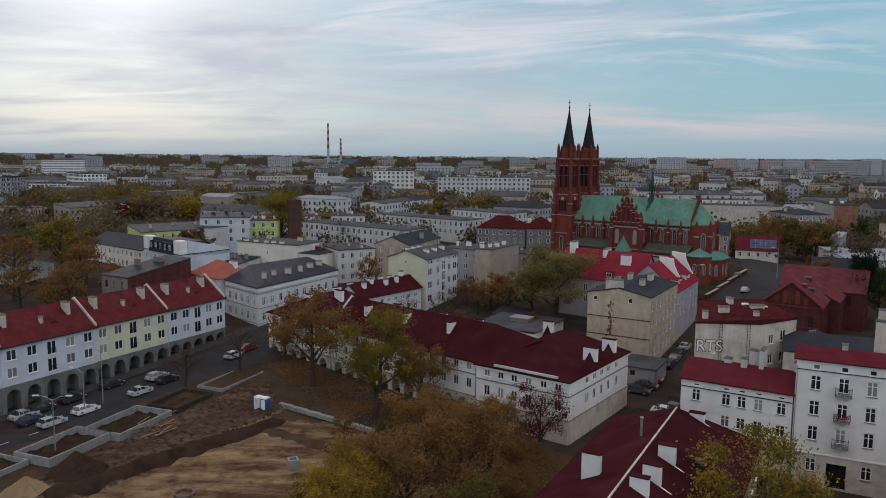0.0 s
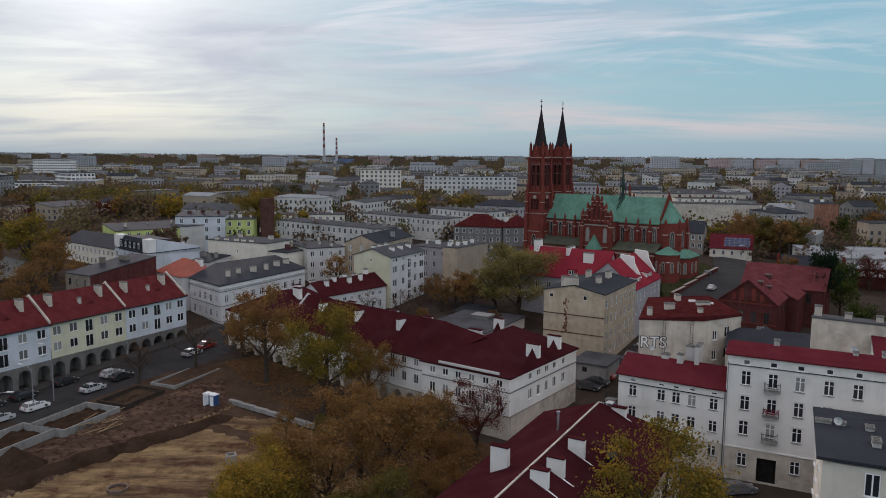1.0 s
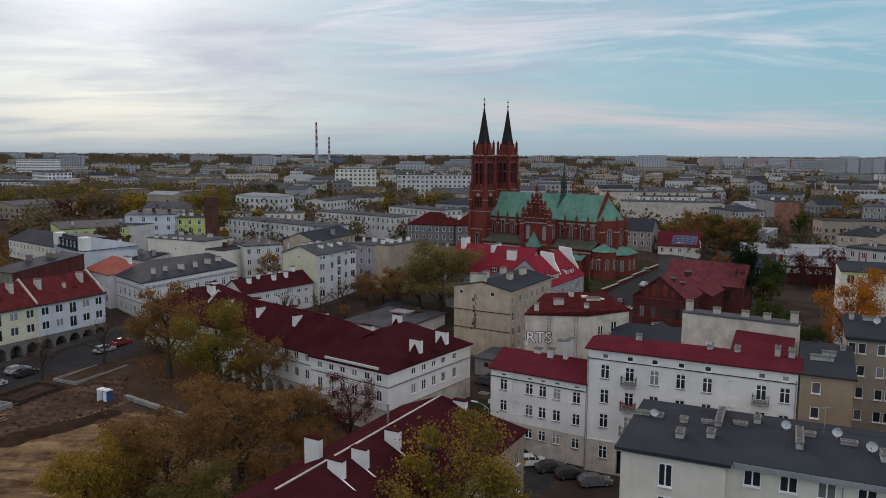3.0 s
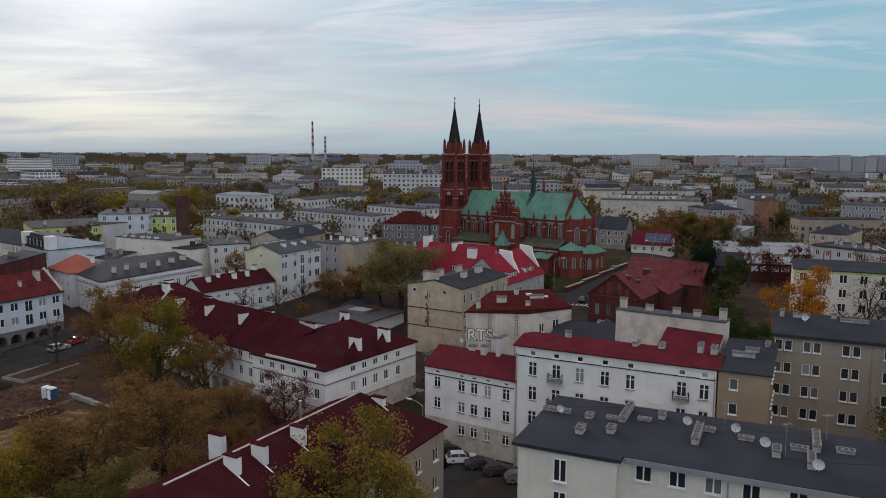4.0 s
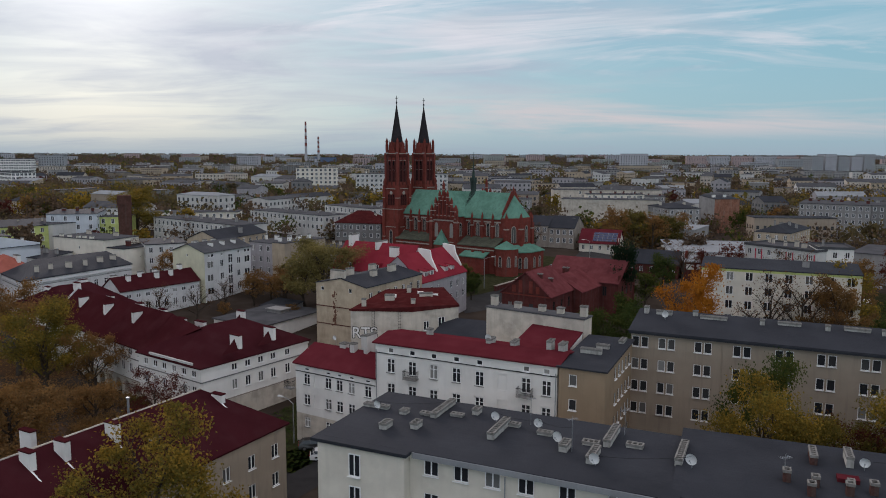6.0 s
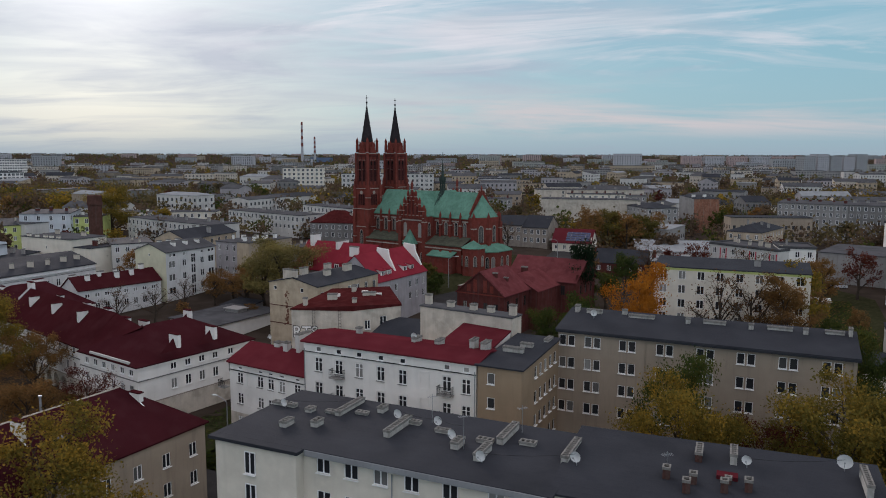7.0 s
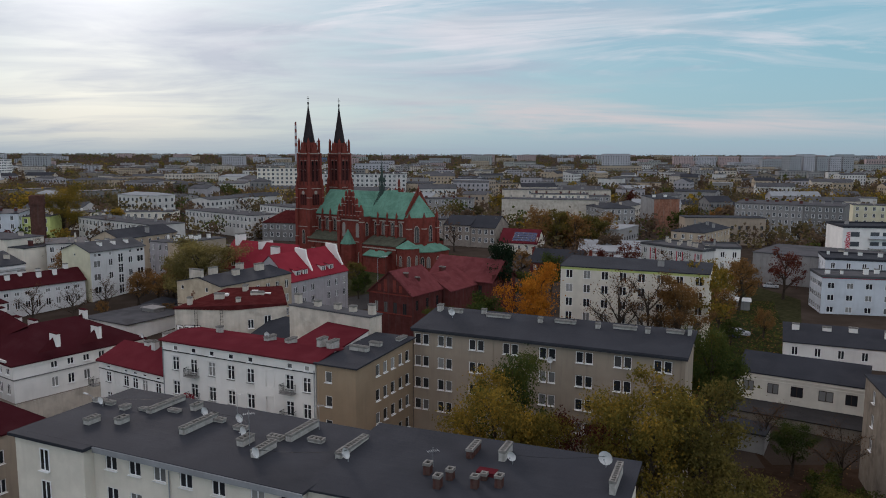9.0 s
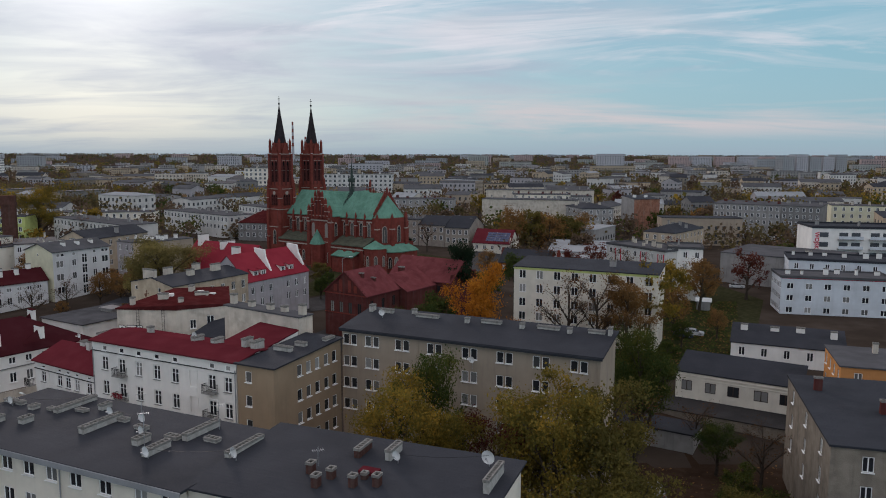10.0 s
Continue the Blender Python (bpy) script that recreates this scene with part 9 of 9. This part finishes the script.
# portable toilets
BLUE_PLASTIC = material("blue_plastic", (0.03, 0.09, 0.22), 0.45, size=1)
for x, y, m1, lab in ((-29.9, 118.8, FRAME_WHITE, "white portable toilet with a pale door"), (-28.7, 118.2, BLUE_PLASTIC, "blue portable toilet with a white roof")):
    root = thing("portable_toilet", x, y, 0.5, -30, lab, "toilet", "portable toilets")
    bm = bmesh.new()
    box(bm, -0.55, 0.55, -0.55, 0.55, 0.1, 2.1)
    part("cabin", bm, m1, root)
    bm = bmesh.new()
    box(bm, -0.4, 0.4, -0.58, -0.555, 0.2, 1.95)
    part("door", bm, FRAME_WHITE if m1 is not FRAME_WHITE else PALE_BLUE, root)
    bm = bmesh.new()
    prism(bm, [(-0.6, -0.6), (0.6, -0.6), (0.6, 0.6), (-0.6, 0.6)], 2.1, 2.2)
    prism(bm, [(-0.45, -0.45), (0.45, -0.45), (0.45, 0.45), (-0.45, 0.45)], 2.2, 2.32)
    part("roof", bm, FRAME_WHITE, root)
    bm = bmesh.new()
    box(bm, -0.6, 0.6, -0.6, 0.6, 0, 0.1)
    part("skid", bm, IRON, root)
# concrete manhole ring and shaft block
root = thing("manhole_ring", -31.6, 88.0, -0.2, 0, "brown brick manhole ring standing in the sand", "manhole")
bm = bmesh.new()
n = 18
o_, i_ = ring(n, 1.3), ring(n, 1.05)
solid(bm, [(*p, 0) for p in o_] + [(*p, 0.85) for p in o_] + [(*p, 0.85) for p in i_] + [(*p, 0.1) for p in i_], [(a, (a + 1) % n, n + (a + 1) % n, n + a) for a in range(n)] + [(n + a, n + (a + 1) % n, 2 * n + (a + 1) % n, 2 * n + a) for a in range(n)] + [(2 * n + a, 2 * n + (a + 1) % n, 3 * n + (a + 1) % n, 3 * n + a) for a in range(n)])
part("ring", bm, OLD_BRICK, root)
root = thing("shaft_block", -19.9, 96.5, 0.2, 20, "square concrete shaft block in the sand", "shaft")
bm = bmesh.new()
for b in ((-0.7, 0.7, -0.7, -0.45), (-0.7, 0.7, 0.45, 0.7), (-0.7, -0.45, -0.45, 0.45), (0.45, 0.7, -0.45, 0.45)):
    box(bm, *b, 0, 1.3)
part("collar", bm, CONCRETE, root)
rs = random.Random(9)
PLANK = material("weathered_planks", (0.24, 0.17, 0.10), 0.85, size=1, patchy=0.4, per_object=0.4)
for i in range(16):
    x, y = -43.5 + rs.uniform(-3.5, 3.5), 111.5 + rs.uniform(-5, 5)
    bm = bmesh.new()
    box(bm, -1.7, 1.7, -0.1, 0.1, 0, 0.06)
    ob = new("plank", mesh_of(bm, "plank", PLANK))
    ob.matrix_basis = pose(x, y, site_height(x, y) + 0.12, 0, 0, 62 + rs.uniform(-25, 25))
    tagged(ob, "loose timber plank lying on the soil", "plank", "loose planks")


def lamp_post(x, y, h, arms, turn, label):
    root = thing("street_lamp", x, y, gz(x, y), turn, label, "street lamp", "street lamps")
    bm = bmesh.new()
    tube(bm, [(0, 0, -0.2), (0, 0, h * 0.5), (0, 0, h)], [0.12, 0.09, 0.06], 8)
    part("pole", bm, STEEL, root)
    for s in arms:
        bm = bmesh.new()
        tube(bm, [(0, 0, h - 0.1), (s * 1.0, 0, h + 0.45), (s * 2.0, 0, h + 0.6)], [0.05, 0.045, 0.04], 6)
        a = part("arm", bm, STEEL, root)
        bm = bmesh.new()
        box(bm, s * 2.3 - 0.45, s * 2.3 + 0.45, -0.14, 0.14, h + 0.54, h + 0.68)
        part("luminaire", bm, DISH, a)


lamp_post(-53.9, 100.6, 8.0, (-1, 1), 0, "double-armed street lamp in a raised bed")
lamp_post(-56.6, 121.4, 9.0, (-1,), -20, "street lamp with one arm at the kerb")
lamp_post(-57.4, 116.6, 7.0, (1,), 160, "plain street lamp at the kerb")
lamp_post(66.0, 196.0, 8.0, (1,), 0, "street lamp by the church")
lamp_post(99.0, 220.0, 9.0, (-1,), 20, "street lamp on the church street")
lamp_post(33.0, 100.5, 6.0, (-1,), -30, "street lamp at the corner of the lawn")
# churchyard wall
root = thing("churchyard_wall", 68.7, 192.9, 5.2, 56, "low red brick churchyard wall with pale coping", "wall")
for u0, u1, zz in ((0, 11.5, 0.0), (11.5, 23, 0.4), (23, 34.5, 0.8), (34.5, 46, 1.1)):
    bm = bmesh.new()
    box(bm, u0, u1 - 0.05, -0.3, 0.3, zz - 1.0, zz + 1.3)
    part("brickwork", bm, BRICK_DARK, root)
    bm = bmesh.new()
    box(bm, u0, u1 - 0.05, -0.38, 0.38, zz + 1.3, zz + 1.42)
    part("coping", bm, STONE, root)
# small shed on the green
root = thing("garden_shed", 157.6, 177.5, gz(157.6, 177.5), -20, "small grey shed with a white roof on the green", "shed")
bm = bmesh.new()
box(bm, -1.6, 1.6, -1.2, 1.2, 0, 2.2)
part("wall", bm, GREY, root)
bm = bmesh.new()
slab(bm, (-1.9, -1.5, 2.35), (1.9, -1.5, 2.35), (1.9, 1.5, 2.8), (-1.9, 1.5, 2.8), 0.1)
part("roof", bm, FRAME_WHITE, root)
# low garage walls in the courtyard
tr = thing("terrace", 124.5, 107.6, 0.0, -32, "raised yard behind a rendered retaining wall", "terrace", "", "structure")
bm = bmesh.new()
box(bm, 0.0, 24.0, -0.6, 6.5, -0.5, 2.9)
part("retaining_wall", bm, SOOTY, tr)
bm = bmesh.new()
box(bm, -0.1, 24.1, -0.7, 6.5, 2.9, 3.05)
part("coping", bm, ASPHALT, tr)
block("low dark garage with a flat felt roof", (117.5, 99.5), -32, 11.0, 5.0, 3.2, "flat", 0.0, GREY, TAR, 0, 0, 0, "garage", chim=0, base=0.0)
# zebra crossing by the church
root = thing("zebra_crossing", 70.5, 181.0, gz(70.5, 181.0) + 0.09, 60, "white painted stripes of a zebra crossing", "road marking")
ROAD_WHITE = material("road_paint", (0.45, 0.45, 0.44), 0.8, size=0.6, patchy=0.4)
for i in range(7):
    bm = bmesh.new()
    box(bm, -1.8, 1.8, i * 1.0 - 3.5, i * 1.0 - 3.0, 0, 0.02)
    part("stripe", bm, ROAD_WHITE, root)
root = thing("lane_marking", -57.0, 128.0, 0.06, 62, "broken white centre line of the street", "road marking")
for i in range(16):
    bm = bmesh.new()
    box(bm, i * 5.0 - 50, i * 5.0 - 48, -5.5, -5.35, 0, 0.015)
    part("stripe", bm, ROAD_WHITE, root)
# stripes on the apartment blocks
for u in (4.4, 13.6, 19.6):
    for q in (-1, 1):
        bm = bmesh.new()
        box(bm, u + q * 0.95 - 0.14, u + q * 0.95 + 0.14, -0.06, -0.003, 1.5, 12.6)
        part("strip", bm, LETTER_RED, FIVE, "red render strip")
bm = bmesh.new()
box(bm, 0.02, 25.0, -0.05, -0.003, 10.55, 10.75)
part("strip", bm, LETTER_RED, BL, "dark red band under the parapet")
bm = bmesh.new()
box(bm, 0.0, 25.0, -0.05, -0.003, -0.5, 1.9)
part("plinth", bm, GREY, BL)
FOUR = next(o for o in scene.objects if o.parent is None and o.name.startswith("apartment_block") and abs(o.location.x - 107.6) < 0.1)
bm = bmesh.new()
box(bm, 0.0, 29.0, -0.06, -0.003, 14.9, 15.35)
part("strip", bm, LIME, FOUR, "pale lime render strip")
# string courses on the stained firewall
for z in (5.6, 9.2):
    bm = bmesh.new()
    box(bm, 0.0, 12.6, -0.07, -0.006, z, z + 0.16)
    part("string_course", bm, BRICK_DARK, BB)

# shop front at the foot of the long taupe block
bm = bmesh.new()
box(bm, 0.4, 13.0, -1.3, -0.004, 3.55, 4.05)
part("canopy", bm, CONCRETE, LG, "pale concrete canopy")
for uu in (1.0, 4.0, 7.0, 10.0, 12.6):
    bm = bmesh.new()
    box(bm, uu - 0.3, uu + 0.3, -1.2, -0.7, 0.0, 3.55)
    part("pillar", bm, OFFWHITE, LG)
for uu in (2.5, 5.5, 8.5, 11.3):
    bm = bmesh.new()
    box(bm, uu - 1.15, uu + 1.15, -0.08, -0.004, 0.5, 3.3)
    part("shop_window", bm, GLASS, LG)
# lawn tufts and fallen leaves on the green
rs = np.random.RandomState(12)


def litter(name, label, count, poly, size, mat, lift, seed):
    """Fallen leaves or tufts: small tilted blades scattered over a polygon."""
    rs = np.random.RandomState(seed)
    lo, hi = np.min(poly, 0), np.max(poly, 0)
    verts, faces = [], []
    while len(faces) < count:
        x, y = lo + rs.rand(2) * (hi - lo)
        if not inside(x, y, poly):
            continue
        a, s = rs.rand() * 6.28, size * (0.5 + rs.rand())
        z = gz(x, y) + lift
        n = len(verts)
        dx, dy = math.cos(a) * s, math.sin(a) * s
        verts += [(x - dx, y - dy, z), (x + dy * 0.6, y - dx * 0.6, z + s * 0.25), (x + dx, y + dy, z + s * 0.5), (x - dy * 0.6, y + dx * 0.6, z + s * 0.3)]
        faces.append((n, n + 1, n + 2, n + 3))
    me = bpy.data.meshes.new(name)
    me.from_pydata(verts, [], faces)
    me.materials.append(mat)
    tagged(new(name, me), label, "ground cover", "", "stuff")


litter("fallen_leaves", "brown and orange fallen leaves under the park trees", 9000, [(-34, 142), (-22, 124), (6, 100), (14, 66), (26, 84), (16, 98), (-28, 146)], 0.16, LEAF["brown"], 0.05, 21)
litter("grass_tufts", "rough grass of the green between the blocks", 9000, [(118, 112), (150, 135), (170, 188), (142, 184), (118, 140)], 0.3, LEAF["green"], 0.04, 22)
litter("fallen_leaves", "fallen leaves strewn over the green", 3500, [(118, 112), (150, 135), (170, 188), (142, 184), (118, 140)], 0.22, LEAF["brown"], 0.08, 23)
litter("grass_tufts", "rough grass beside the white hipped house", 3000, strip((22, 100), -31, -2, 16, -2, 24), 0.2, LEAF["green"], 0.06, 24)
litter("fallen_leaves", "fallen leaves in the muddy courtyard", 900, [(100, 60), (150, 62), (150, 100), (118, 106), (97, 95)], 0.18, LEAF["brown"], 0.07, 25)

# bare brick showing through the ochre firewall
PATCH = material("crumbling_brick", (0.17, 0.085, 0.058), 0.95, size=0.5, patchy=0.9, relief=0.6, relief_size=5)
rq = random.Random(3)
for k in range(22):
    cx, cz = 4.7 + rq.gauss(0, 0.38), 13.6 - BB.location.z - 0.30 * k + rq.uniform(-0.3, 0.3)
    rw, rh = rq.uniform(0.08, 0.34), rq.uniform(0.18, 0.6)
    bm = bmesh.new()
    pts = [(cx + rw * math.cos(q * 0.6981) * rq.uniform(0.4, 1.3), cz + rh * math.sin(q * 0.6981) * rq.uniform(0.5, 1.3)) for q in range(9)]
    solid(bm, [(x, -0.022, z) for x, z in pts] + [(x, 0.0, z) for x, z in pts], [tuple(range(9))] + [(i, 9 + i, 9 + (i + 1) % 9, (i + 1) % 9) for i in range(9)])
    part("brick_patch", bm, PATCH, BB, "bare crumbling brick")

# cables that sag across the bitumen roof
for (x0, y0, z0), (x1, y1, z1) in (((47.6, 70.6, 16.4), (54.2, 70.6, 16.3)), ((59.3, 67.3, 16.4), (63.2, 65.4, 16.2)), ((63.2, 65.4, 16.3), (65.4, 60.0, 17.6)), ((66.8, 57.0, 16.3), (74.6, 56.1, 16.6)), ((88.4, 55.2, 16.6), (96.0, 54.4, 16.8))):
    bm = bmesh.new()
    tube(bm, [(x0 + (x1 - x0) * k / 8, y0 + (y1 - y0) * k / 8, z0 + (z1 - z0) * k / 8 - 0.9 * (k / 8) * (1 - k / 8)) for k in range(9)], [0.018] * 9, 4)
    tagged(new("roof_cable", mesh_of(bm, "roof_cable", IRON)), "black cable sagging between aerials on the roof", "cable", "roof cables")
